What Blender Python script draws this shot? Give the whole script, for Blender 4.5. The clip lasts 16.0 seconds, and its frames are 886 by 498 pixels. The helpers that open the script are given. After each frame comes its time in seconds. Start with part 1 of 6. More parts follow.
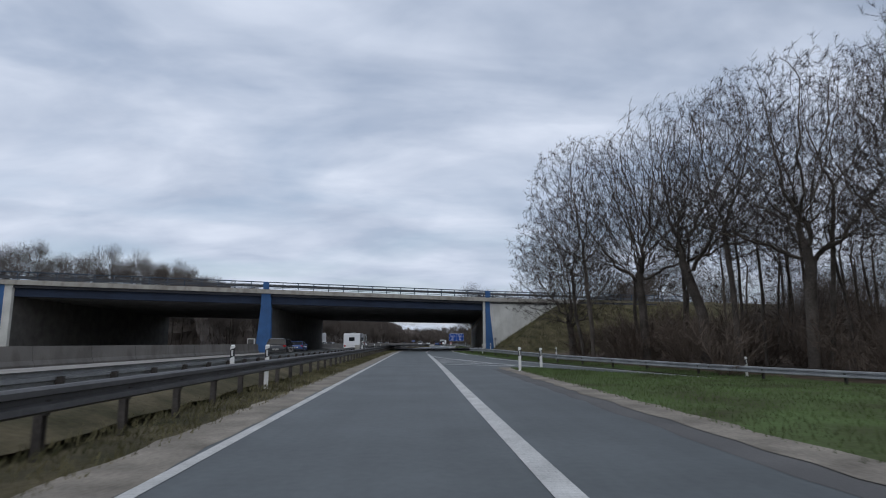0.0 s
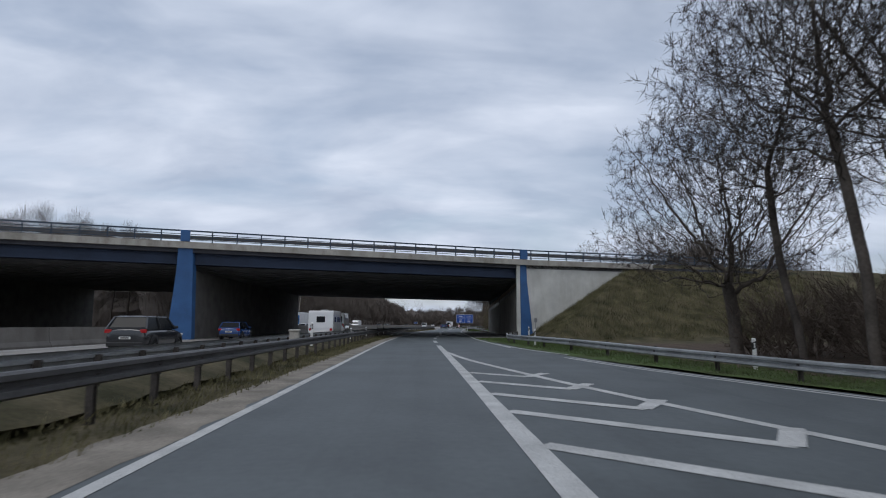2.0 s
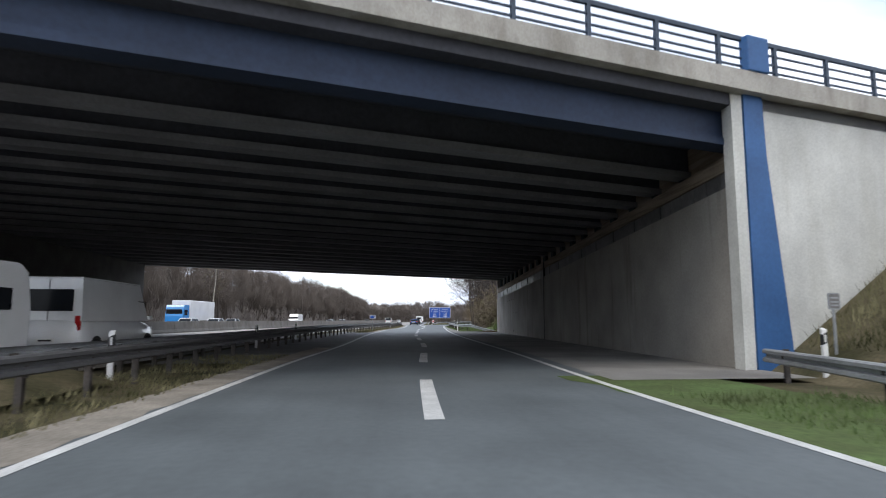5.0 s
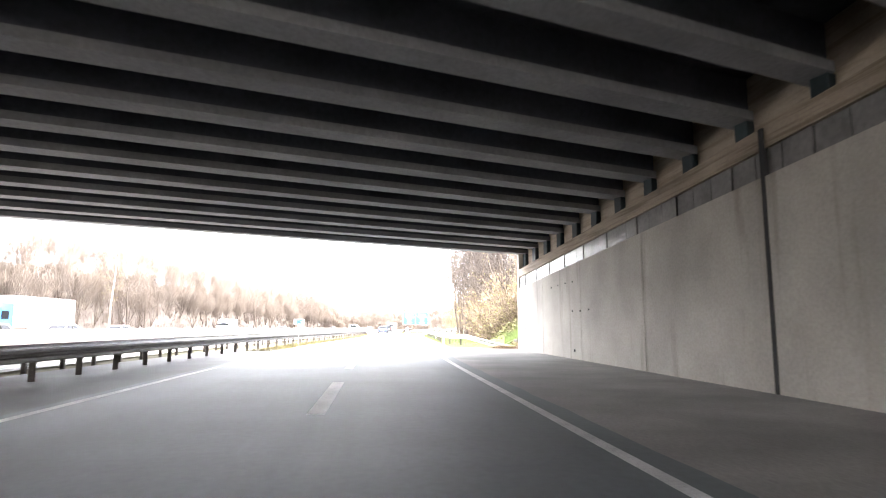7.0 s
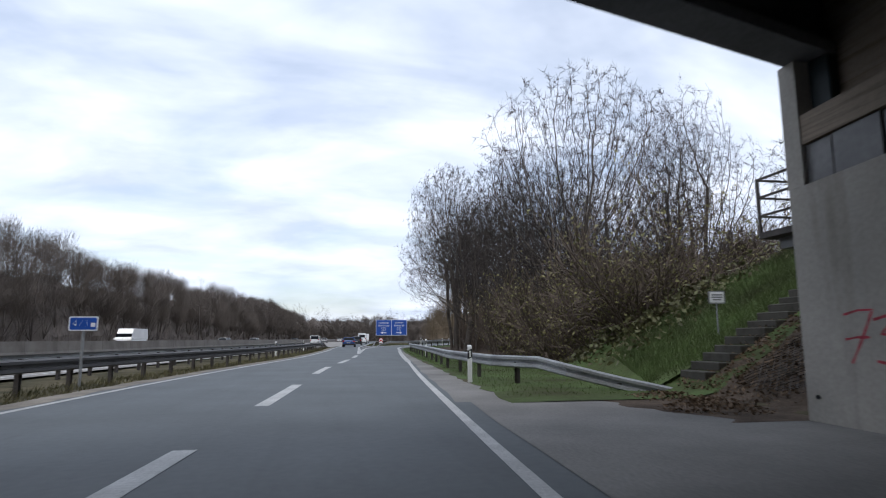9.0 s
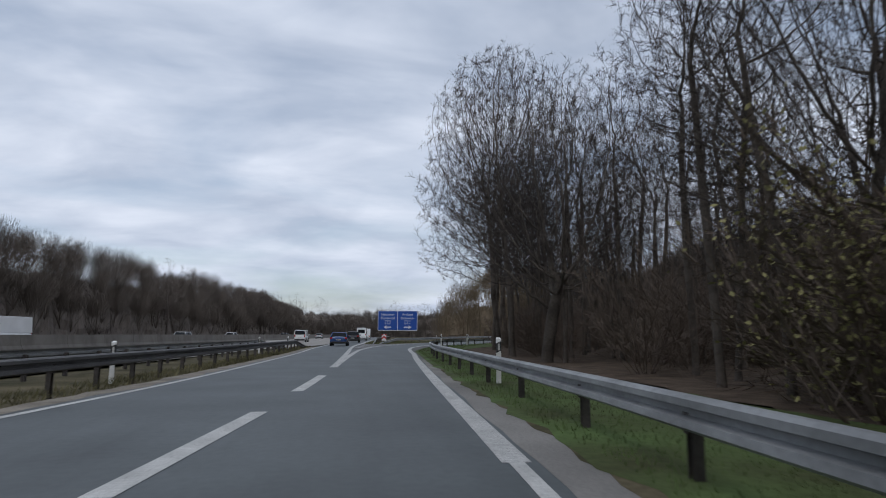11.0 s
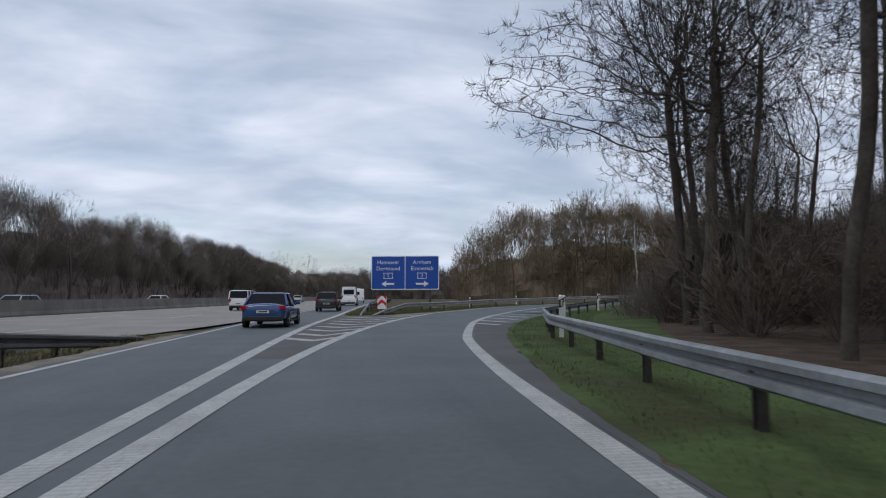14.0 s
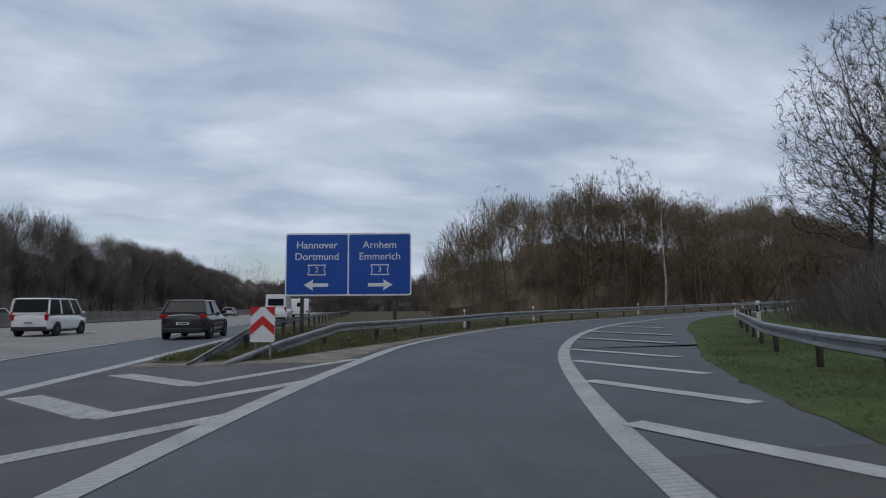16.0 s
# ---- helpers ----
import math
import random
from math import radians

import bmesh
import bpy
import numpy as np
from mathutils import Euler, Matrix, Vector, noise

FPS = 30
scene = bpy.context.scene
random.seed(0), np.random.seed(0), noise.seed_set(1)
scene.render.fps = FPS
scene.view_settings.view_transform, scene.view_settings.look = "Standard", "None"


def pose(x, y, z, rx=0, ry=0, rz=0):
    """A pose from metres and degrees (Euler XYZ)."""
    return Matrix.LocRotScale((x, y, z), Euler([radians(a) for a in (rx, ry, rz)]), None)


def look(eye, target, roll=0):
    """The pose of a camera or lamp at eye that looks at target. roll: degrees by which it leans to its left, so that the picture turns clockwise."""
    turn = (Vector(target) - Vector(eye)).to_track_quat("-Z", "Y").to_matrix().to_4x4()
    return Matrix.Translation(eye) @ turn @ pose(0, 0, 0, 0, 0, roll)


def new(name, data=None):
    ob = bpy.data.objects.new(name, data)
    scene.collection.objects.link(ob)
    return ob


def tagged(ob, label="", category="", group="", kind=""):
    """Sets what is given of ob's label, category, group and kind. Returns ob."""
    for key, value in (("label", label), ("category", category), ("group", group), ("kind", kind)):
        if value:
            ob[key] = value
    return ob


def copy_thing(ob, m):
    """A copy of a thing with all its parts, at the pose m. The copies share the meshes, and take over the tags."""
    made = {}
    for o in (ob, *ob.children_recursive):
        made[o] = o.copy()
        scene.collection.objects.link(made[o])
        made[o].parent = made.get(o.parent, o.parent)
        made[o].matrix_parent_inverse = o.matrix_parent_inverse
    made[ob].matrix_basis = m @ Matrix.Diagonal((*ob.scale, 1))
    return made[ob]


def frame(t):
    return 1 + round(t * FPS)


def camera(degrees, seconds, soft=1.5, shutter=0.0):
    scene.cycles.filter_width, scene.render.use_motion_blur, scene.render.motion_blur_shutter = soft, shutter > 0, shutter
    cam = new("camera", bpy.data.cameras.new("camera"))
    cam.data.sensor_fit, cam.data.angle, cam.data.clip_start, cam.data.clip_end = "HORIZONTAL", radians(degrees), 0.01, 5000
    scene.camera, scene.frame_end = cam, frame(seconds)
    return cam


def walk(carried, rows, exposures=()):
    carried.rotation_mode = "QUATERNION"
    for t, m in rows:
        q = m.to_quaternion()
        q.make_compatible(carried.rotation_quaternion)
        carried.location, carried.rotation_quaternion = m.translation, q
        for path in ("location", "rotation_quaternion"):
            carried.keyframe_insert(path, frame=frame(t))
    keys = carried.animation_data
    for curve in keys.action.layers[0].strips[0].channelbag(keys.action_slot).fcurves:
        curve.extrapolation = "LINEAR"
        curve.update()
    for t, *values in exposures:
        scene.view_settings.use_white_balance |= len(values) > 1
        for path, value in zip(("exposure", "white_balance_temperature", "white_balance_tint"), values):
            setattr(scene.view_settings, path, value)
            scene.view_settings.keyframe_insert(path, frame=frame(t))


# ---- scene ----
cam = camera(72.92, 16.0, soft=1.05, shutter=0.15)
ROWS = [
    (0.0, pose(0.36, 15.93, 1.23, 98.87, 0.11, -2.62)),
    (0.5, pose(0.55, 22.56, 1.22, 98.13, 0.09, -2.21)),
    (1.0, pose(0.53, 29.54, 1.22, 97.57, 0.01, -1.73)),
    (1.5, pose(0.63, 36.85, 1.28, 97.02, -0.14, -1.90)),
    (2.0, pose(0.55, 44.72, 1.26, 97.19, -0.10, -2.28)),
    (2.5, pose(0.56, 52.38, 1.25, 97.23, -0.04, -2.67)),
    (3.0, pose(0.48, 60.12, 1.22, 96.97, 0.01, -3.13)),
    (3.5, pose(0.43, 67.81, 1.28, 96.63, 0.09, -3.71)),
    (4.0, pose(0.51, 75.20, 1.25, 96.38, 0.00, -4.41)),
    (4.2, pose(0.54, 78.13, 1.26, 96.33, -0.04, -4.74)),
    (6.3, pose(3.32, 109.31, 1.23, 97.64, -0.05, -6.56)),
    (6.5, pose(3.55, 112.05, 1.24, 97.61, -0.06, -6.88)),
    (7.0, pose(4.13, 118.84, 1.23, 97.45, -0.10, -7.74)),
    (7.5, pose(4.67, 125.47, 1.23, 97.91, -0.08, -8.67)),
    (8.0, pose(5.17, 131.94, 1.24, 98.27, 0.01, -9.80)),
    (8.5, pose(5.63, 138.16, 1.24, 98.75, 0.13, -10.15)),
    (9.0, pose(6.19, 144.53, 1.20, 98.49, 0.17, -10.14)),
    (9.2, pose(6.41, 147.07, 1.22, 98.38, 0.14, -10.12)),
    (11.3, pose(8.54, 174.06, 1.24, 98.05, -0.46, -9.66)),
    (11.5, pose(8.74, 176.73, 1.23, 97.99, -0.50, -9.51)),
    (12.0, pose(9.25, 183.45, 1.22, 98.37, -0.54, -9.21)),
    (12.5, pose(9.73, 190.09, 1.21, 97.04, -0.35, -9.20)),
    (13.0, pose(10.26, 196.52, 1.23, 96.57, -0.04, -9.38)),
    (13.5, pose(10.76, 202.81, 1.27, 96.14, 0.17, -9.56)),
    (14.0, pose(11.19, 209.18, 1.285, 94.45, 0.17, -9.90)),
    (14.5, pose(11.72, 215.39, 1.285, 94.51, 0.16, -10.43)),
    (15.0, pose(12.45, 221.47, 1.25, 95.32, 0.11, -11.12)),
    (15.5, pose(13.60, 227.53, 1.22, 95.44, 0.18, -11.81)),
    (16.0, pose(15.03, 233.50, 1.24, 95.56, 0.39, -13.00)),
]
EXPO = [(0.0, 0.0, 6400, 10), (4.3, 0.0, 6400, 10), (5.6, 3.4, 7200, 10), (6.4, 5.1, 7700, 15), (7.1, 5.1, 7700, 14), (7.6, 4.7, 7500, 12), (8.0, 4.1, 7200, 10), (8.5, 3.0, 6900, 11), (8.8, 2.0, 6600, 10), (9.0, 0.68, 6500, 11), (9.4, 0.35, 6500, 10),
        (11.3, 0.05, 6500, 10), (12.6, 0.2, 6500, 10), (13.8, 0.14, 6450, 10), (15.0, -0.08, 6400, 10), (16.0, -0.18, 6350, 10)]
walk(cam, ROWS, EXPO)

# ---- world and light ----
world = bpy.data.worlds.new("world")
scene.world = world
world.use_nodes = True
wn, wl = world.node_tree.nodes, world.node_tree.links
wn.clear()
w_out = wn.new("ShaderNodeOutputWorld")
w_bg = wn.new("ShaderNodeBackground")
w_sky = wn.new("ShaderNodeTexSky")
w_sky.sky_type = "NISHITA"
w_sky.sun_disc = False
w_sky.sun_elevation, w_sky.sun_rotation = radians(34), radians(150)
w_sky.air_density, w_sky.dust_density = 1.0, 2.0
w_gain = wn.new("ShaderNodeVectorMath")
w_gain.operation = "SCALE"
w_gain.inputs["Scale"].default_value = 0.10
wl.new(w_sky.outputs[0], w_gain.inputs[0])
w_tc = wn.new("ShaderNodeTexCoord")
w_sep = wn.new("ShaderNodeSeparateXYZ")
wl.new(w_tc.outputs["Generated"], w_sep.inputs[0])
# cloud layer: the view direction met with a flat sheet overhead
w_h = wn.new("ShaderNodeMath")
w_h.operation = "ADD"
wl.new(w_sep.outputs["Z"], w_h.inputs[0])
w_h.inputs[1].default_value = 0.26
w_hm = wn.new("ShaderNodeMath")
w_hm.operation = "MAXIMUM"
wl.new(w_h.outputs[0], w_hm.inputs[0])
w_hm.inputs[1].default_value = 0.05
w_dx = wn.new("ShaderNodeMath")
w_dx.operation = "DIVIDE"
wl.new(w_sep.outputs["X"], w_dx.inputs[0])
wl.new(w_hm.outputs[0], w_dx.inputs[1])
w_dy = wn.new("ShaderNodeMath")
w_dy.operation = "DIVIDE"
wl.new(w_sep.outputs["Y"], w_dy.inputs[0])
wl.new(w_hm.outputs[0], w_dy.inputs[1])
w_xy = wn.new("ShaderNodeCombineXYZ")
wl.new(w_dx.outputs[0], w_xy.inputs[0])
w_st = wn.new("ShaderNodeMath")
w_st.operation = "MULTIPLY"
wl.new(w_dy.outputs[0], w_st.inputs[0])
w_st.inputs[1].default_value = 1.7
wl.new(w_st.outputs[0], w_xy.inputs[1])
w_n1 = wn.new("ShaderNodeTexNoise")
w_n1.inputs["Scale"].default_value = 1.05
w_n1.inputs["Detail"].default_value = 5.0
w_n1.inputs["Roughness"].default_value = 0.52
w_n1.inputs["Distortion"].default_value = 0.5
wl.new(w_xy.outputs[0], w_n1.inputs["Vector"])
w_cov = wn.new("ShaderNodeValToRGB")
w_cov.color_ramp.elements[0].position, w_cov.color_ramp.elements[0].color = 0.30, (0.38, 0.38, 0.38, 1)
w_cov.color_ramp.elements[1].position, w_cov.color_ramp.elements[1].color = 0.56, (1, 1, 1, 1)
wl.new(w_n1.outputs["Fac"], w_cov.inputs[0])
w_n2 = wn.new("ShaderNodeTexNoise")
w_n2.inputs["Scale"].default_value = 2.2
w_n2.inputs["Detail"].default_value = 6.0
w_n2.inputs["Distortion"].default_value = 0.3
wl.new(w_xy.outputs[0], w_n2.inputs["Vector"])
w_ccol = wn.new("ShaderNodeValToRGB")
w_ccol.color_ramp.elements[0].position, w_ccol.color_ramp.elements[0].color = 0.33, (0.46, 0.53, 0.66, 1)
w_ccol.color_ramp.elements[1].position, w_ccol.color_ramp.elements[1].color = 0.68, (0.70, 0.76, 0.88, 1)
wl.new(w_n2.outputs["Fac"], w_ccol.inputs[0])
w_mix = wn.new("ShaderNodeMix")
w_mix.data_type = "RGBA"
wl.new(w_cov.outputs["Color"], w_mix.inputs["Factor"])
wl.new(w_gain.outputs[0], w_mix.inputs["A"])
wl.new(w_ccol.outputs["Color"], w_mix.inputs["B"])
wl.new(w_mix.outputs["Result"], w_bg.inputs["Color"])
w_bg.inputs["Strength"].default_value = 1.0
wl.new(w_bg.outputs[0], w_out.inputs[0])

sun = new("sun", bpy.data.lights.new("sun", "SUN"))
sun.data.energy, sun.data.angle, sun.data.color = 0.6, radians(25), (1.0, 0.96, 0.9)
sun.matrix_world = look((0, 0, 60), (25, 30, 0))


# ---- materials ----
def material(name, color, rough=0.8, metal=0.0, vary=0.25, scale=1.0, fine=12.0, bump=0.15, tint=None, spec=0.4):
    """Principled surface with broad stains and fine grain; scale: broad patches per metre."""
    m = bpy.data.materials.new(name)
    m.use_nodes = True
    n, l = m.node_tree.nodes, m.node_tree.links
    b = n["Principled BSDF"]
    tc = n.new("ShaderNodeTexCoord")
    geo = n.new("ShaderNodeNewGeometry")
    broad = n.new("ShaderNodeTexNoise")
    broad.inputs["Scale"].default_value = scale
    broad.inputs["Detail"].default_value = 4
    l.new(geo.outputs["Position"], broad.inputs["Vector"])
    grain = n.new("ShaderNodeTexNoise")
    grain.inputs["Scale"].default_value = fine
    grain.inputs["Detail"].default_value = 3
    l.new(geo.outputs["Position"], grain.inputs["Vector"])
    ramp = n.new("ShaderNodeValToRGB")
    dark = tuple(c * (1 - vary) for c in (tint or color))
    light = tuple(min(1.0, c * (1 + vary)) for c in color)
    ramp.color_ramp.elements[0].position, ramp.color_ramp.elements[0].color = 0.3, (*dark, 1)
    ramp.color_ramp.elements[1].position, ramp.color_ramp.elements[1].color = 0.7, (*light, 1)
    l.new(broad.outputs["Fac"], ramp.inputs[0])
    mul = n.new("ShaderNodeMix")
    mul.data_type = "RGBA"
    mul.blend_type = "MULTIPLY"
    mul.inputs["Factor"].default_value = min(1.0, vary * 1.6)
    gr = n.new("ShaderNodeValToRGB")
    gr.color_ramp.elements[0].position, gr.color_ramp.elements[0].color = 0.3, (0.45, 0.45, 0.45, 1)
    gr.color_ramp.elements[1].position, gr.color_ramp.elements[1].color = 0.65, (1, 1, 1, 1)
    l.new(grain.outputs["Fac"], gr.inputs[0])
    l.new(ramp.outputs["Color"], mul.inputs["A"])
    l.new(gr.outputs["Color"], mul.inputs["B"])
    l.new(mul.outputs["Result"], b.inputs["Base Color"])
    b.inputs["Roughness"].default_value = rough
    b.inputs["Metallic"].default_value = metal
    b.inputs["Specular IOR Level"].default_value = spec
    if bump:
        bp = n.new("ShaderNodeBump")
        bp.inputs["Strength"].default_value = bump
        bp.inputs["Distance"].default_value = 0.02
        l.new(grain.outputs["Fac"], bp.inputs["Height"])
        l.new(bp.outputs["Normal"], b.inputs["Normal"])
    return m


M = {}
M["paving"] = material("paving", (0.205, 0.195, 0.181), 0.85, vary=0.25, scale=0.5, fine=22, bump=0.3)
M["asphalt_old"] = material("asphalt_old", (0.10, 0.098, 0.096), 0.85, vary=0.22, scale=0.5, fine=30, bump=0.3)
M["concrete_road"] = material("concrete_road", (0.26, 0.245, 0.225), 0.9, vary=0.15, scale=0.4, fine=20)
M["grass"] = material("grass", (0.078, 0.118, 0.042), 0.95, vary=0.3, scale=0.5, fine=9, bump=0.3, tint=(0.085, 0.088, 0.042), spec=0.1)
M["verge"] = material("verge", (0.105, 0.088, 0.055), 0.95, vary=0.35, scale=0.7, fine=10, bump=0.6, tint=(0.062, 0.062, 0.03), spec=0.1)
M["dirt"] = material("dirt", (0.25, 0.225, 0.19), 0.95, vary=0.3, scale=1.2, fine=18, bump=0.5, spec=0.1)
M["leaf_litter"] = material("leaf_litter", (0.10, 0.075, 0.056), 0.95, vary=0.4, scale=1.5, fine=16, bump=0.6, spec=0.1)
M["concrete_dark"] = material("concrete_dark", (0.24, 0.21, 0.17), 0.9, vary=0.25, scale=0.8, fine=10)
# grey concrete darkened in its base colour for the shade under the bridge
M["shaded_concrete"] = material("shaded_concrete", (0.125, 0.12, 0.112), 0.9, vary=0.25, scale=0.8, fine=10)
M["concrete_beam"] = material("concrete_beam", (0.20, 0.20, 0.208), 0.85, vary=0.2, scale=0.6, fine=10)
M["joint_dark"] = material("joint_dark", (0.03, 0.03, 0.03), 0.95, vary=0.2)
M["slab_grey"] = material("slab_grey", (0.15, 0.145, 0.14), 0.38, vary=0.3, scale=1.2, fine=9, bump=0.1)
M["blue_paint"] = material("blue_paint", (0.035, 0.11, 0.27), 0.6, vary=0.15, scale=0.8, fine=10, bump=0.1)
M["bearing_green"] = material("bearing_green", (0.018, 0.032, 0.036), 0.5, vary=0.2, scale=2, fine=10, bump=0.05)
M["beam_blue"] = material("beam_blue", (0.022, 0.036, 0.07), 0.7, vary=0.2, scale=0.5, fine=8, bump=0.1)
# webs and deck underside: shade between the girders is put into this dark tone
M["shaded_underside"] = material("shaded_underside", (0.06, 0.062, 0.074), 0.8, vary=0.25, scale=0.5, fine=8, bump=0.1)
M["railing_blue"] = material("railing_blue", (0.035, 0.055, 0.085), 0.55, vary=0.2, scale=1.0, fine=10, bump=0)
M["galvanised"] = material("galvanised", (0.30, 0.31, 0.315), 0.55, metal=0.35, vary=0.25, scale=1.2, fine=16, bump=0.05)
M["rail_dark"] = material("rail_dark", (0.10, 0.098, 0.098), 0.6, metal=0.25, vary=0.25, scale=1.2, fine=16, bump=0.05)
M["rust"] = material("rust", (0.085, 0.075, 0.068), 0.7, metal=0.4, vary=0.35, scale=2, fine=20, bump=0.1)
M["bark"] = material("bark", (0.105, 0.09, 0.077), 0.95, vary=0.35, scale=1.0, fine=10, bump=0.5, spec=0.1)
M["brush"] = material("brush", (0.138, 0.108, 0.087), 0.95, vary=0.15, scale=0.3, fine=3, bump=0, spec=0.1)
M["twig"] = material("twig", (0.068, 0.058, 0.053), 0.95, vary=0.15, scale=0.3, fine=3, bump=0, spec=0.1)
M["far_twig"] = material("far_twig", (0.10, 0.084, 0.076), 0.95, vary=0.14, scale=0.12, fine=1.5, bump=0, tint=(0.088, 0.075, 0.068), spec=0.1)
M["far_rust"] = material("far_rust", (0.15, 0.11, 0.075), 0.95, vary=0.2, scale=0.10, fine=1.5, bump=0, tint=(0.10, 0.09, 0.052), spec=0.1)
M["birch_bark"] = material("birch_bark", (0.36, 0.34, 0.30), 0.8, vary=0.4, scale=2.5, fine=8, bump=0.2)
M["bud_green"] = material("bud_green", (0.27, 0.25, 0.11), 0.8, vary=0.3, scale=0.4, fine=4, bump=0, spec=0.2)
M["sign_blue"] = material("sign_blue", (0.012, 0.075, 0.36), 0.45, vary=0.06, scale=0.8, fine=6, bump=0)
M["sign_white"] = material("sign_white", (0.75, 0.76, 0.77), 0.45, vary=0.05, scale=1, fine=6, bump=0)
M["red_film"] = material("red_film", (0.55, 0.03, 0.03), 0.45, vary=0.08, scale=2, fine=8, bump=0)
M["black_plastic"] = material("black_plastic", (0.02, 0.02, 0.021), 0.5, vary=0.15, scale=3, fine=20, bump=0.05)
M["white_plastic"] = material("white_plastic", (0.72, 0.72, 0.70), 0.5, vary=0.1, scale=3, fine=20, bump=0.05)
M["reflector"] = material("reflector", (0.6, 0.6, 0.58), 0.2, vary=0.1, scale=5, fine=40, bump=0)


def streak(name, color, low, sx=3.0, sz=0.22, amount=0.75, rough=0.85):
    """Concrete with run-down stains: noise stretched along z, over broad patches."""
    m = material(name, color, rough, vary=0.17, scale=0.5, fine=16, bump=0.2)
    n, l = m.node_tree.nodes, m.node_tree.links
    b = n["Principled BSDF"]
    geo = n.new("ShaderNodeNewGeometry")
    mp = n.new("ShaderNodeMapping")
    mp.inputs["Scale"].default_value = (sx, sx, sz)
    l.new(geo.outputs["Position"], mp.inputs["Vector"])
    t = n.new("ShaderNodeTexNoise")
    t.inputs["Scale"].default_value = 1.0
    t.inputs["Detail"].default_value = 5
    t.inputs["Roughness"].default_value = 0.6
    l.new(mp.outputs[0], t.inputs["Vector"])
    r = n.new("ShaderNodeValToRGB")
    r.color_ramp.elements[0].position, r.color_ramp.elements[0].color = 0.36, (*low, 1)
    r.color_ramp.elements[1].position, r.color_ramp.elements[1].color = 0.54, (1, 1, 1, 1)
    l.new(t.outputs["Fac"], r.inputs[0])
    x = n.new("ShaderNodeMix")
    x.data_type, x.blend_type = "RGBA", "MULTIPLY"
    x.inputs["Factor"].default_value = amount
    src = b.inputs["Base Color"].links[0].from_socket
    l.new(src, x.inputs["A"])
    l.new(r.outputs["Color"], x.inputs["B"])
    l.new(x.outputs["Result"], b.inputs["Base Color"])
    return m


def worn_paint(name="paint_white", ribs=0.72, hole=0.30):
    """Road paint, ribbed across and worn through to the asphalt in flecks."""
    m = material(name, (0.56, 0.56, 0.54), 0.7, vary=0.2, scale=1.5, fine=30, bump=0.3)
    n, l = m.node_tree.nodes, m.node_tree.links
    b = n["Principled BSDF"]
    geo = n.new("ShaderNodeNewGeometry")
    t = n.new("ShaderNodeTexNoise")
    t.inputs["Scale"].default_value, t.inputs["Detail"].default_value, t.inputs["Roughness"].default_value = 22.0, 5, 0.75
    l.new(geo.outputs["Position"], t.inputs["Vector"])
    r = n.new("ShaderNodeValToRGB")
    r.color_ramp.elements[0].position, r.color_ramp.elements[0].color = hole, (0.25, 0.25, 0.25, 1)
    r.color_ramp.elements[1].position, r.color_ramp.elements[1].color = hole + 0.16, (1, 1, 1, 1)
    l.new(t.outputs["Fac"], r.inputs[0])
    w = n.new("ShaderNodeTexWave")
    w.bands_direction = "Y"
    w.inputs["Scale"].default_value, w.inputs["Distortion"].default_value = 3.6, 0.4
    l.new(geo.outputs["Position"], w.inputs["Vector"])
    rw = n.new("ShaderNodeMapRange")
    rw.inputs["To Min"].default_value = ribs
    l.new(w.outputs["Fac"], rw.inputs["Value"])
    rib = n.new("ShaderNodeMath")
    rib.operation = "MULTIPLY"
    l.new(r.outputs["Color"], rib.inputs[0])
    l.new(rw.outputs[0], rib.inputs[1])
    x = n.new("ShaderNodeMix")
    x.data_type = "RGBA"
    x.inputs["A"].default_value = (0.13, 0.13, 0.13, 1)
    src = b.inputs["Base Color"].links[0].from_socket
    l.new(src, x.inputs["B"])
    l.new(rib.outputs[0], x.inputs["Factor"])
    l.new(x.outputs["Result"], b.inputs["Base Color"])
    return m


M["paint_white"] = worn_paint()
M["paint_ribbed"] = worn_paint("paint_ribbed", 0.45, 0.32)
M["paint_old"] = worn_paint("paint_old", 0.8, 0.40)
M["wall_concrete"] = streak("wall_concrete", (0.365, 0.338, 0.298), (0.42, 0.39, 0.35), 1.1, 0.11, 0.6)
for nd in M["wall_concrete"].node_tree.nodes:
    if nd.type == "VALTORGB" and abs(nd.color_ramp.elements[0].position - 0.36) < 0.001:
        nd.color_ramp.elements[0].position, nd.color_ramp.elements[1].position = 0.30, 0.43
M["board_concrete"] = streak("board_concrete", (0.29, 0.235, 0.18), (0.5, 0.45, 0.4), 0.3, 9.0, 0.8)
M["back_boards"] = streak("back_boards", (0.34, 0.28, 0.22), (0.62, 0.57, 0.5), 0.3, 7.0, 0.8)
M["asphalt"] = streak("asphalt", (0.094, 0.107, 0.111), (0.80, 0.80, 0.80), 1.0, 1.0, 0.6, 0.68)
for nd in M["asphalt"].node_tree.nodes:
    if nd.type == "MAPPING":
        nd.inputs["Scale"].default_value = (1.3, 0.05, 1.0)
    if nd.type == "TEX_NOISE" and nd.inputs["Scale"].default_value == 16:
        nd.inputs["Scale"].default_value, nd.inputs["Detail"].default_value = 9.0, 7.0
M["concrete"] = streak("concrete", (0.40, 0.38, 0.34), (0.5, 0.47, 0.43), 1.2, 0.5, 0.55)
M["white_wall"] = streak("white_wall", (0.60, 0.60, 0.56), (0.78, 0.77, 0.73), 0.9, 0.2, 0.5)


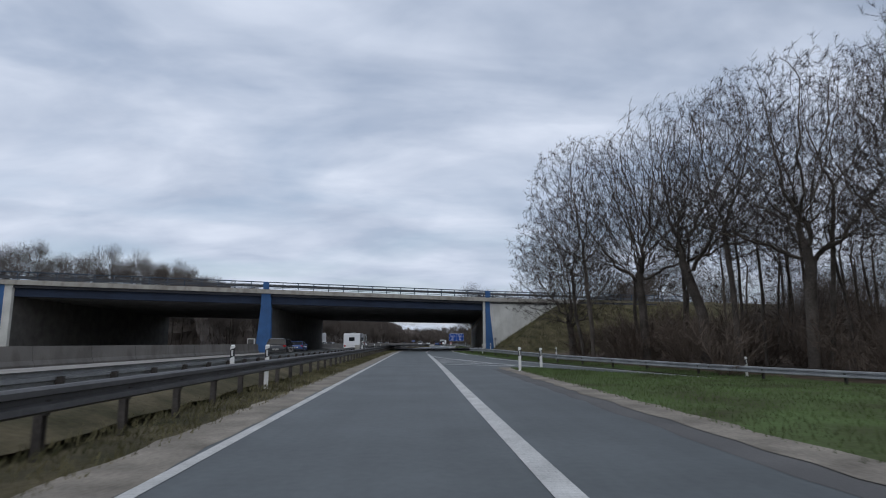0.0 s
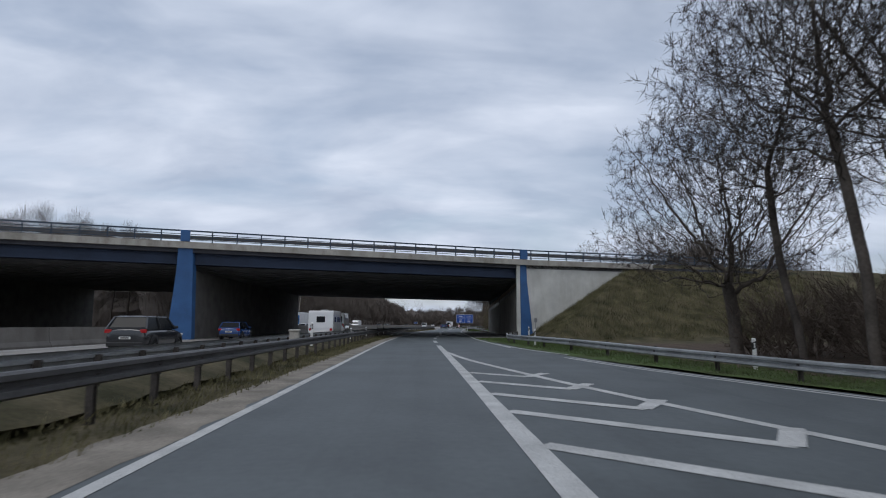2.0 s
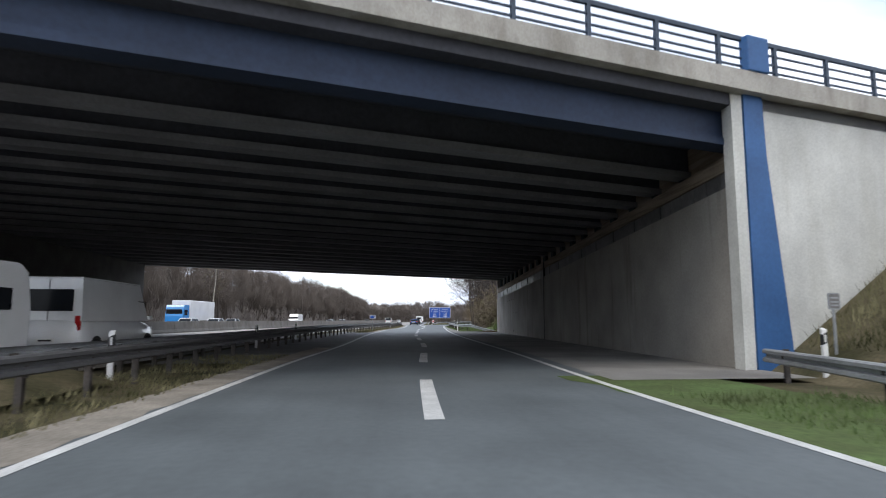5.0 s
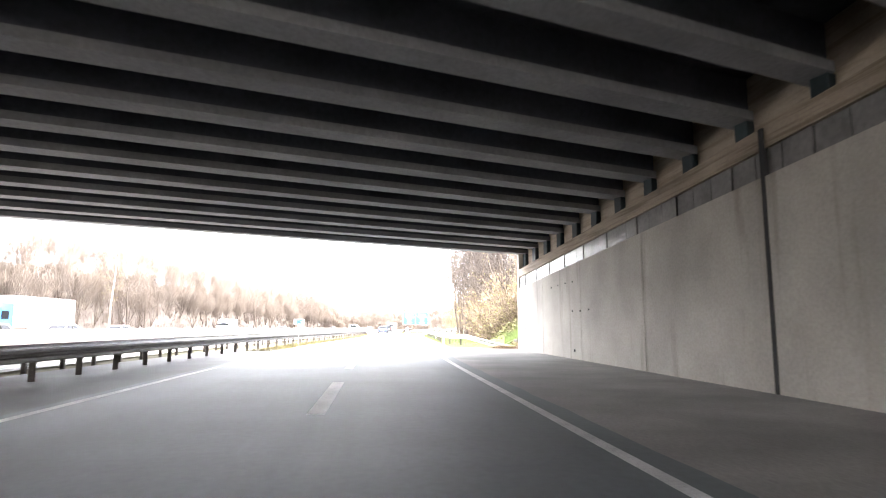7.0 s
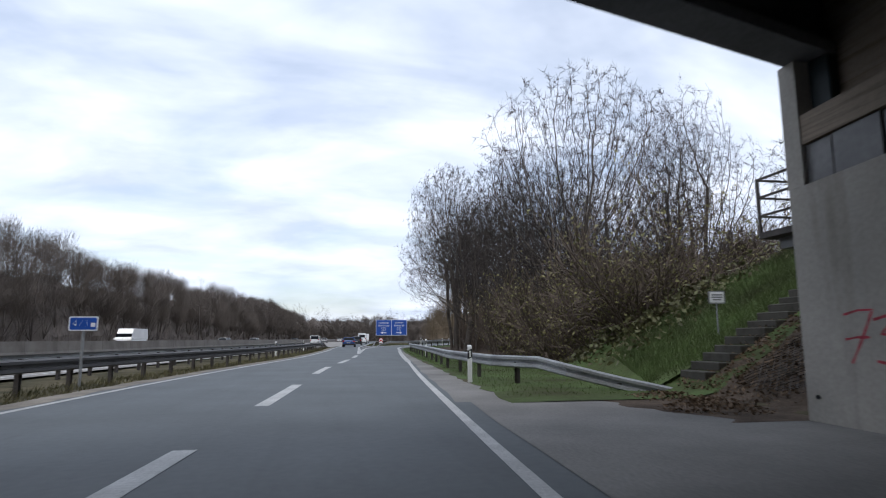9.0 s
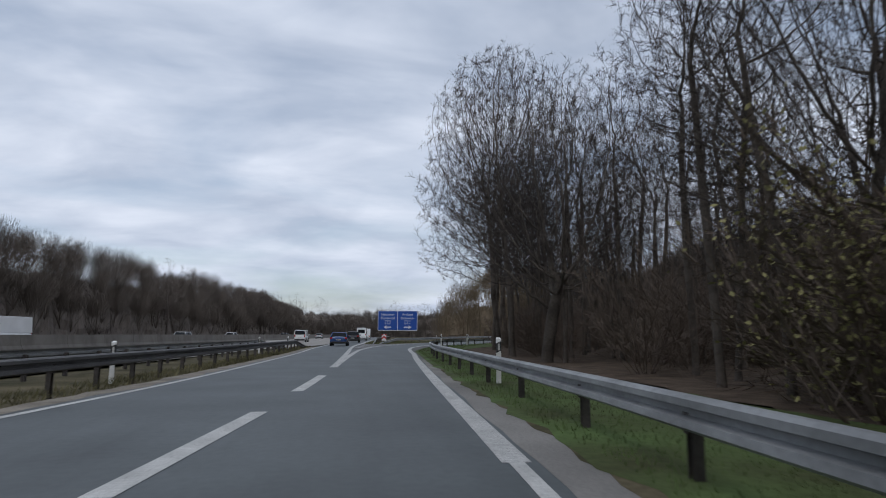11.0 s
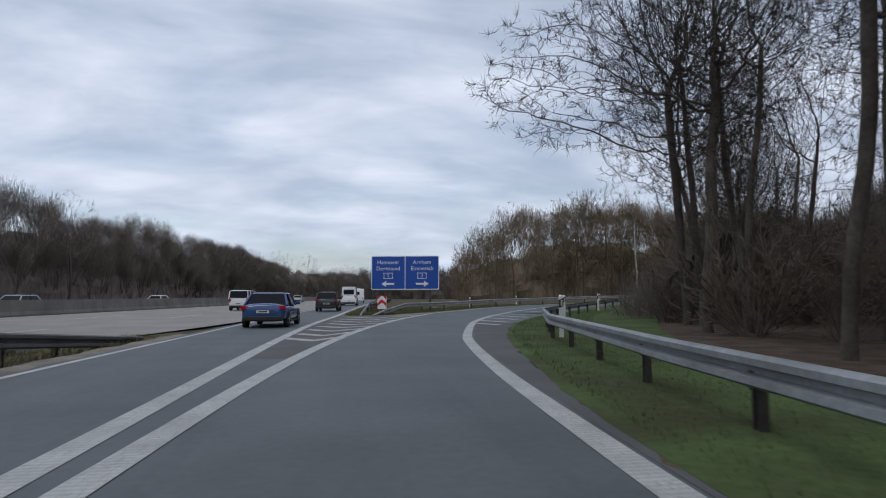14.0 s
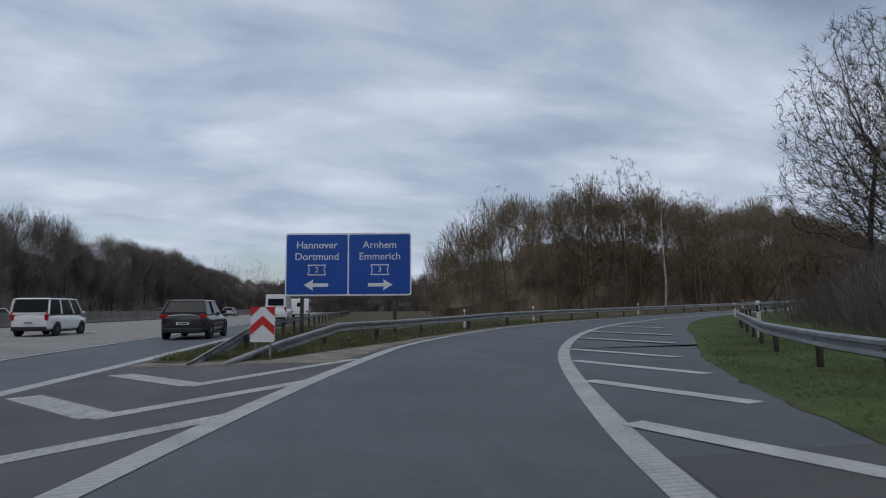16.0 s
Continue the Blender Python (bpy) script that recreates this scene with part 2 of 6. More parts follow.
# ---- mesh helpers ----
def mesh_object(name, verts, faces, mat, parent=None, label="", smooth=False):
    me = bpy.data.meshes.new(name)
    me.from_pydata([tuple(v) for v in verts], [], faces)
    me.update()
    if isinstance(mat, str):
        mat = M[mat]
    me.materials.append(mat)
    if smooth:
        me.shade_smooth()
    ob = new(name, me)
    if parent is not None:
        ob.parent = parent
    if label:
        ob["label"] = label
    return ob


def part(name, bm, mat, parent, label="", smooth=False):
    me = bpy.data.meshes.new(name)
    bm.to_mesh(me)
    bm.free()
    me.materials.append(M[mat] if isinstance(mat, str) else mat)
    if smooth:
        me.shade_smooth()
    ob = new(name, me)
    if parent is not None:
        ob.parent = parent
    if label:
        ob["label"] = label
    return ob


def box(bm, sx, sy, sz, m=None, bevel=0.0):
    """A box of that size about the origin, laid at m, its edges rounded by bevel."""
    r = bmesh.ops.create_cube(bm, size=1.0, matrix=Matrix.Diagonal((sx, sy, sz, 1)))
    vs = r["verts"]
    if bevel:
        es = list({e for v in vs for e in v.link_edges})
        rb = bmesh.ops.bevel(bm, geom=es, offset=bevel, segments=1, affect="EDGES")
        vs = [v for v in bm.verts if v.is_valid and v in set(rb["verts"])] or vs
        vs = list({v for f in rb["faces"] for v in f.verts} | {v for v in vs if v.is_valid})
    if m is not None:
        bmesh.ops.transform(bm, matrix=m, verts=vs)
    return bm


def boxm(sx, sy, sz, m=None, bevel=0.0):
    return box(bmesh.new(), sx, sy, sz, m, bevel)


def cyl(r, h, m, n=10):
    bm = bmesh.new()
    bmesh.ops.create_cone(bm, cap_ends=True, segments=n, radius1=r, radius2=r, depth=h, matrix=m)
    return bm


def lerp_table(table, v):
    """Smooth value of a table of (v, value) rows."""
    n = len(table)
    if v <= table[0][0]:
        s = (table[1][1] - table[0][1]) / (table[1][0] - table[0][0])
        return table[0][1] + s * (v - table[0][0])
    if v >= table[-1][0]:
        s = (table[-1][1] - table[-2][1]) / (table[-1][0] - table[-2][0])
        return table[-1][1] + s * (v - table[-1][0])
    for i in range(n - 1):
        if v <= table[i + 1][0]:
            break
    def slope(k):
        a, b = max(k - 1, 0), min(k + 1, n - 1)
        return (table[b][1] - table[a][1]) / (table[b][0] - table[a][0])
    x0, y0 = table[i]
    x1, y1 = table[i + 1]
    h = x1 - x0
    t = (v - x0) / h
    return ((2 * t**3 - 3 * t**2 + 1) * y0 + (t**3 - 2 * t**2 + t) * h * slope(i)
            + (-2 * t**3 + 3 * t**2) * y1 + (t**3 - t**2) * h * slope(i + 1))


# ---- plan of the road: x of each line along y ----
LEFT_LINE = [(-40, -1.95), (60, -1.96), (90, -1.88), (108, -1.45), (120, -0.76), (141, -0.1), (157, 0.9), (163, 1.35), (172, 2.35), (186, 4.1), (200, 5.1), (210, 5.65), (220, 5.95), (230, 6.45), (245, 7.3), (260, 8.5), (300, 11.5), (420, 20)]
MID_LINE = [(-40, 1.62), (24, 1.62), (50, 1.74), (85, 1.76), (95, 1.84), (108, 2.45), (120, 3.25), (141, 3.95), (158, 5.05), (170, 5.85), (176, 6.55), (184, 7.4), (194, 8.12), (204, 8.55), (215, 9.0), (226, 9.4), (237, 10.03), (250, 11.25), (262, 12.2), (300, 15.3), (420, 24)]
EXIT_LEFT = [(194, 8.12), (201.8, 8.62), (208.8, 9.13), (215.2, 9.6), (220, 10.08), (226, 10.92), (233, 12.22), (240, 13.97), (246, 15.75), (253.3, 18.4), (259, 21.6), (264.8, 26.4), (270, 31.9), (275.4, 38.3), (281.5, 46.7), (286.9, 55.4), (294.3, 68.6), (301.2, 82.0), (310.3, 99.9), (318.4, 115.9)]
RIGHT_LINE = [(-40, 5.6), (70, 5.7), (85, 5.5), (100, 5.6), (113, 6.25), (120, 6.5), (130, 6.88), (140, 7.3), (150, 7.9), (157, 8.4), (165, 9.02), (176, 10.0), (188, 11.0), (202, 12.3), (209, 13.05), (214.5, 13.5), (219.5, 13.98), (226, 14.87), (229.5, 15.6), (235, 16.95), (239, 18.1), (246, 20.7), (251, 23.0), (256.2, 26.0), (261.9, 30.1), (267, 34.85), (272.3, 40.85), (278.2, 48.9), (283.5, 57.4), (290.8, 70.5), (297.7, 83.8), (306.7, 101.7), (314.9, 117.7)]
GRASS_R = [(150, 9.3), (158, 9.75), (170, 10.5), (185, 11.45), (195, 12.2), (204, 13.0), (210, 13.55), (215, 14.02), (220, 14.92), (227, 16.42), (232, 17.92), (236, 19.35), (239, 20.7), (243, 22.6), (247, 25.0), (252, 28.4), (258, 32.3), (264, 36.8), (270, 42.0), (276, 48.8), (282, 58.0), (290, 71.8), (298, 87.0), (315, 120.5)]
RAMP_R = [(0, 36.0), (6, 33.0), (20, 26.4), (38, 19.3), (47, 15.5), (53.3, 12.9), (60, 10.2), (67, 7.9), (76, 6.4), (86, 6.0)]
RAMP_L = [(0, 28.0), (8, 25.5), (20, 20.0), (32, 14.0), (38, 10.4), (45, 6.6), (52, 4.6), (60, 3.2), (86, 3.0)]
XRR = lambda y: lerp_table(RAMP_R, y)
XRA = lambda y: lerp_table(RAMP_L, y)
XL = lambda y: lerp_table(LEFT_LINE, y)
XM = lambda y: lerp_table(MID_LINE, y)
XE = lambda y: lerp_table(EXIT_LEFT, y)
XR = lambda y: lerp_table(RIGHT_LINE, y)
XG = lambda y: lerp_table(GRASS_R, y)
SKEW = 0.28
near_y = lambda x: 104.8 + SKEW * (x - 10.6)
far_y = lambda x: 152.3 + SKEW * (x - 13.0)
wall_x = lambda y: 10.55 + (y - 104.8) * (2.45 / 47.5)


def rows_y(y0, y1, step):
    n = max(1, round((y1 - y0) / step))
    return [y0 + (y1 - y0) * i / n for i in range(n + 1)]


def strip(name, xa, xb, ys, z, mat, kind="structure", category="", label="", parent=None):
    """A sheet between two lines xa(y), xb(y); z: a height or a function of x, y."""
    zf = z if callable(z) else (lambda x, y: z)
    vs, fs = [], []
    for i, y in enumerate(ys):
        a, b = xa(y), xb(y)
        vs += [(a, y, zf(a, y)), (b, y, zf(b, y))]
        if i:
            k = 2 * i
            fs.append((k - 2, k - 1, k + 1, k))
    ob = mesh_object(name, vs, fs, mat, parent)
    return tagged(ob, label, category, "", kind) if parent is None else ob


RISE = [(100, 0.0), (150, 0.0), (164, 0.18), (179, 0.34), (199, 0.6), (229, 1.18), (267, 2.24), (330, 4.0), (420, 6.0)]


def climb(x, y):
    """The exit rises gently as it curves away."""
    side = min(1.0, max(0.0, (x - 18.0 - 0.35 * max(0.0, y - 262.0)) / 6.0))
    return side * lerp_table(RISE, 0.85 * x + 0.53 * y) if side else 0.0


def hill(x, y):
    """Height of the ground: embankments that carry the upper road, and the low side by the joining ramp."""
    z = -0.10
    if x > 5:
        zf = 7.2
        a = (x - (wall_x(min(max(y, 104.8), 152.3)) + 0.7)) / 1.62
        b = zf + (y - near_y(x)) / 1.7
        c = zf + (far_y(x) - y) / 1.7
        z = max(z, min(a, b, c, zf + 0.85))
        if y < 95:
            k = min(1.0, max(0.0, (80 - y) / 42.0))
            j = min(1.0, max(0.0, (x - XRA(max(y, 0)) + 0.6) / 2.0))
            z -= 0.62 * k * k * (3 - 2 * k) * j * j * (3 - 2 * j)
        if y > 240:
            z += climb(x, y)
    elif x < -40:
        zf = 7.2
        a = (-51.0 - x) / 1.62
        b = zf + (y - near_y(x)) / 1.7
        c = zf + (far_y(x) - y) / 1.7
        z = max(z, min(a, b, c, zf))
    return z


# ---- ground ----
def build_ground():
    xs = [-3000, -1200, -500, -260, -160] + [-120 + 4 * i for i in range(16)] + [-56 + 2 * i for i in range(24)] + [-8 + 1.0 * i for i in range(70)] + [62 + 4 * i for i in range(16)] + [150, 260, 500, 1200, 3000]
    ys = [-3000, -1000, -400, -160, -80] + [-40 + 2.0 * i for i in range(190)] + [350, 380, 440, 560, 800, 1400, 4000]
    vs = []
    for y in ys:
        for x in xs:
            vs.append((x, y, hill(x, y) + 0.05 * noise.noise(Vector((x * 0.3, y * 0.3, 0)))))
    nx = len(xs)
    fs = [(j * nx + i, j * nx + i + 1, (j + 1) * nx + i + 1, (j + 1) * nx + i) for j in range(len(ys) - 1) for i in range(nx - 1)]
    ob = mesh_object("ground", vs, fs, "verge", smooth=True)
    return tagged(ob, "rough grassy roadside ground with embankments beside the bridge", "ground", "", "structure")


build_ground()
tagged(strip("road_collector", lambda y: XL(y) - 0.35, lambda y: XR(y) + 0.5, rows_y(-60, 196, 4), 0.0, "asphalt"), "dark grey asphalt roadway of two lanes", "road")
tagged(strip("road_exit", lambda y: XL(y) - 0.35, lambda y: XG(y), rows_y(196, 250, 2), 0.0, "asphalt"), "dark grey asphalt where the exit splits off", "road")
tagged(strip("road_through", lambda y: XL(y) - 0.35, lambda y: XM(y) + 0.4, rows_y(250, 420, 5), 0.0, "asphalt"), "dark grey asphalt lane running on beside the main road", "road")
MAIN_R = [(-60, -7.0), (88, -7.0), (112, -6.0), (150, -5.2), (180, -2.2), (205, 0.5), (225, 2.6), (231, 4.6), (245, 6.7), (260, 8.0), (300, 11.1), (420, 19.6)]
XMR = lambda y: lerp_table(MAIN_R, y)
MED = [(-60, -20.2), (100, -20.2), (150, -19.2), (230, -12.5), (300, -4.5), (420, 9)]
XMED = lambda y: lerp_table(MED, y)
tagged(strip("road_main", lambda y: XMED(y) + 0.5, XMR, rows_y(-60, 420, 5), -0.02, "concrete_road"), "pale concrete motorway carriageway", "road")
tagged(strip("road_opposite", lambda y: XMED(y) - 15.5, lambda y: XMED(y) - 0.5, rows_y(-60, 420, 5), -0.02, "concrete_road"), "pale concrete carriageway of the opposite direction", "road")


# ---- bridge ----
def lift(x, y):
    """The bridge falls gently away from the approaching road and towards the near abutment."""
    return 0.011 * (far_y(x) - y) + 0.014 * max(0.0, 12.0 - x)


def slab(x0, x1, ya, yb, z0, z1, tilted=True):
    """A skewed block between two x, with faces along ya(x) and yb(x), lying with the fall of the bridge."""
    vs = [(x, y(x), z + (lift(x, y(x)) if tilted else 0.0)) for z in (z0, z1) for x, y in ((x0, ya), (x1, ya), (x1, yb), (x0, yb))]
    return vs, [(3, 2, 1, 0), (4, 5, 6, 7), (0, 1, 5, 4), (1, 2, 6, 5), (2, 3, 7, 6), (3, 0, 4, 7)]


TIE_HOLES = [(141.8, 3.04, 0.032), (141.9, 1.88, 0.032), (139.9, 1.89, 0.032), (141.7, 0.34, 0.06), (142.8, 3.06, 0.032), (145.0, 3.01, 0.032), (143.9, 3.04, 0.032), (140.9, 1.86, 0.032), (152.2, 0.36, 0.032)]


def build_bridge():
    br = tagged(new("road_bridge"), "concrete girder road bridge with blue painted piers and steel railing", "bridge")
    spans = ((-70, 12), (12, 40))
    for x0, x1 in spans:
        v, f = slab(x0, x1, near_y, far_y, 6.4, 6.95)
        # underside between the girders, its shade held in the colour
        mesh_object("deck", v, f, "shaded_underside", br)
    for side in (near_y, far_y):
        d = -0.35 if side is near_y else 0.35
        for x0, x1 in ((-70, 12), (12, 26)):
            v, f = slab(x0, x1, lambda x: side(x) + min(d, 0), lambda x: side(x) + max(d, 0), 6.73, 7.28)
            mesh_object("parapet", v, f, "concrete", br)
    n = 20
    for i in range(n):
        s = 1.28 + 2.365 * i
        w = 0.66
        ya = lambda x: near_y(x) + s
        if i == 0:
            ya = lambda x: near_y(x) + 0.35
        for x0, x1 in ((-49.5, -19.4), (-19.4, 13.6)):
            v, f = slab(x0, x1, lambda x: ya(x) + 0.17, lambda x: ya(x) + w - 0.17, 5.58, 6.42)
            web = mesh_object("beam", v, f, "beam_blue" if i == 0 else "shaded_underside", br)
            # inner flanges are paler than the webs: light bounced off the road, as colour
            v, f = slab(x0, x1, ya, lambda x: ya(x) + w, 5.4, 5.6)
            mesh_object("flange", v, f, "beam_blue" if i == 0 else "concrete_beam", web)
    # abutment wall by the road: panels, a band of short segments, a boarded shelf, all falling along the road
    band0 = lambda y: 3.42 + 0.031 * (152.4 - y)
    band1 = lambda y: 4.05 + 0.028 * (152.4 - y)
    shelf1 = lambda y: 4.50 + 0.027 * (152.4 - y)
    def wall(name, z0, z1, off, thick, mat, y0=105.1, y1=152.45):
        vs = []
        for y in (y0, y1):
            x = wall_x(y) + off
            lo = z0(y) if callable(z0) else z0
            hi = z1(y) if callable(z1) else z1
            vs += [(x, y, lo), (x + thick, y, lo), (x + thick, y, hi), (x, y, hi)]
        return mesh_object(name, vs, [(0, 1, 2, 3), (7, 6, 5, 4), (0, 4, 5, 1), (1, 5, 6, 2), (2, 6, 7, 3), (3, 7, 4, 0)], mat, br)
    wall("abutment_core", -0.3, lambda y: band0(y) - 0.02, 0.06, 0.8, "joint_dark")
    joints = [105.1] + [106.1 + 5.79 * i for i in range(1, 8)] + [152.45]
    for a, b in zip(joints, joints[1:]):
        wall("wall_panel", -0.3, band0, 0.0, 0.5, "wall_concrete", a + 0.02, b - 0.02)
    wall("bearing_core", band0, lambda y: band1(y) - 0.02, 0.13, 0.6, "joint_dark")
    wall("joint_seal", -0.3, lambda y: shelf1(y) - 0.03, -0.012, 0.2, "joint_dark", 129.2, 129.32)
    for y, z, r in TIE_HOLES:
        part("tie_hole", cyl(r, 0.05, pose(wall_x(y), y, z, 0, 90, 0), 12), "joint_dark", br)
    k = 56
    for i in range(k):
        y0 = 105.1 + 47.35 * i / k
        wall("bearing_segment", lambda y: band0(y) + 0.012, lambda y: band1(y) - 0.012, 0.085 + 0.012 * ((i * 7) % 3), 0.3, "slab_grey", y0 + 0.022, y0 + 47.35 / k - 0.022)
    wall("bearing_shelf", band1, shelf1, 0.04, 0.9, "board_concrete")
    wall("back_wall", shelf1, lambda y: 6.4 + 0.011 * (152.4 - y), 0.55, 0.5, "back_boards", 105.1, 152.45)
    wall("end_column", lambda y: band0(y) + 0.01, lambda y: 5.40, 0.02, 0.62, "wall_concrete", 152.12, 152.47)
    for i in range(1, n):
        yb = 104.8 + 1.61 + 2.4 * i
        xb = wall_x(yb) + 0.34
        z0, z1 = shelf1(yb) + 0.01, 5.4 + lift(xb, yb + SKEW * (xb - 10.6) - 0.4)
        part("bearing", boxm(0.26, 0.36, max(z1 - z0, 0.1), pose(xb + 0.1, yb, (z0 + z1) / 2, 0, 0, 12), 0.02), "bearing_green", br)
    # wing wall
    for yf, d, x0 in ((near_y, 1, 11.3), (far_y, -1, 13.95)):
        vs = []
        for dy in (0.0, d * 0.45):
            for x, z in ((x0, -0.3), (x0 + 0.9, -0.3), (24.5, 7.0), (24.5, 7.26), (x0, 7.26)):
                vs.append((x, yf(x) + dy, z))
        fs = [(0, 1, 2, 3, 4), (9, 8, 7, 6, 5)] + [(i, (i + 1) % 5, 5 + (i + 1) % 5, 5 + i) for i in range(5)]
        mesh_object("wing_wall", vs, fs, "white_wall", br)
    # blue pilaster on the wing wall, wider at its foot
    vs = []
    for dy in (-0.10, 0.30):
        for x, z in ((10.75, -0.3), (12.05, -0.3), (11.45, 5.6), (11.4, 7.26), (10.75, 7.26)):
            vs.append((x, near_y(x) + dy, z))
    mesh_object("pilaster", vs, [(0, 1, 2, 3, 4), (9, 8, 7, 6, 5)] + [(i, (i + 1) % 5, 5 + (i + 1) % 5, 5 + i) for i in range(5)], "blue_paint", br)
    v, f = slab(10.35, 10.72, lambda x: near_y(x) - 0.05, lambda x: near_y(x) + 0.4, -0.3, 7.26, False)
    mesh_object("corner_post", v, f, "white_wall", br)
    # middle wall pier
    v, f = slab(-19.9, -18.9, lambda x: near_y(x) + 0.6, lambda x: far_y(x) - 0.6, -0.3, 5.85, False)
    # shade under the deck is coloured into the pier's flank
    mesh_object("middle_pier", v, f, "shaded_concrete", br)
    vs = []
    for dy in (-0.1, 0.7):
        for x, z in ((-20.5, -0.3), (-18.6, -0.3), (-18.75, 5.6), (-18.85, 7.68), (-19.95, 7.68), (-20.0, 5.6)):
            vs.append((x, near_y(x) + dy, z))
    mesh_object("pier_face", vs, [(0, 1, 2, 3, 4, 5), (11, 10, 9, 8, 7, 6)] + [(i, (i + 1) % 6, 6 + (i + 1) % 6, 6 + i) for i in range(6)], "blue_paint", br)
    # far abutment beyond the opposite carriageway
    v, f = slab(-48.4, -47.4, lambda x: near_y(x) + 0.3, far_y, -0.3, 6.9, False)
    # dark tone carries both soot and the shade under the deck
    mesh_object("far_abutment", v, f, "shaded_concrete", br)
    v, f = slab(-47.75, -47.0, lambda x: near_y(x) - 0.15, lambda x: near_y(x) + 0.32, -0.3, 7.26 + 0.9, False)
    mesh_object("far_corner_post", v, f, "white_wall", br)
    v, f = slab(-64, -49.75, lambda x: near_y(x), lambda x: near_y(x) + 0.4, -0.3, 7.26 + 0.9, False)
    mesh_object("far_wing_wall", v, f, "white_wall", br)
    v, f = slab(-49.75, -47.78, lambda x: near_y(x) - 0.12, lambda x: near_y(x) + 0.3, -0.3, 7.26 + 0.9, False)
    mesh_object("far_pilaster", v, f, "blue_paint", br)
    # railing on both edges
    up = Vector((1, SKEW, 0)).normalized()
    ang = math.degrees(math.atan(SKEW))
    post = boxm(0.10, 0.10, 0.92, bevel=0.0)
    pm = bpy.data.meshes.new("railing_post")
    post.to_mesh(pm)
    post.free()
    pm.materials.append(M["railing_blue"])
    for yf, d in ((near_y, -0.15), (far_y, 0.15)):
        x = -70.0
        while x < 45:
            ob = new("railing_post", pm)
            ob.parent = br
            ob.matrix_local = pose(x, yf(x) + d, 7.75 + lift(x, yf(x)), 0, 0, ang)
            x += 1.95
        for z, h, w in ((8.95, 0.12, 0.10), (8.66, 0.05, 0.05), (8.40, 0.05, 0.05), (8.18, 0.05, 0.05)):
            for x0, x1 in ((-70, 12), (12, 45)):
                v, f = slab(x0, x1, lambda x: yf(x) + d - w / 2, lambda x: yf(x) + d + w / 2, z - h / 2 - 0.71, z + h / 2 - 0.71)
                mesh_object("railing_bar", v, f, "railing_blue", br)
        # guard rail of the upper road
        v, f = slab(-70, 45, lambda x: yf(x) + (1.2 if d < 0 else -1.3), lambda x: yf(x) + (1.3 if d < 0 else -1.2), 7.50, 7.83)
        mesh_object("deck_guard_rail", v, f, "rail_dark", br)
        for px in (-19.4, 11.1):
            mm = pose(px, yf(px) + d * 1.6, 7.79 + lift(px, yf(px)), 0, 0, ang)
            part("railing_pillar", boxm(0.75, 0.3, 0.98, mm, 0.02), "blue_paint", br)
    return br


build_bridge()


# ---- guard rails ----
W_BEAM = [(0.0, 0.155), (0.045, 0.15), (0.083, 0.12), (0.083, 0.058), (0.0, 0.035), (0.0, -0.025), (0.075, -0.055), (0.083, -0.12), (0.045, -0.15), (0.0, -0.155)]


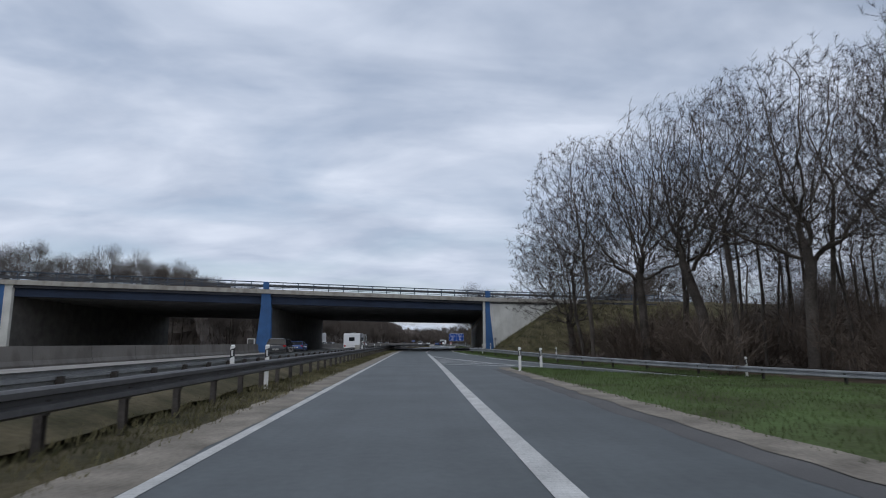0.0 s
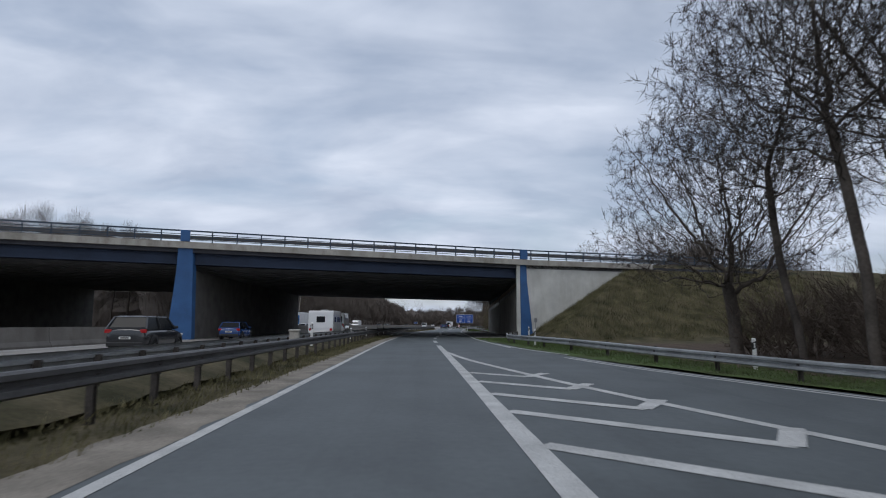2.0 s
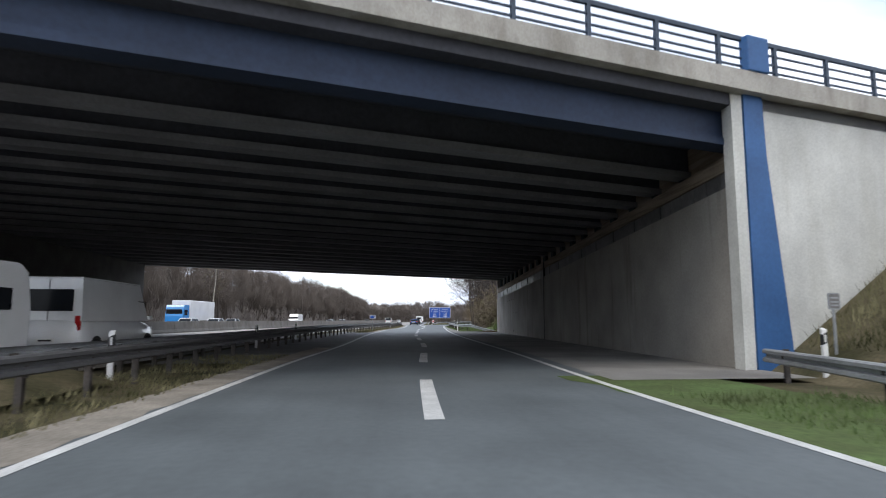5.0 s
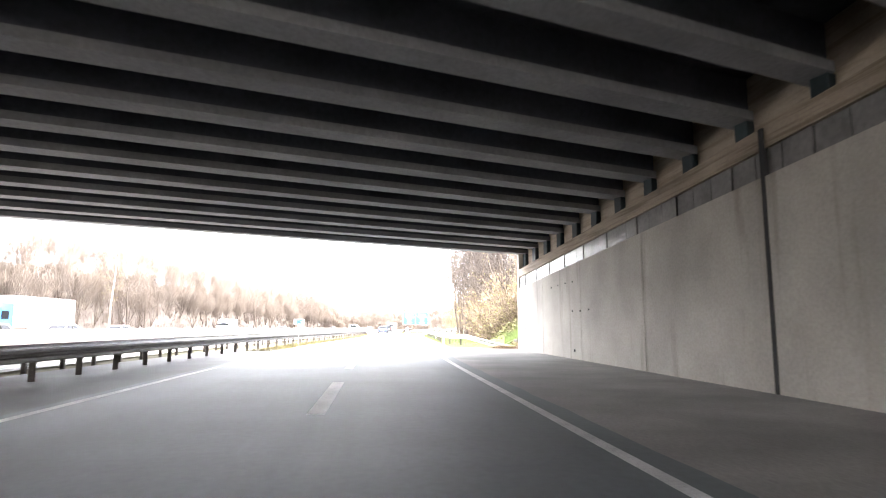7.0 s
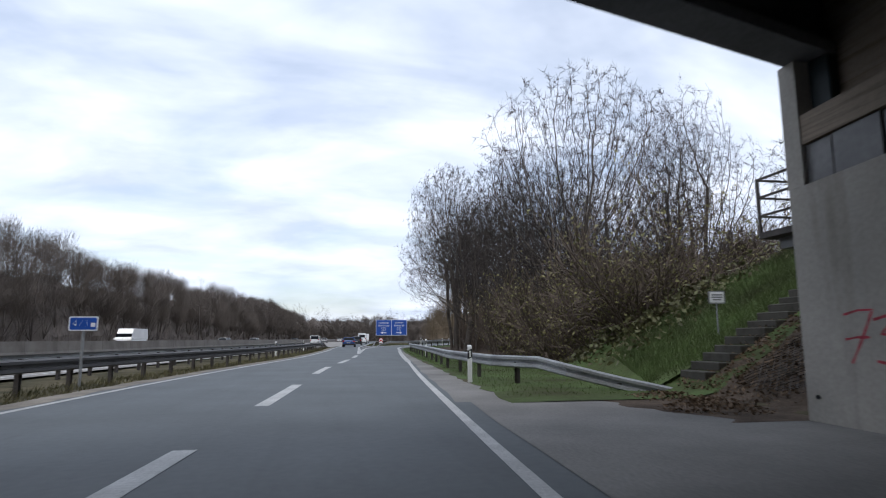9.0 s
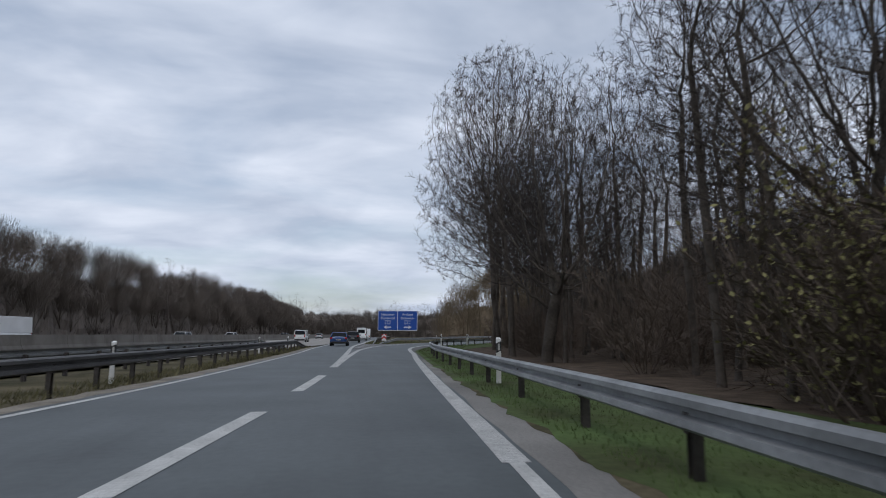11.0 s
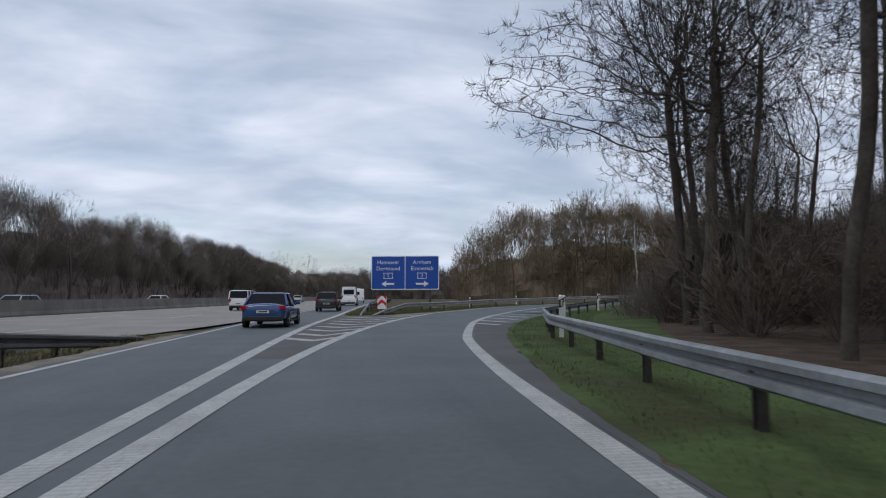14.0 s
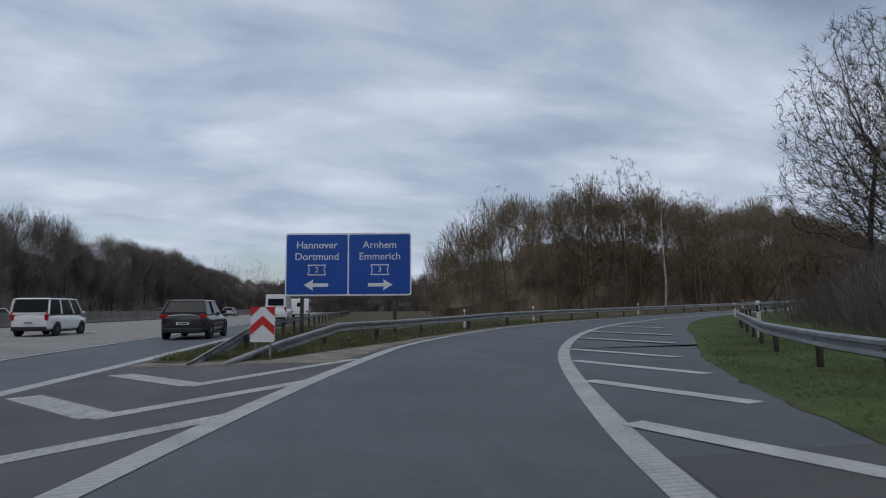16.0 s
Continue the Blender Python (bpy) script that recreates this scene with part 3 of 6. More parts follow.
def guard_rail(name, line, side, label, group, spacing=4.0, top=0.75, mat="galvanised", post_mat="rust", dip=(0.0, 0.0)):
    """A W-beam on posts along a line of (x, y); side +1: the traffic runs on its left (smaller x)."""
    pts = [Vector((x, y, 0)) for x, y in line]
    # resample
    out, acc = [pts[0]], 0.0
    for a, b in zip(pts, pts[1:]):
        L = (b - a).length
        k = max(1, round(L / 1.0))
        out += [a.lerp(b, (i + 1) / k) for i in range(k)]
    thing = tagged(new(name), label, "guard rail", group)
    vs, fs = [], []
    m = len(W_BEAM)
    run = [0.0]
    for a, b in zip(out, out[1:]):
        run.append(run[-1] + (b - a).length)

    def sink(i):
        a = max(0.0, 1 - run[i] / dip[0]) if dip[0] else 0.0
        b = max(0.0, 1 - (run[-1] - run[i]) / dip[1]) if dip[1] else 0.0
        return 0.68 * max(a, b)
    for i, p in enumerate(out):
        t = (out[min(i + 1, len(out) - 1)] - out[max(i - 1, 0)]).normalized()
        nrm = Vector((-t.y, t.x, 0)) * side
        z0 = max(hill(p.x, p.y), -0.8) + 0.10 + top - 0.155 - sink(i)
        for o, z in W_BEAM:
            q = p + nrm * o
            vs.append((q.x, q.y, z0 + z))
        for o, z in reversed(W_BEAM):
            q = p + nrm * (o - 0.006)
            vs.append((q.x, q.y, z0 + z))
        if i:
            a, b = (i - 1) * 2 * m, i * 2 * m
            for j in range(2 * m):
                j2 = (j + 1) % (2 * m)
                fs.append((a + j, a + j2, b + j2, b + j))
    fs.append(tuple(range(2 * m)))
    fs.append(tuple(reversed(range((len(out) - 1) * 2 * m, len(out) * 2 * m))))
    mesh_object("beam", vs, fs, mat, thing)
    pm = bpy.data.meshes.new("post")
    b = bmesh.new()
    box(b, 0.10, 0.008, 1.3, pose(0, -0.05, -0.02))
    box(b, 0.10, 0.008, 1.3, pose(0, 0.05, -0.02))
    box(b, 0.008, 0.10, 1.3, pose(0.05, 0, -0.02))
    box(b, 0.12, 0.09, 0.18, pose(-0.02, 0, 0.5))
    b.to_mesh(pm)
    b.free()
    pm.materials.append(M[post_mat])
    d = 0.0
    for i in range(1, len(out)):
        d += (out[i] - out[i - 1]).length
        if d >= spacing or i == 1:
            d = 0.0
            t = (out[i] - out[i - 1]).normalized()
            nrm = Vector((-t.y, t.x, 0)) * side
            p = out[i] - nrm * 0.07
            ob = new("post", pm)
            ob.parent = thing
            ob.matrix_local = pose(p.x, p.y, max(hill(p.x, p.y), -0.8) + 0.10 - sink(i), 0, 0, math.degrees(math.atan2(nrm.y, nrm.x)) + 180)
    return thing


RAIL_L = [(-60, -3.8), (100, -3.85), (125, -3.5), (145, -2.3), (160, -0.7), (175, 1.6), (190, 3.0), (205, 4.0), (218, 4.75), (230, 5.3)]
XRL = lambda y: lerp_table(RAIL_L, y)
guard_rail("guard_rail", [(XRL(y), y) for y in rows_y(-40, 229, 4)], -1, "weathered steel guard rail on the grass strip beside the inner lane", "guard rails", spacing=1.9, mat="rail_dark", dip=(0.0, 9.0))
guard_rail("guard_rail", [(min(XRL(y) - 1.1, XMR(y) + 0.9), y) for y in rows_y(-40, 226, 4)], 1, "grey steel guard rail facing the main carriageway", "guard rails", spacing=1.9, dip=(0.0, 9.0))
RAMP_RAIL = [(34, 6), (27.5, 20), (20.5, 38), (16.6, 47), (14.0, 53.3), (11.2, 60), (9.3, 67), (8.5, 71.7), (7.6, 77.5), (6.95, 83.5), (6.8, 87), (7.9, 95), (10.2, 103.6)]
guard_rail("guard_rail", RAMP_RAIL, 1, "grey steel guard rail below the embankment by the joining ramp", "guard rails", spacing=3.0, top=0.6)
RAIL_R = [(13.6, 156.9), (11.6, 158.2), (10.55, 161), (10.6, 168), (11.4, 177), (12.1, 186.5), (13.1, 200.5), (14.1, 209), (15.3, 216.3), (17.3, 226), (19.6, 233), (21.5, 237.0), (24.3, 242.6), (27.2, 247.5), (30.8, 252.4), (34.6, 257.6), (39.2, 263.2), (44.4, 268.6), (51.5, 275.0), (60.5, 281.0), (73.5, 288.2)]
guard_rail("guard_rail", RAIL_R, 1, "grey steel guard rail on the grass beside the exit", "guard rails", spacing=2.9, dip=(3.0, 0.0))


# ---- road edges and markings ----
def ribbon(name, centre, width, ys, z, mat, parent, gap=None):
    """A painted line of that width about centre(y)."""
    vs, fs = [], []
    for i, y in enumerate(ys):
        s = (centre(y + 0.5) - centre(y - 0.5))
        w = width * 0.5 * math.sqrt(1 + s * s)
        vs += [(centre(y) + o, y, z + (climb(centre(y) + o, y) + 0.012 if y > 250 else 0.0)) for o in (-w, w)]
        if i:
            k = 2 * i
            fs.append((k - 2, k - 1, k + 1, k))
    return mesh_object(name, vs, fs, mat, parent)


marks = tagged(new("road_marking"), "worn white painted lane lines and hatched areas on asphalt", "road marking", "", "structure")
ribbon("edge_line", XL, 0.16, rows_y(-60, 420, 3), 0.006, "paint_white", marks)
ribbon("edge_line", XR, 0.16, rows_y(78, 176, 3), 0.006, "paint_white", marks)
ribbon("edge_line", XR, 0.30, rows_y(176, 313, 1), 0.006, "paint_ribbed", marks)
ribbon("wide_line", XM, 0.27, rows_y(-60, 81.6, 3), 0.006, "paint_white", marks)
for y in (87.1, 97.9, 108.2, 118.2, 127.7, 137.1, 146.6, 156.05, 166.2, 175.2, 183.8):
    ribbon("dash", XM, 0.26, rows_y(y, y + 5.1, 1.4), 0.006, "paint_white", marks)
ribbon("wide_line", XM, 0.30, rows_y(193.4, 300, 2), 0.006, "paint_ribbed", marks)
ribbon("wide_line", XE, 0.30, rows_y(197, 313, 1), 0.0075, "paint_ribbed", marks)
BRANCH = [(44, 7.4), (50, 5.6), (56, 4.15), (62, 3.05), (67, 2.3), (73, 1.80)]
XB = lambda y: lerp_table(BRANCH, y)
ribbon("branch_line", XB, 0.22, rows_y(46.5, 73, 1.5), 0.007, "paint_white", marks)


def bar(name, a, b, width, z=0.0085, mat="paint_white", parent=None):
    """A painted stroke on the road from a to b."""
    a, b = Vector((*a, 0)), Vector((*b, 0))
    t = (b - a).normalized()
    n = Vector((-t.y, t.x, 0)) * width / 2
    return mesh_object(name, [(p.x, p.y, z) for p in (a - n, a + n, b + n, b - n)], [(3, 2, 1, 0)], mat, parent or marks)


for y in (51.2, 53.7, 55.95, 58.35, 60.8):
    w = 0.78 * (XB(y - 1.4) - XM(y)) if y > 55 else XB(y - 2.6) - XM(y) - 0.9
    m = (XM(y) + 0.12 + w, y - 1.0 * w)
    bar("hatch_stroke", (XM(y) + 0.12, y), m, 0.30)
    bar("hatch_stroke", (m[0] - 0.08, m[1]), (m[0] + 0.62, m[1] + 1.1), 0.28, 0.0105)
# hatched gore before the exit
for a, c, b in (((9.55, 228.2), (10.5, 226.9), (11.15, 228.2)), ((9.85, 230.3), (10.72, 229.1), (11.75, 230.9)), ((10.1, 232.75), (10.98, 231.55), (12.25, 233.2)), ((10.38, 235.3), (11.29, 234.0), (12.8, 235.3)),
                ((10.78, 237.65), (11.75, 236.35), (13.5, 238.05)), ((10.93, 240.6), (12.17, 238.87), (14.3, 241.1)), ((11.15, 243.35), (12.75, 241.3), (15.25, 244.3)), ((11.65, 246.15), (13.3, 244.1), (16.3, 248.4))):
    bar("hatch_block", a, c, 0.46, 0.0105, "paint_old")
    bar("hatch_stroke", (c[0] - 0.08, c[1] - 0.1), b, 0.30, 0.0085, "paint_old")
for y, k in ((236.4, 0.55), (239.4, 0.75), (242.9, 0.85), (246.4, 1.0), (249.8, 1.05), (254.2, 1.2), (257.8, 1.2), (262.0, 1.0), (266.0, 0.85)):
    bar("hatch_stroke", (XR(y) + 0.2, y), (XR(y) + 0.15 + 1.2 * k, y - 3.2 * k), 0.36, 0.012 + max(climb(XR(y), y), climb(XR(y) + 1.4, y - 3.2)) + (0.02 if y > 252 else 0.0))
# main carriageway lines
ribbon("edge_line", lambda y: XMR(y) - 0.7, 0.18, rows_y(-60, 230, 5), -0.012, "paint_white", marks)
ribbon("edge_line", lambda y: XMED(y) + 1.4, 0.18, rows_y(-60, 420, 5), -0.012, "paint_white", marks)
for k in (1, 2):
    y = -40.0
    while y < 400:
        ribbon("dash", lambda v: XMED(v) + 1.4 + (XMR(v) - 0.7 - XMED(v) - 1.4) * k / 3, 0.16, (y, y + 3, y + 6), -0.012, "paint_white", marks)
        y += 18
# ramp that joins from the right before the bridge


def ramp_z(x, y):
    return hill(x, y) + 0.094


def sheet(name, xa, xb, ys, zf, mat, n=6, label="", category="", parent=None, jitter=0.0):
    """A draped sheet between two lines with n strips across and, where asked, a ragged border."""
    vs, fs = [], []
    rnd = random.Random(name)
    for i, y in enumerate(ys):
        a, b = xa(y), xb(y)
        a += rnd.uniform(-jitter, jitter)
        b += rnd.uniform(-jitter, jitter)
        for j in range(n + 1):
            x = a + (b - a) * j / n
            vs.append((x, y, zf(x, y)))
        if i:
            for j in range(n):
                p = (i - 1) * (n + 1) + j
                fs.append((p, p + 1, p + n + 2, p + n + 1))
    ob = mesh_object(name, vs, fs, mat, parent)
    return tagged(ob, label, category, "", "structure") if parent is None else ob


sheet("road_exit_curve", lambda y: XE(y) - 0.5, XG, rows_y(250, 314, 1), climb, "asphalt", 10, "dark grey asphalt exit curving away", "road")
sheet("road_ramp", XRA, XRR, rows_y(2, 86, 1.5), ramp_z, "asphalt", 8, "grey asphalt of a joining ramp", "road")
ribbon("edge_line", lambda y: XRR(y) - 0.45, 0.16, rows_y(70, 84, 2), 0.02, "paint_white", marks)
sheet("ramp_line", lambda y: XRR(y) - 0.75, lambda y: XRR(y) - 0.57, rows_y(20, 70, 2), lambda x, y: ramp_z(x, y) + 0.006, "paint_white", 1, parent=marks)
sheet("ramp_line", lambda y: XRR(y) - 0.40, lambda y: XRR(y) - 0.25, rows_y(30, 70, 2), lambda x, y: ramp_z(x, y) + 0.006, "paint_white", 1, parent=marks)
# bare strips along the asphalt
sheet("dirt_strip", lambda y: XL(y) - 0.9, lambda y: XL(y) - 0.13, rows_y(-60, 118, 0.5), lambda x, y: 0.004, "dirt", 3, "sandy gravel strip along the asphalt edge", "ground", jitter=0.06)
sheet("dirt_strip", lambda y: XRL(y) - 1.6, lambda y: XL(y) - 0.30, rows_y(108, 154, 1), lambda x, y: 0.003, "asphalt_old", 3, "bare dusty paving under the bridge", "ground")
sheet("dirt_strip", lambda y: XL(y) - 0.75, lambda y: XL(y) - 0.25, rows_y(154, 231, 0.7), lambda x, y: 0.004, "dirt", 2, "sandy gravel strip along the asphalt edge", "ground", jitter=0.12)
sheet("grass_verge", lambda y: XRL(y) - 2.4, lambda y: XRL(y) - 0.3, rows_y(-60, 103, 0.8), lambda x, y: 0.02 + 0.26 * math.sin(math.pi * min(1, max(0, (x - XRL(y) + 2.4) / 2.1))), "verge", 8, "rough brown grass between two guard rails", "grass", jitter=0.08)
sheet("dirt_strip", lambda y: XG(y) - 0.10, lambda y: XG(y) + 0.16, rows_y(158, 300, 0.5), lambda x, y: hill(x, y) + 0.106, "verge", 4, "dark soil and dead grass along the asphalt edge", "ground", jitter=0.12)
sheet("paving", lambda y: XR(y) + 0.42, lambda y: wall_x(y) + 0.3, rows_y(102.6, 156, 1), lambda x, y: 0.008, "paving", 3, "grey paved shoulder beside the abutment wall", "pavement", jitter=0.03)
sheet("shoulder", lambda y: XR(y) + 0.2, lambda y: XG(y) + 0.05, rows_y(156, 200, 1), lambda x, y: 0.004, "paving", 2, "weathered grey asphalt shoulder", "pavement", jitter=0.05)
sheet("shoulder", lambda y: XR(y) + 0.2, lambda y: XG(y), rows_y(200, 238, 1), lambda x, y: 0.004, "asphalt_old", 2, "weathered grey asphalt shoulder", "pavement", jitter=0.03)
sheet("shoulder", lambda y: 3.9, lambda y: 4.6, rows_y(-60, 44, 0.8), lambda x, y: 0.003, "asphalt_old", 2, "weathered grey asphalt shoulder", "pavement", jitter=0.06)
sheet("dirt_strip", lambda y: 4.4, lambda y: 5.1, rows_y(-60, 46, 0.7), lambda x, y: 0.012, "dirt", 2, "sandy gravel strip along the asphalt edge", "ground", jitter=0.1)
sheet("gore_paving", lambda y: XM(y) + 0.1, lambda y: XE(y) - 0.1, rows_y(222, 262, 1), lambda x, y: 0.003 + climb(x, y), "asphalt_old", 4, "weathered brown-grey asphalt inside the hatched gore", "pavement")
# grass sheets
sheet("grass_verge", lambda y: 4.9, lambda y: XRA(y) + 0.2, rows_y(-60, 45, 1.5), lambda x, y: hill(x, y) + 0.11, "grass", 8, "short green grass between road and ramp", "grass", jitter=0.08)
sheet("grass_verge", lambda y: XG(y) - 0.08, lambda y: XR(y) + (8.5 if y < 163 else max(8.5 - (y - 163) * 0.3, 6.2 - (y - 170) * 0.09)), rows_y(155.6, 201.2, 0.8), lambda x, y: hill(x, y) + 0.108 + 0.02 * min(1.0, max(0.0, (x - XG(y)) / 0.6)), "grass", 14, "short green grass under the guard rail", "grass", jitter=0.14)
sheet("grass_verge", lambda y: XG(y) - 0.12, lambda y: XG(y) + 2.6 + max(0, y - 214) * 0.2, rows_y(199, 305, 1), lambda x, y: hill(x, y) + 0.108 + 0.03 * min(1.0, max(0.0, (x - XG(y)) / 0.6)), "grass", 16, "short green grass inside the exit curve", "grass", jitter=0.05)
sheet("grass_verge", lambda y: 13.2 + 0.25 * (y - 157.2), lambda y: 24.0, rows_y(157.35, 161.8, 0.35), lambda x, y: hill(x, y) + 0.09, "grass", 6, "bright grass on the embankment slope", "grass", jitter=0.2)
sheet("grass_verge", lambda y: XRR(y) + (0.4 if y < 66 else -0.02), lambda y: XRR(y) + 3.0, rows_y(5, 103.6, 1), lambda x, y: hill(x, y) + 0.105, "grass", 6, "green grass strip under the guard rail", "grass", jitter=0.2)
sheet("dirt_strip", lambda y: XM(y) + 0.3, lambda y: XE(y) - 0.45, rows_y(247.6, 275, 0.5), lambda x, y: 0.010 + climb(x, y), "dirt", 4, "bare sandy soil along the tip of the gore", "ground", jitter=0.12)
sheet("grass_gore", lambda y: XM(y) + 0.45, lambda y: XE(y) - 1.0 - 1.5 * max(0, 1 - (y - 248) / 7), rows_y(248.6, 313, 0.7), lambda x, y: 0.022 + climb(x, y), "verge", 24, "grass island between the exit and the main road", "grass", jitter=0.1)


# ---- trees ----
class Shape:
    def __init__(self):
        self.v, self.f = [], []

    def tube(self, pts, radii, sides):
        n0 = len(self.v)
        for i, p in enumerate(pts):
            t = (pts[min(i + 1, len(pts) - 1)] - pts[max(i - 1, 0)])
            t.normalize()
            u = t.orthogonal().normalized()
            w = t.cross(u)
            for k in range(sides):
                a = 2 * math.pi * k / sides
                q = p + (u * math.cos(a) + w * math.sin(a)) * radii[i]
                self.v.append((q.x, q.y, q.z))
        for i in range(len(pts) - 1):
            for k in range(sides):
                k2 = (k + 1) % sides
                a = n0 + i * sides
                self.f.append((a + k, a + k2, a + sides + k2, a + sides + k))

    def ribbon(self, pts, radii):
        """A thin flat branchlet through the points, tapering to nothing."""
        n0 = len(self.v)
        d = (pts[-1] - pts[0]).normalized()
        u = d.cross(Vector((0.31, -0.52, 0.8)))
        u = (u if u.length > 1e-3 else Vector((1, 0, 0))).normalized()
        for p, r in zip(pts[:-1], radii):
            self.v += [tuple(p - u * r), tuple(p + u * r)]
        self.v.append(tuple(pts[-1]))
        m = len(pts) - 1
        for i in range(m - 1):
            a = n0 + 2 * i
            self.f.append((a, a + 1, a + 3, a + 2))
        self.f.append((n0 + 2 * m - 2, n0 + 2 * m - 1, n0 + 2 * m))

    def twig(self, p, d, length, width):
        u = d.cross(Vector((0.3, 0.5, 0.8)))
        u = (u if u.length > 1e-3 else Vector((1, 0, 0))).normalized() * width
        q = p + d * length
        n0 = len(self.v)
        self.v += [tuple(p - u), tuple(p + u), tuple(q)]
        self.f.append((n0, n0 + 1, n0 + 2))

    def leaf(self, p, size, rnd):
        a = Vector((rnd.uniform(-1, 1), rnd.uniform(-1, 1), rnd.uniform(-1, 1))).normalized() * size
        b = a.cross(Vector((rnd.uniform(-1, 1), rnd.uniform(-1, 1), rnd.uniform(-1, 1)))).normalized() * size * 0.6
        n0 = len(self.v)
        self.v += [tuple(p - a), tuple(p + b), tuple(p + a), tuple(p - b)]
        self.f.append((n0, n0 + 1, n0 + 2, n0 + 3))


def rand_dir(rnd):
    return Vector((rnd.gauss(0, 1), rnd.gauss(0, 1), rnd.gauss(0, 1))).normalized()


def grow(wood, fine, leaves, rnd, p, d, length, radius, level, cfg):
    """One branch and all that springs from it."""
    last = len(cfg["len"]) - 1
    segs = cfg["segs"][level]
    pts, radii = [p.copy()], [radius]
    q, e = p.copy(), d.copy()
    for i in range(segs):
        e = (e + rand_dir(rnd) * cfg["crook"][level] + Vector((0, 0, cfg["up"][level]))).normalized()
        q = q + e * (length / segs)
        pts.append(q.copy())
        radii.append(max(radius * (1 - (1 - cfg["taper"]) * (i + 1) / segs), 0.006))
    if level == last or (level and cfg["flat"]):
        fine.ribbon(pts, radii)
    else:
        (wood if level <= 1 else fine).tube(pts, radii, (6 if cfg["flat"] else 9, 5, 3, 3, 3)[level])
    n = cfg["kids"][level]
    if level < last:
        n = max(1, round(n * rnd.uniform(0.8, 1.2)))
        for k in range(n):
            s = cfg["from"][level] + (1 - cfg["from"][level]) * (k + rnd.random()) / n
            i = min(int(s * segs), segs - 1)
            a = pts[i].lerp(pts[i + 1], s * segs - i)
            axis = (pts[i + 1] - pts[i]).normalized()
            side = axis.cross(rand_dir(rnd)).normalized()
            ang = radians(cfg["angle"][level] * rnd.uniform(0.7, 1.25))
            dd = axis * math.cos(ang) + side * math.sin(ang)
            ll = cfg["len"][level + 1] * rnd.uniform(0.65, 1.2) * (1.15 - 0.45 * s)
            rr = max(radii[i] * cfg["ratio"][level] * rnd.uniform(0.8, 1.1), 0.007)
            grow(wood, fine, leaves, rnd, a, dd, ll, rr, level + 1, cfg)
    else:
        for k in range(n):
            s = rnd.random()
            i = min(int(s * segs), segs - 1)
            a = pts[i].lerp(pts[i + 1], s * segs - i)
            dd = ((pts[i + 1] - pts[i]).normalized() + rand_dir(rnd) * cfg["spray"] + Vector((0, 0, cfg["up"][level]))).normalized()
            tl = cfg["twig"] * rnd.uniform(0.5, 1.3)
            fine.twig(a, dd, tl, cfg["twig_w"])
            if leaves is not None and rnd.random() < cfg["leafy"]:
                leaves.leaf(a + dd * tl * rnd.random(), cfg["leaf"] * rnd.uniform(0.6, 1.4), rnd)


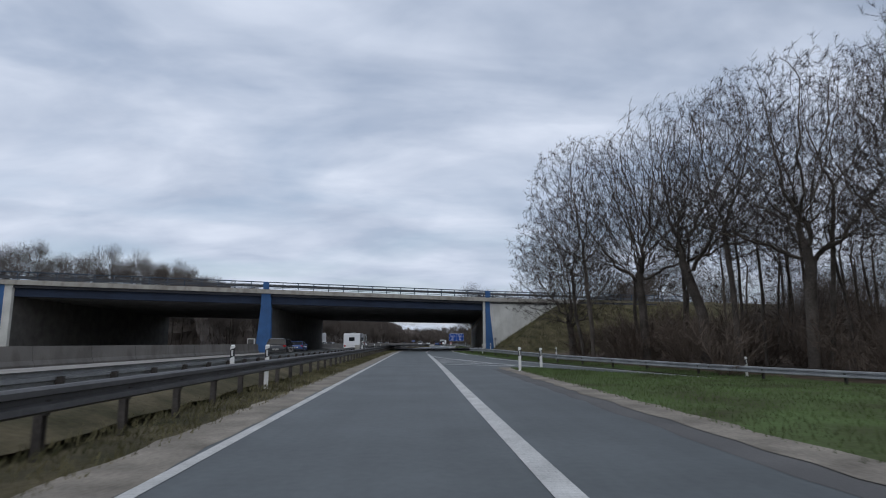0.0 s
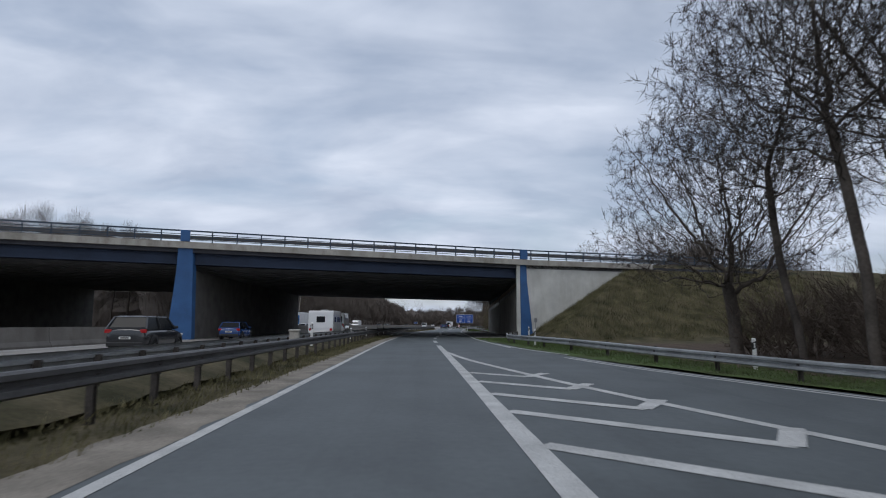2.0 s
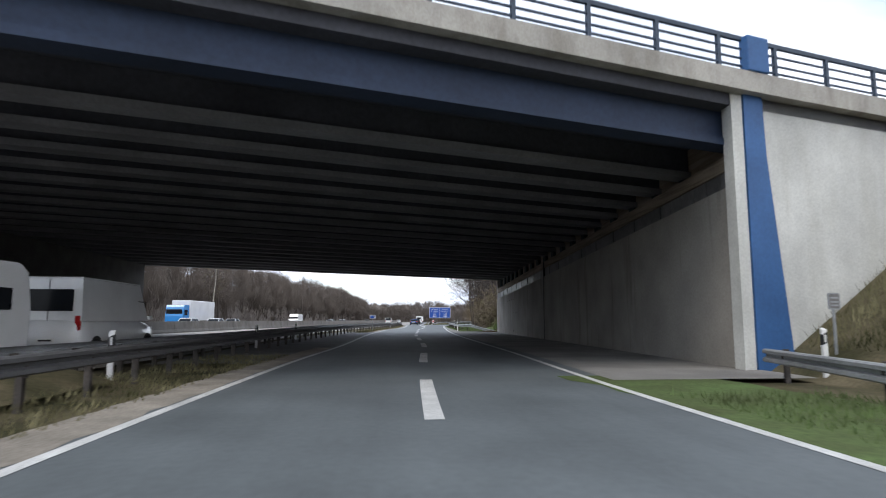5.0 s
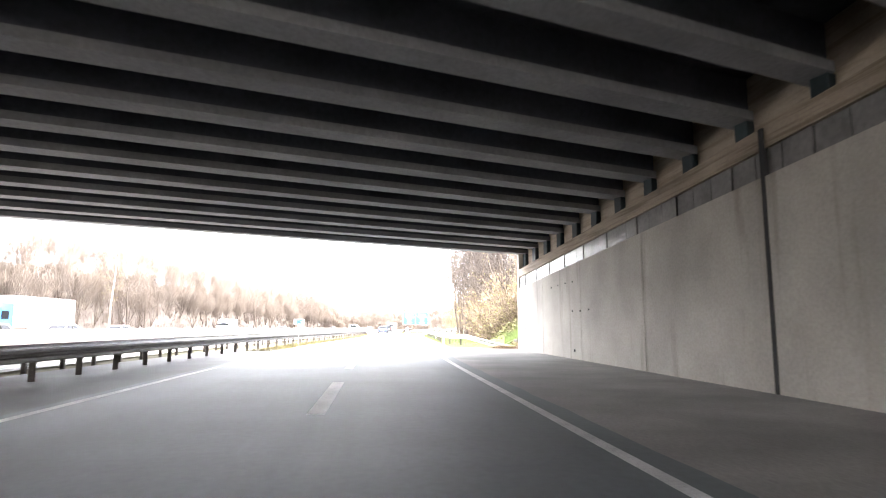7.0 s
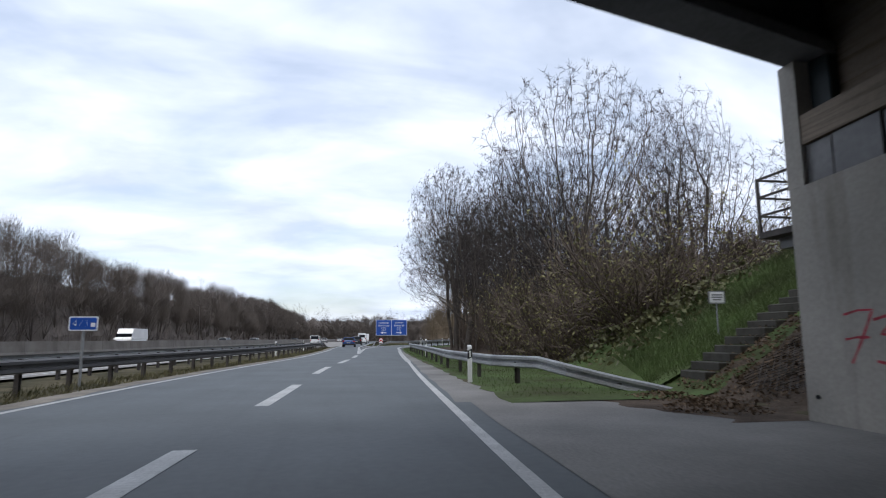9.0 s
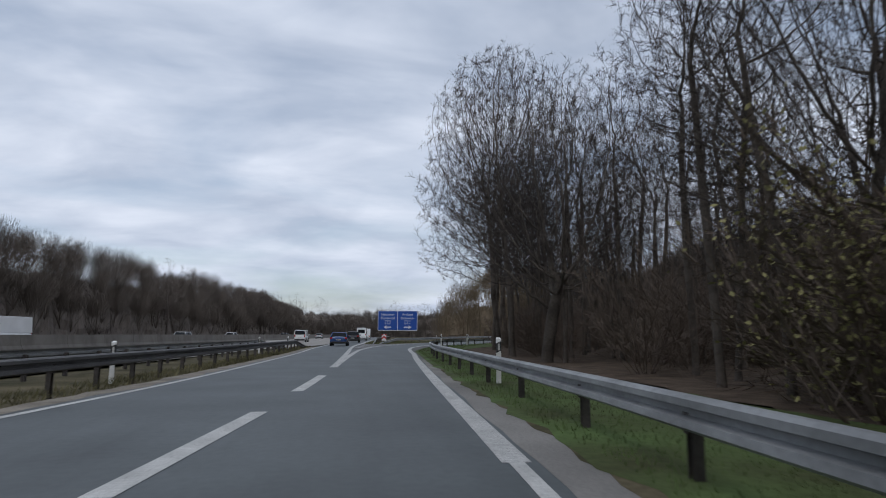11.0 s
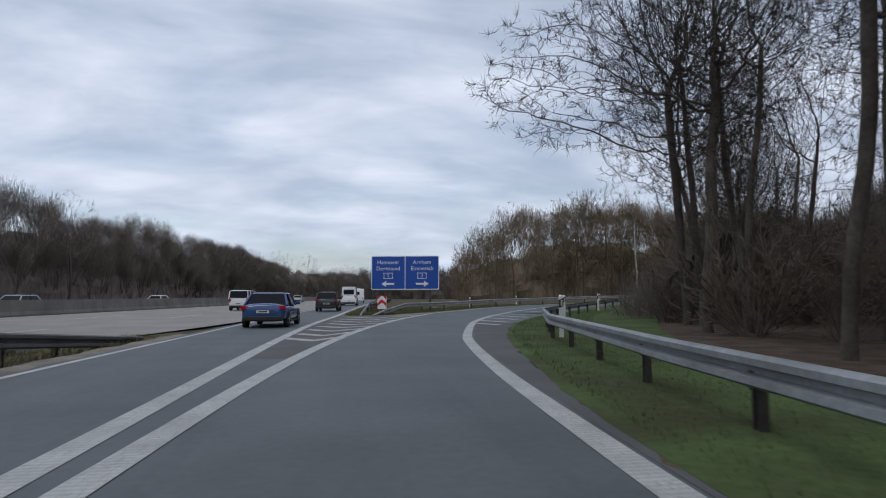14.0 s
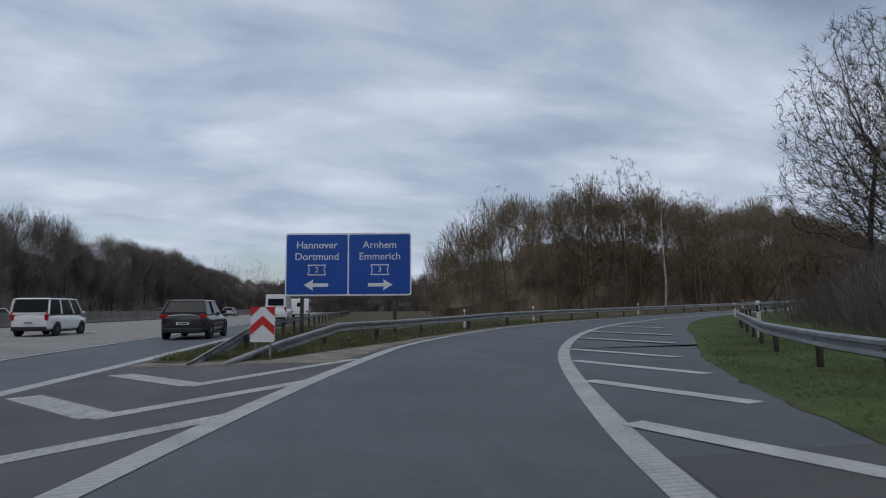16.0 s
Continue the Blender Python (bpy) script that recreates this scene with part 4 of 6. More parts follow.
def colony(cfg, seed, radius):
    """A tree grown towards scattered points that fill its crown; limbs thicken by what they carry.
    lobes: crown bodies (x, y, z, rx, ry, rz); leader: how high the trunk runs; step: length of a growth step."""
    rnd, rg = random.Random(seed), np.random.RandomState(seed)
    lobes = cfg["lobes"]
    vol = np.array([l[3] * l[4] * l[5] for l in lobes])
    pts = []
    for l, k in zip(lobes, np.maximum(8, (cfg["points"] * vol / vol.sum()).astype(int))):
        d = rg.normal(size=(k, 3))
        d /= np.linalg.norm(d, axis=1)[:, None]
        r = rg.uniform(cfg["hollow"] ** 3, 1.0, k) ** (1 / 3)
        r *= 1 + 0.05 * rg.normal(size=k) * (r > 0.8)
        pts.append(np.array(l[:3]) + d * r[:, None] * np.array(l[3:]))
    att = np.concatenate(pts)
    att = att[att[:, 2] > cfg["clear"]]
    step = cfg["step"]
    pos, par = [np.array((0.0, 0.0, -0.4))], [-1]
    lean = np.array((cfg["lean"][0], cfg["lean"][1], 1.0))
    way = lean / np.linalg.norm(lean)
    while pos[-1][2] < cfg["leader"]:
        way = way + rg.normal(size=3) * cfg["wobble"] + np.array((0, 0, 0.06))
        way /= np.linalg.norm(way)
        par.append(len(pos) - 1)
        pos.append(pos[-1] + way * step * 1.3)
    first = next(i for i, p in enumerate(pos) if p[2] > min(cfg["low"], pos[-1][2] - 0.01))
    P = np.array(pos)
    live = np.arange(len(P)) >= first
    dist = np.full(len(att), 1e9)
    near = np.zeros(len(att), int)
    def update(idx):
        q = P[idx]
        m = np.linalg.norm(att[:, None, :] - q[None], axis=2)
        j = m.argmin(1)
        v = m[np.arange(len(att)), j]
        better = v < dist
        dist[better], near[better] = v[better], idx[j[better]]
    update(np.nonzero(live)[0])
    par = list(par)
    for turn in range(cfg["turns"]):
        if len(att) == 0:
            break
        d = (att - P[near]) / np.maximum(dist, 1e-6)[:, None]
        pull = np.zeros((len(P), 3))
        np.add.at(pull, near, d)
        src = np.unique(near)
        spawned = np.bincount(np.array(par[1:], int), minlength=len(P))
        src = src[spawned[src] < 3]
        if len(src) == 0:
            break
        g = pull[src]
        g /= np.maximum(np.linalg.norm(g, axis=1), 1e-6)[:, None]
        g = g + rg.normal(size=g.shape) * cfg["crook"] * max(0.3, 1 - turn / 22) + np.array((0, 0, cfg["up"]))
        g /= np.linalg.norm(g, axis=1)[:, None]
        new_p = P[src] + g * step
        n0 = len(P)
        P = np.concatenate((P, new_p))
        par += list(src)
        update(np.arange(n0, len(P)))
        keep = (dist > cfg["kill"]) & (np.bincount(np.array(par[1:], int), minlength=len(P))[near] < 3)
        att, dist, near = att[keep], dist[keep], near[keep]
    n = len(P)
    kids = [[] for _ in range(n)]
    for i in range(1, n):
        kids[par[i]].append(i)
    tips = np.zeros(n)
    for i in range(n - 1, -1, -1):
        tips[i] += 1 if not kids[i] else 0
        if i:
            tips[par[i]] += tips[i]
    tip = cfg["tip"]
    power = math.log(radius / tip) / math.log(max(tips[0], 2))
    rad = tip * tips ** power
    wood, fine = Shape(), Shape()
    leaves = Shape() if cfg["leafy"] else None
    V = [Vector(p) for p in P]
    flat = cfg["flat"]
    def emit(path, r):
        if len(path) < 2:
            return
        big = max(r)
        if big < (0.05 if flat else 0.013):
            if len(path) > 3:
                cut = list(range(0, len(path) - 1, 2)) + [len(path) - 1]
                path, r = [path[k] for k in cut], [r[k] for k in cut]
            fine.ribbon(path, r)
        else:
            (wood if big > 0.03 else fine).tube(path, r, (4 if flat else 8) if big > 0.08 else 5 if big > 0.035 and not flat else 3)
    stack = [0]
    while stack:
        i = stack.pop()
        path, rr = ([V[par[i]]], [rad[i]]) if i else ([], [])
        while True:
            path.append(V[i])
            rr.append(rad[i] * (1.45 if i == 0 else 1.15 if i == 1 else 1.0))
            if not kids[i]:
                break
            order = sorted(kids[i], key=lambda k: -rad[k])
            stack += order[1:]
            if rad[order[0]] < 0.55 * rad[i] and len(path) > 2 and rad[i] > 0.05:
                stack.append(order[0])
                break
            i = order[0]
        emit(path, rr)
    thin = [i for i in range(first + 1, n) if rad[i] < cfg["twig_from"]]
    for i in thin:
        axis = (V[i] - V[par[i]]).normalized()
        m = cfg["twigs"] * (2.2 if not kids[i] else 0.8)
        for k in range(int(m) + (rnd.random() < m % 1)):
            d = (axis + rand_dir(rnd) * cfg["spray"] + Vector((0, 0, cfg["rise"]))).normalized()
            a = V[i].lerp(V[par[i]], rnd.random())
            tl = cfg["twig"] * rnd.uniform(0.5, 1.3)
            fine.twig(a, d, tl, cfg["twig_w"])
            if leaves is not None and rnd.random() < cfg["leafy"]:
                leaves.leaf(a + d * tl * rnd.random(), cfg["leaf"] * rnd.uniform(0.6, 1.4), rnd)
    return wood, fine, leaves


OAK = dict(lobes=[(0, 0, 11.6, 6.0, 6.0, 5.2), (3.2, 1.5, 9.2, 4.2, 4.2, 2.8), (-3.4, -1.0, 9.0, 4.4, 4.0, 2.6)], points=5200, hollow=0.2, clear=5.0, leader=5.6, low=5.0, step=0.36, wobble=0.05, lean=(0.01, 0.0),
           crook=0.5, up=0.02, kill=0.36, turns=80, tip=0.0058, flat=False, twig_from=0.013, twigs=3.4, twig=0.45, twig_w=0.0095, spray=0.95, rise=0.10, leafy=0, leaf=0.05)
LOW = dict(OAK, lobes=[(0, 0, 7.4, 5.8, 5.8, 4.3), (-2.0, 0.5, 5.6, 4.6, 4.2, 2.4), (-2.7, 0, 9.5, 3.4, 3.4, 2.5), (1.2, 0, 8.6, 3.6, 3.6, 3.0)], clear=2.9, leader=3.4, low=2.9, points=5800, step=0.33, kill=0.37)
SLIM = dict(OAK, lobes=[(-0.6, 0, 12.2, 4.6, 4.6, 5.6), (-2.2, 0.4, 9.0, 4.4, 4.0, 3.0)], clear=4.4, leader=8.0, low=5.0, points=4200, crook=0.32, up=0.14, lean=(-0.06, 0.02))
BEECH = dict(OAK, lobes=[(0, 0, 12.4, 2.9, 2.9, 6.0), (0.4, 0.3, 8.6, 2.3, 2.3, 3.6)], clear=4.6, leader=11.0, low=5.5, points=1500, step=0.42, crook=0.26, up=0.24, wobble=0.03, lean=(0.0, 0.0), kill=0.46, hollow=0.1,
             twig_from=0.014, twigs=3.3, twig=0.52, twig_w=0.0095, spray=0.85, rise=0.15)
LOW_BEECH = dict(BEECH, lobes=[(0, 0, 9.0, 3.0, 3.0, 5.6), (-0.6, 0, 5.0, 3.0, 2.8, 2.8)], clear=1.8, leader=8.0, low=2.2, points=1600)
WIDE = dict(OAK, lobes=[(0, 0, 10.4, 5.6, 5.6, 5.8), (0, 0, 7.0, 6.6, 6.6, 3.6)], clear=2.6, leader=3.6, low=1.8, points=5600, crook=0.26, up=0.18, kill=0.40, twig=0.45, twigs=3.0, rise=0.12, lean=(0.0, 0.0))
FAR = dict(BEECH, lobes=[(0, 0, 10.2, 4.0, 4.0, 4.6), (0, 0, 6.2, 3.8, 3.8, 3.6)], clear=2.0, leader=6.0, low=2.4, points=520, step=0.7, kill=0.78, turns=30, tip=0.005, flat=True, hollow=0.35,
           twig_from=0.03, twigs=5.2, twig=0.58, twig_w=0.014, spray=1.05, rise=0.12)
BROAD_FAR = dict(FAR, lobes=[(0, 0, 9.4, 5.4, 5.4, 4.6), (0, 0, 6.4, 4.6, 4.6, 3.0)], points=900, kill=0.7, step=0.6, twig_w=0.012, twigs=6.0, twig=0.55, tip=0.005)
BIRCH = dict(BEECH, lobes=[(0, 0, 9.8, 2.4, 2.4, 5.0)], clear=3.6, leader=11.5, low=4.0, points=900, up=0.1, rise=-0.5, leafy=0.4, leaf=0.06, twig=0.8, twigs=2.0)
GREEN = dict(LOW_BEECH, lobes=[(0, 0, 8.0, 3.6, 3.6, 4.6), (0.8, 0, 5.0, 3.2, 3.2, 2.6)], leafy=0.3, leaf=0.06, points=1600)
BUSH = dict(len=[0.25, 2.6, 1.3], segs=[1, 4, 3], crook=[0.1, 0.2, 0.3], up=[0.1, 0.16, 0.1], kids=[11, 9, 12], angle=[38, 42, 45], ratio=[0.5, 0.5, 0.5], taper=0.4, spray=0.8, flat=False,
            twig=0.5, twig_w=0.010, leafy=0, leaf=0.05)
BUSH["from"] = [0.0, 0.1, 0.1]


def make_tree(cfg, seed, radius):
    if "lobes" in cfg:
        return colony(cfg, seed, radius)
    rnd = random.Random(seed)
    wood, fine = Shape(), Shape()
    leaves = Shape() if cfg["leafy"] else None
    grow(wood, fine, leaves, rnd, Vector((0, 0, -0.4)), Vector((0, 0, 1)), cfg["len"][0], radius, 0, cfg)
    return wood, fine, leaves


def shape_mesh(name, sh, mat):
    me = bpy.data.meshes.new(name)
    me.from_pydata(sh.v, [], sh.f)
    me.materials.append(M[mat])
    return me


def tree_source(cfg, seed, radius, bark="bark", twig="twig", leaf="bud_green"):
    w, f, l = make_tree(cfg, seed, radius)
    out = [("trunk", shape_mesh("trunk", w, bark)), ("crown", shape_mesh("crown", f, twig))]
    out[0][1].shade_smooth()
    if l is not None:
        out.append(("leaves", shape_mesh("leaves", l, leaf)))
    return out


def plant(src, x, y, s, turn, name, label, group, z=None, sz=1.0):
    root = tagged(new(name), label, "tree" if "tree" in name else "shrub", group)
    root.matrix_world = Matrix.Translation((x, y, hill(x, y) if z is None else z)) @ pose(0, 0, 0, 0, 0, turn) @ Matrix.Diagonal((s, s, s * sz, 1))
    for n, me in src:
        ob = new(n, me)
        ob.parent = root
    return root


OAKS = [tree_source(OAK, 11 + i, 0.29) for i in range(3)]
SLIM_OAKS = [tree_source(SLIM, 21 + i, 0.165) for i in range(3)]
BEECHES = [tree_source(BEECH, 31 + i, 0.135) for i in range(4)]
LOW_BEECHES = [tree_source(LOW_BEECH, 141 + i, 0.13) for i in range(3)]
WIDES = [tree_source(WIDE, 51 + i, 0.30) for i in range(2)]
BIRCHES = [tree_source(BIRCH, 61 + i, 0.12, "birch_bark") for i in range(2)]
GREENS = [tree_source(GREEN, 71 + i, 0.15) for i in range(2)]
SHRUBS = [tree_source(BUSH, 81 + i, 0.05, "brush", "brush") for i in range(3)]
FARTREES = [tree_source(BROAD_FAR, 131 + i, 0.15) for i in range(3)]
GREEN_SHRUBS = [tree_source(dict(BUSH, leafy=0.95, leaf=0.034, kids=[10, 9, 12]), 91 + i, 0.05, "brush", "brush") for i in range(2)]
rnd = random.Random(5)
# oaks by the ramp before the bridge
LOW_OAK = tree_source(LOW, 17, 0.30)
plant(LOW_OAK, 14.9, 71.5, 0.95, 0, "oak_tree", "leafless oak with a low broad dense crown", "oaks by the ramp")
for x, y, s, t, k in ((18.2, 62.0, 1.1, 140, 1), (20.5, 57.4, 1.18, 250, 2), (22.6, 49.0, 1.12, 310, 1), (25.2, 43.0, 1.0, 190, 0)):
    plant(OAKS[k], x, y, s, t, "oak_tree", "old leafless oak with crooked spreading limbs", "oaks by the ramp")
for x, y, s, t, k in ((14.2, 62.2, 1.0, 0, 0), (14.45, 66.1, 0.84, 20, 1), (19.8, 67.5, 0.9, 170, 2), (20.6, 53.0, 1.05, 100, 1)):
    plant(SLIM_OAKS[k], x, y, s, t, "oak_tree", "tall slim leafless oak with an upright crown", "oaks by the ramp")
for i in range(46):
    y = rnd.uniform(16, 80) if i < 28 else rnd.uniform(20, 46)
    x = XRR(min(y, 60)) + (7.0 if y < 50 else 10.0) + rnd.random() ** 1.2 * 22 + (5 if y > 66 else 0)
    plant(BEECHES[i % 4], x, y, rnd.uniform(0.96, 1.12) if y < 48 else rnd.uniform(0.8, 0.95), rnd.uniform(0, 360), "forest_tree", "slender leafless forest tree with upright grey-brown branches", "trees of the wood before the bridge")
for i in range(12):
    y = rnd.uniform(50, 72)
    x = 23 + 20 * rnd.random()
    plant(BEECHES[i % 4], x, y, rnd.uniform(0.66, 0.9), rnd.uniform(0, 360), "forest_tree", "slender leafless forest tree with upright grey-brown branches", "trees of the wood before the bridge")
for i in range(7):
    plant(BEECHES[i % 4], 22.5 + 1.9 * i, 40 + 14 * ((i * 5) % 7) / 7, 1.0, 50 * i, "forest_tree", "tall leafless forest tree with a full twiggy crown", "trees of the wood before the bridge")
for i in range(34):
    y = rnd.uniform(46, 75)
    x = 16.0 + 20 * rnd.random()
    plant(SHRUBS[i % 3], x, y, rnd.uniform(1.1, 1.7), rnd.uniform(0, 360), "shrub", "leafless brown undergrowth shrub", "undergrowth")
for i in range(40):
    y = rnd.uniform(18, 72)
    x = XRR(min(y, 60)) + 4.0 + rnd.random() * 22
    plant(SHRUBS[i % 3], x, y, rnd.uniform(1.0, 1.7), rnd.uniform(0, 360), "shrub", "leafless brown undergrowth shrub", "undergrowth")
# wood beside the road after the bridge
for x, y, s, t, k in ((17.0, 169.5, 0.84, 0, 0), (19.6, 181, 0.86, 130, 1), (25.0, 173, 0.78, 60, 1), (17.7, 197, 0.9, 200, 0), (30.5, 192, 0.9, 250, 1)):
    plant(WIDES[k], x, y, s, t, "broad_tree", "broad-crowned leafless tree with many rising branches", "trees beside the road after the bridge")
edge = [(158, 27), (165, 22), (175, 18.5), (185, 17.0), (198, 17.6), (210, 19.3), (222, 22.0), (236, 25.5), (250, 32.5), (258, 39.0), (266, 47.0)]
for i in range(29):
    y = 172 + 62 * ((i + rnd.random()) / 29) ** 1.2
    x = lerp_table(edge, y) + 0.2 + rnd.random() ** 1.3 * 11
    plant(BEECHES[(i + 1) % 4], x, y, rnd.uniform(0.66, 0.86) + 0.16 * min(1, max(0, (y - 190) / 25)), rnd.uniform(0, 360), "forest_tree", "slender leafless forest tree with upright grey-brown branches", "trees beside the road after the bridge")
for i in range(18):
    y = 180 + 58 * (i + rnd.random()) / 18
    x = lerp_table(edge, y) + 5.5 + rnd.random() * 12
    plant(LOW_BEECHES[i % 3], x, y, rnd.uniform(0.75, 1.0), rnd.uniform(0, 360), "young_tree", "young leafless tree branching close to the ground", "young trees beside the road after the bridge")
SPREAD = tree_source(dict(SLIM, lobes=[(0, 0, 12.6, 4.6, 4.6, 5.0), (-3.6, 2.1, 9.4, 4.4, 4.0, 2.7), (1.5, -1.0, 10.0, 3.4, 3.4, 3.0)], clear=5.6, leader=8.4, low=5.2, points=2500, crook=0.34, up=0.06, lean=(-0.05, 0.0)), 181, 0.19)
plant(SPREAD, 23.7, 228.0, 1.0, 0, "oak_tree", "leafless oak whose long limbs reach out over the verge", "trees beside the road after the bridge")
for x, y, s, t, k in ((31.0, 239.7, 0.95, 30, 0), (21.0, 219.5, 0.92, 160, 1), (18.7, 209, 1.05, 280, 2), (26.0, 233.0, 1.05, 90, 1), (18.4, 204.5, 0.95, 20, 0)):
    plant(SLIM_OAKS[k], x, y, s, t, "oak_tree", "leafless oak with long spreading limbs over the verge", "trees beside the road after the bridge", sz=1.12)
for i in range(4):
    y = rnd.uniform(205, 238)
    x = 30 + rnd.random() * 14
    plant(BEECHES[i % 4], x, y, rnd.uniform(0.85, 1.05), rnd.uniform(0, 360), "forest_tree", "slender leafless forest tree with upright grey-brown branches", "trees beside the road after the bridge")
for i in range(60):
    y = rnd.uniform(166, 240)
    x = lerp_table(edge, y) + 0.9 + rnd.random() * 16
    plant(SHRUBS[i % 3], x, y, rnd.uniform(0.9, 1.6), rnd.uniform(0, 360), "shrub", "leafless brown undergrowth shrub", "undergrowth")
for i in range(58):
    y = rnd.uniform(163, 180)
    x = 15.6 + rnd.random() * 15
    plant(GREEN_SHRUBS[i % 2], x, y, rnd.uniform(1.0, 1.9), rnd.uniform(0, 360), "budding_shrub", "shrub with fresh yellow-green buds on the embankment", "budding shrubs")
for x, y, s, t, k in ((30, 168, 1.0, 0, 0), (34, 163, 1.05, 80, 1), (47, 262, 1.2, 120, 1)):
    plant(GREENS[k], x, y, s, t, "budding_tree", "young tree with fresh pale green buds", "budding trees")


for i, (x, y) in enumerate(((22.5, 199.0), (25.5, 203.5), (24.0, 207.5), (28.5, 199.5), (29.5, 209.0), (26.5, 212.5), (32.0, 204.5))):
    plant(BEECHES[i % 4], x, y, 0.92 + 0.05 * (i % 3), 61 * i, "forest_tree", "slender leafless forest tree with upright grey-brown branches", "trees beside the road after the bridge")
GREEN_WIDES = [tree_source(dict(GREEN, lobes=[(0, 0, 9.6, 4.6, 4.6, 5.2), (0, 0, 6.4, 5.0, 5.0, 3.2)], clear=2.4, leader=3.4, low=1.2, points=3600, kill=0.42, up=0.2, leafy=0.22, leaf=0.05, crook=0.28), 171 + i, 0.22) for i in range(2)]
for x, y, s, t, k in ((43.0, 256.6, 1.08, 20, 0), (47.0, 256.5, 1.15, 130, 1), (42.5, 250.5, 1.05, 240, 0), (53.0, 263.0, 1.1, 60, 1)):
    plant(GREEN_WIDES[k], x, y, s, t, "budding_tree", "many-stemmed broad tree with fresh pale green buds", "budding trees")
for i, (x, y) in enumerate(((34.5, 241.2), (39.5, 243.0), (45.0, 250.5))):
    plant(BEECHES[i % 4], x, y, 0.86 + 0.05 * (i % 4), 77 * i, "forest_tree", "slender leafless forest tree with upright grey-brown branches", "trees beside the road after the bridge")


# far woods, too many to count
def wood_stuff(name, sources, spots, label, mat="far_twig"):
    """Many trees joined into one mesh of kind stuff; spots: (x, y, scale, turn, source)."""
    vs, tris, base = [], [], 0
    data = []
    for sh in sources:
        v = np.array(sh.v, np.float32)
        f = []
        for q in sh.f:
            f.append(q[:3])
            if len(q) == 4:
                f.append((q[0], q[2], q[3]))
        data.append((v, np.array(f, np.int32)))
    for x, y, s, t, k in spots:
        v, f = data[k]
        c, n = math.cos(t), math.sin(t)
        r = np.array(((c, -n, 0), (n, c, 0), (0, 0, 1)), np.float32)
        vs.append((v * s) @ r.T + np.array((x, y, hill(x, y)), np.float32))
        tris.append(f + base)
        base += len(v)
    V, F = np.concatenate(vs), np.concatenate(tris)
    me = bpy.data.meshes.new(name)
    me.vertices.add(len(V))
    me.vertices.foreach_set("co", V.ravel())
    me.loops.add(len(F) * 3)
    me.loops.foreach_set("vertex_index", F.ravel())
    me.polygons.add(len(F))
    me.polygons.foreach_set("loop_start", np.arange(0, len(F) * 3, 3, dtype=np.int32))
    me.update(calc_edges=True)
    me.materials.append(M[mat])
    return tagged(new(name, me), label, "woods", "", "stuff")


def joined(cfg, seed, radius):
    w, f, l = make_tree(cfg, seed, radius)
    n = len(w.v)
    w.v += f.v
    w.f += [tuple(i + n for i in q) for q in f.f]
    return w


FARS = [joined(FAR, 101 + i, 0.14) for i in range(4)]
THICK = [joined(dict(BUSH, len=[0.3, 4.6, 2.1], segs=[1, 3, 2], kids=[9, 8, 14], twig=0.6, twig_w=0.016, flat=True), 111 + i, 0.08) for i in range(2)]


BRUSHY = [joined(dict(BUSH, len=[0.3, 3.8, 1.5], segs=[1, 4, 3], crook=[0.1, 0.3, 0.4], kids=[12, 9, 13], twig=0.6, twig_w=0.008, flat=True), 121 + i, 0.032) for i in range(2)]


def wood_spots(n, place, lo, hi, k0, nk):
    out = []
    for i in range(n):
        x, y = place()
        out.append((x, y, rnd.uniform(lo, hi), rnd.uniform(0, 6.3), k0 + i % nk))
    return out


def along_opposite(depth, power):
    y = 150 + 330 * rnd.random() ** 1.15
    return XMED(y) - 23 - rnd.random() ** power * depth, y


EXIT_TOPS = [(32, 0.75), (38, 1.05), (45, 1.2), (52, 1.25), (58, 1.42), (64, 1.25), (70, 1.28), (78, 1.14), (90, 1.22), (110, 1.32), (170, 1.35)]


EXIT_EDGE = [(30, 312), (45, 306), (58, 304), (70, 306), (85, 313), (116, 329), (170, 354)]


def exit_wood(n, depth, k0, nk, low, high):
    out = []
    for i in range(n):
        a = rnd.random()
        x = 33 + 125 * a
        y = lerp_table(EXIT_EDGE, x) + depth * rnd.random() + 2 * math.sin(9 * a)
        out.append((x, y, 0.93 * lerp_table(EXIT_TOPS, x) * rnd.uniform(low, high), rnd.uniform(0, 6.3), k0 + i % nk))
    return out


wood_stuff("far_woods", FARS + THICK, wood_spots(36, lambda: along_opposite(14, 1.2), 0.98, 1.25, 0, 4) + wood_spots(12, lambda: (rnd.uniform(-100, -48), rnd.uniform(175, 225)), 1.2, 1.4, 0, 4) + wood_spots(14, lambda: along_opposite(9, 1.2), 0.8, 1.5, 4, 2),
           "brown leafless woods along the opposite carriageway")
wood_stuff("far_woods", FARS + THICK, exit_wood(34, 14, 0, 4, 0.9, 1.1) + exit_wood(16, 9, 4, 2, 0.9, 2.0),
           "rust-brown budding woods behind the exit curve", "far_rust")
wood_stuff("far_woods", FARS + THICK, wood_spots(8, lambda: (rnd.uniform(-15, 85), rnd.uniform(440, 462)), 0.9, 1.3, 0, 4) + wood_spots(12, lambda: (rnd.uniform(-15, 75), rnd.uniform(436, 450)), 1.0, 1.8, 4, 2),
           "distant brown woods at the end of the road")
wood_stuff("far_woods", FARS + THICK, wood_spots(8, lambda: (rnd.uniform(42, 80), rnd.uniform(185, 248)), 0.6, 0.8, 0, 4) + wood_spots(8, lambda: (rnd.uniform(30, 42), rnd.uniform(176, 240)), 0.9, 1.4, 4, 2),
           "deep brown woods inside the exit curve")
def on_bank():
    x = rnd.uniform(40, 85)
    return x, far_y(x) + rnd.uniform(2, 9)


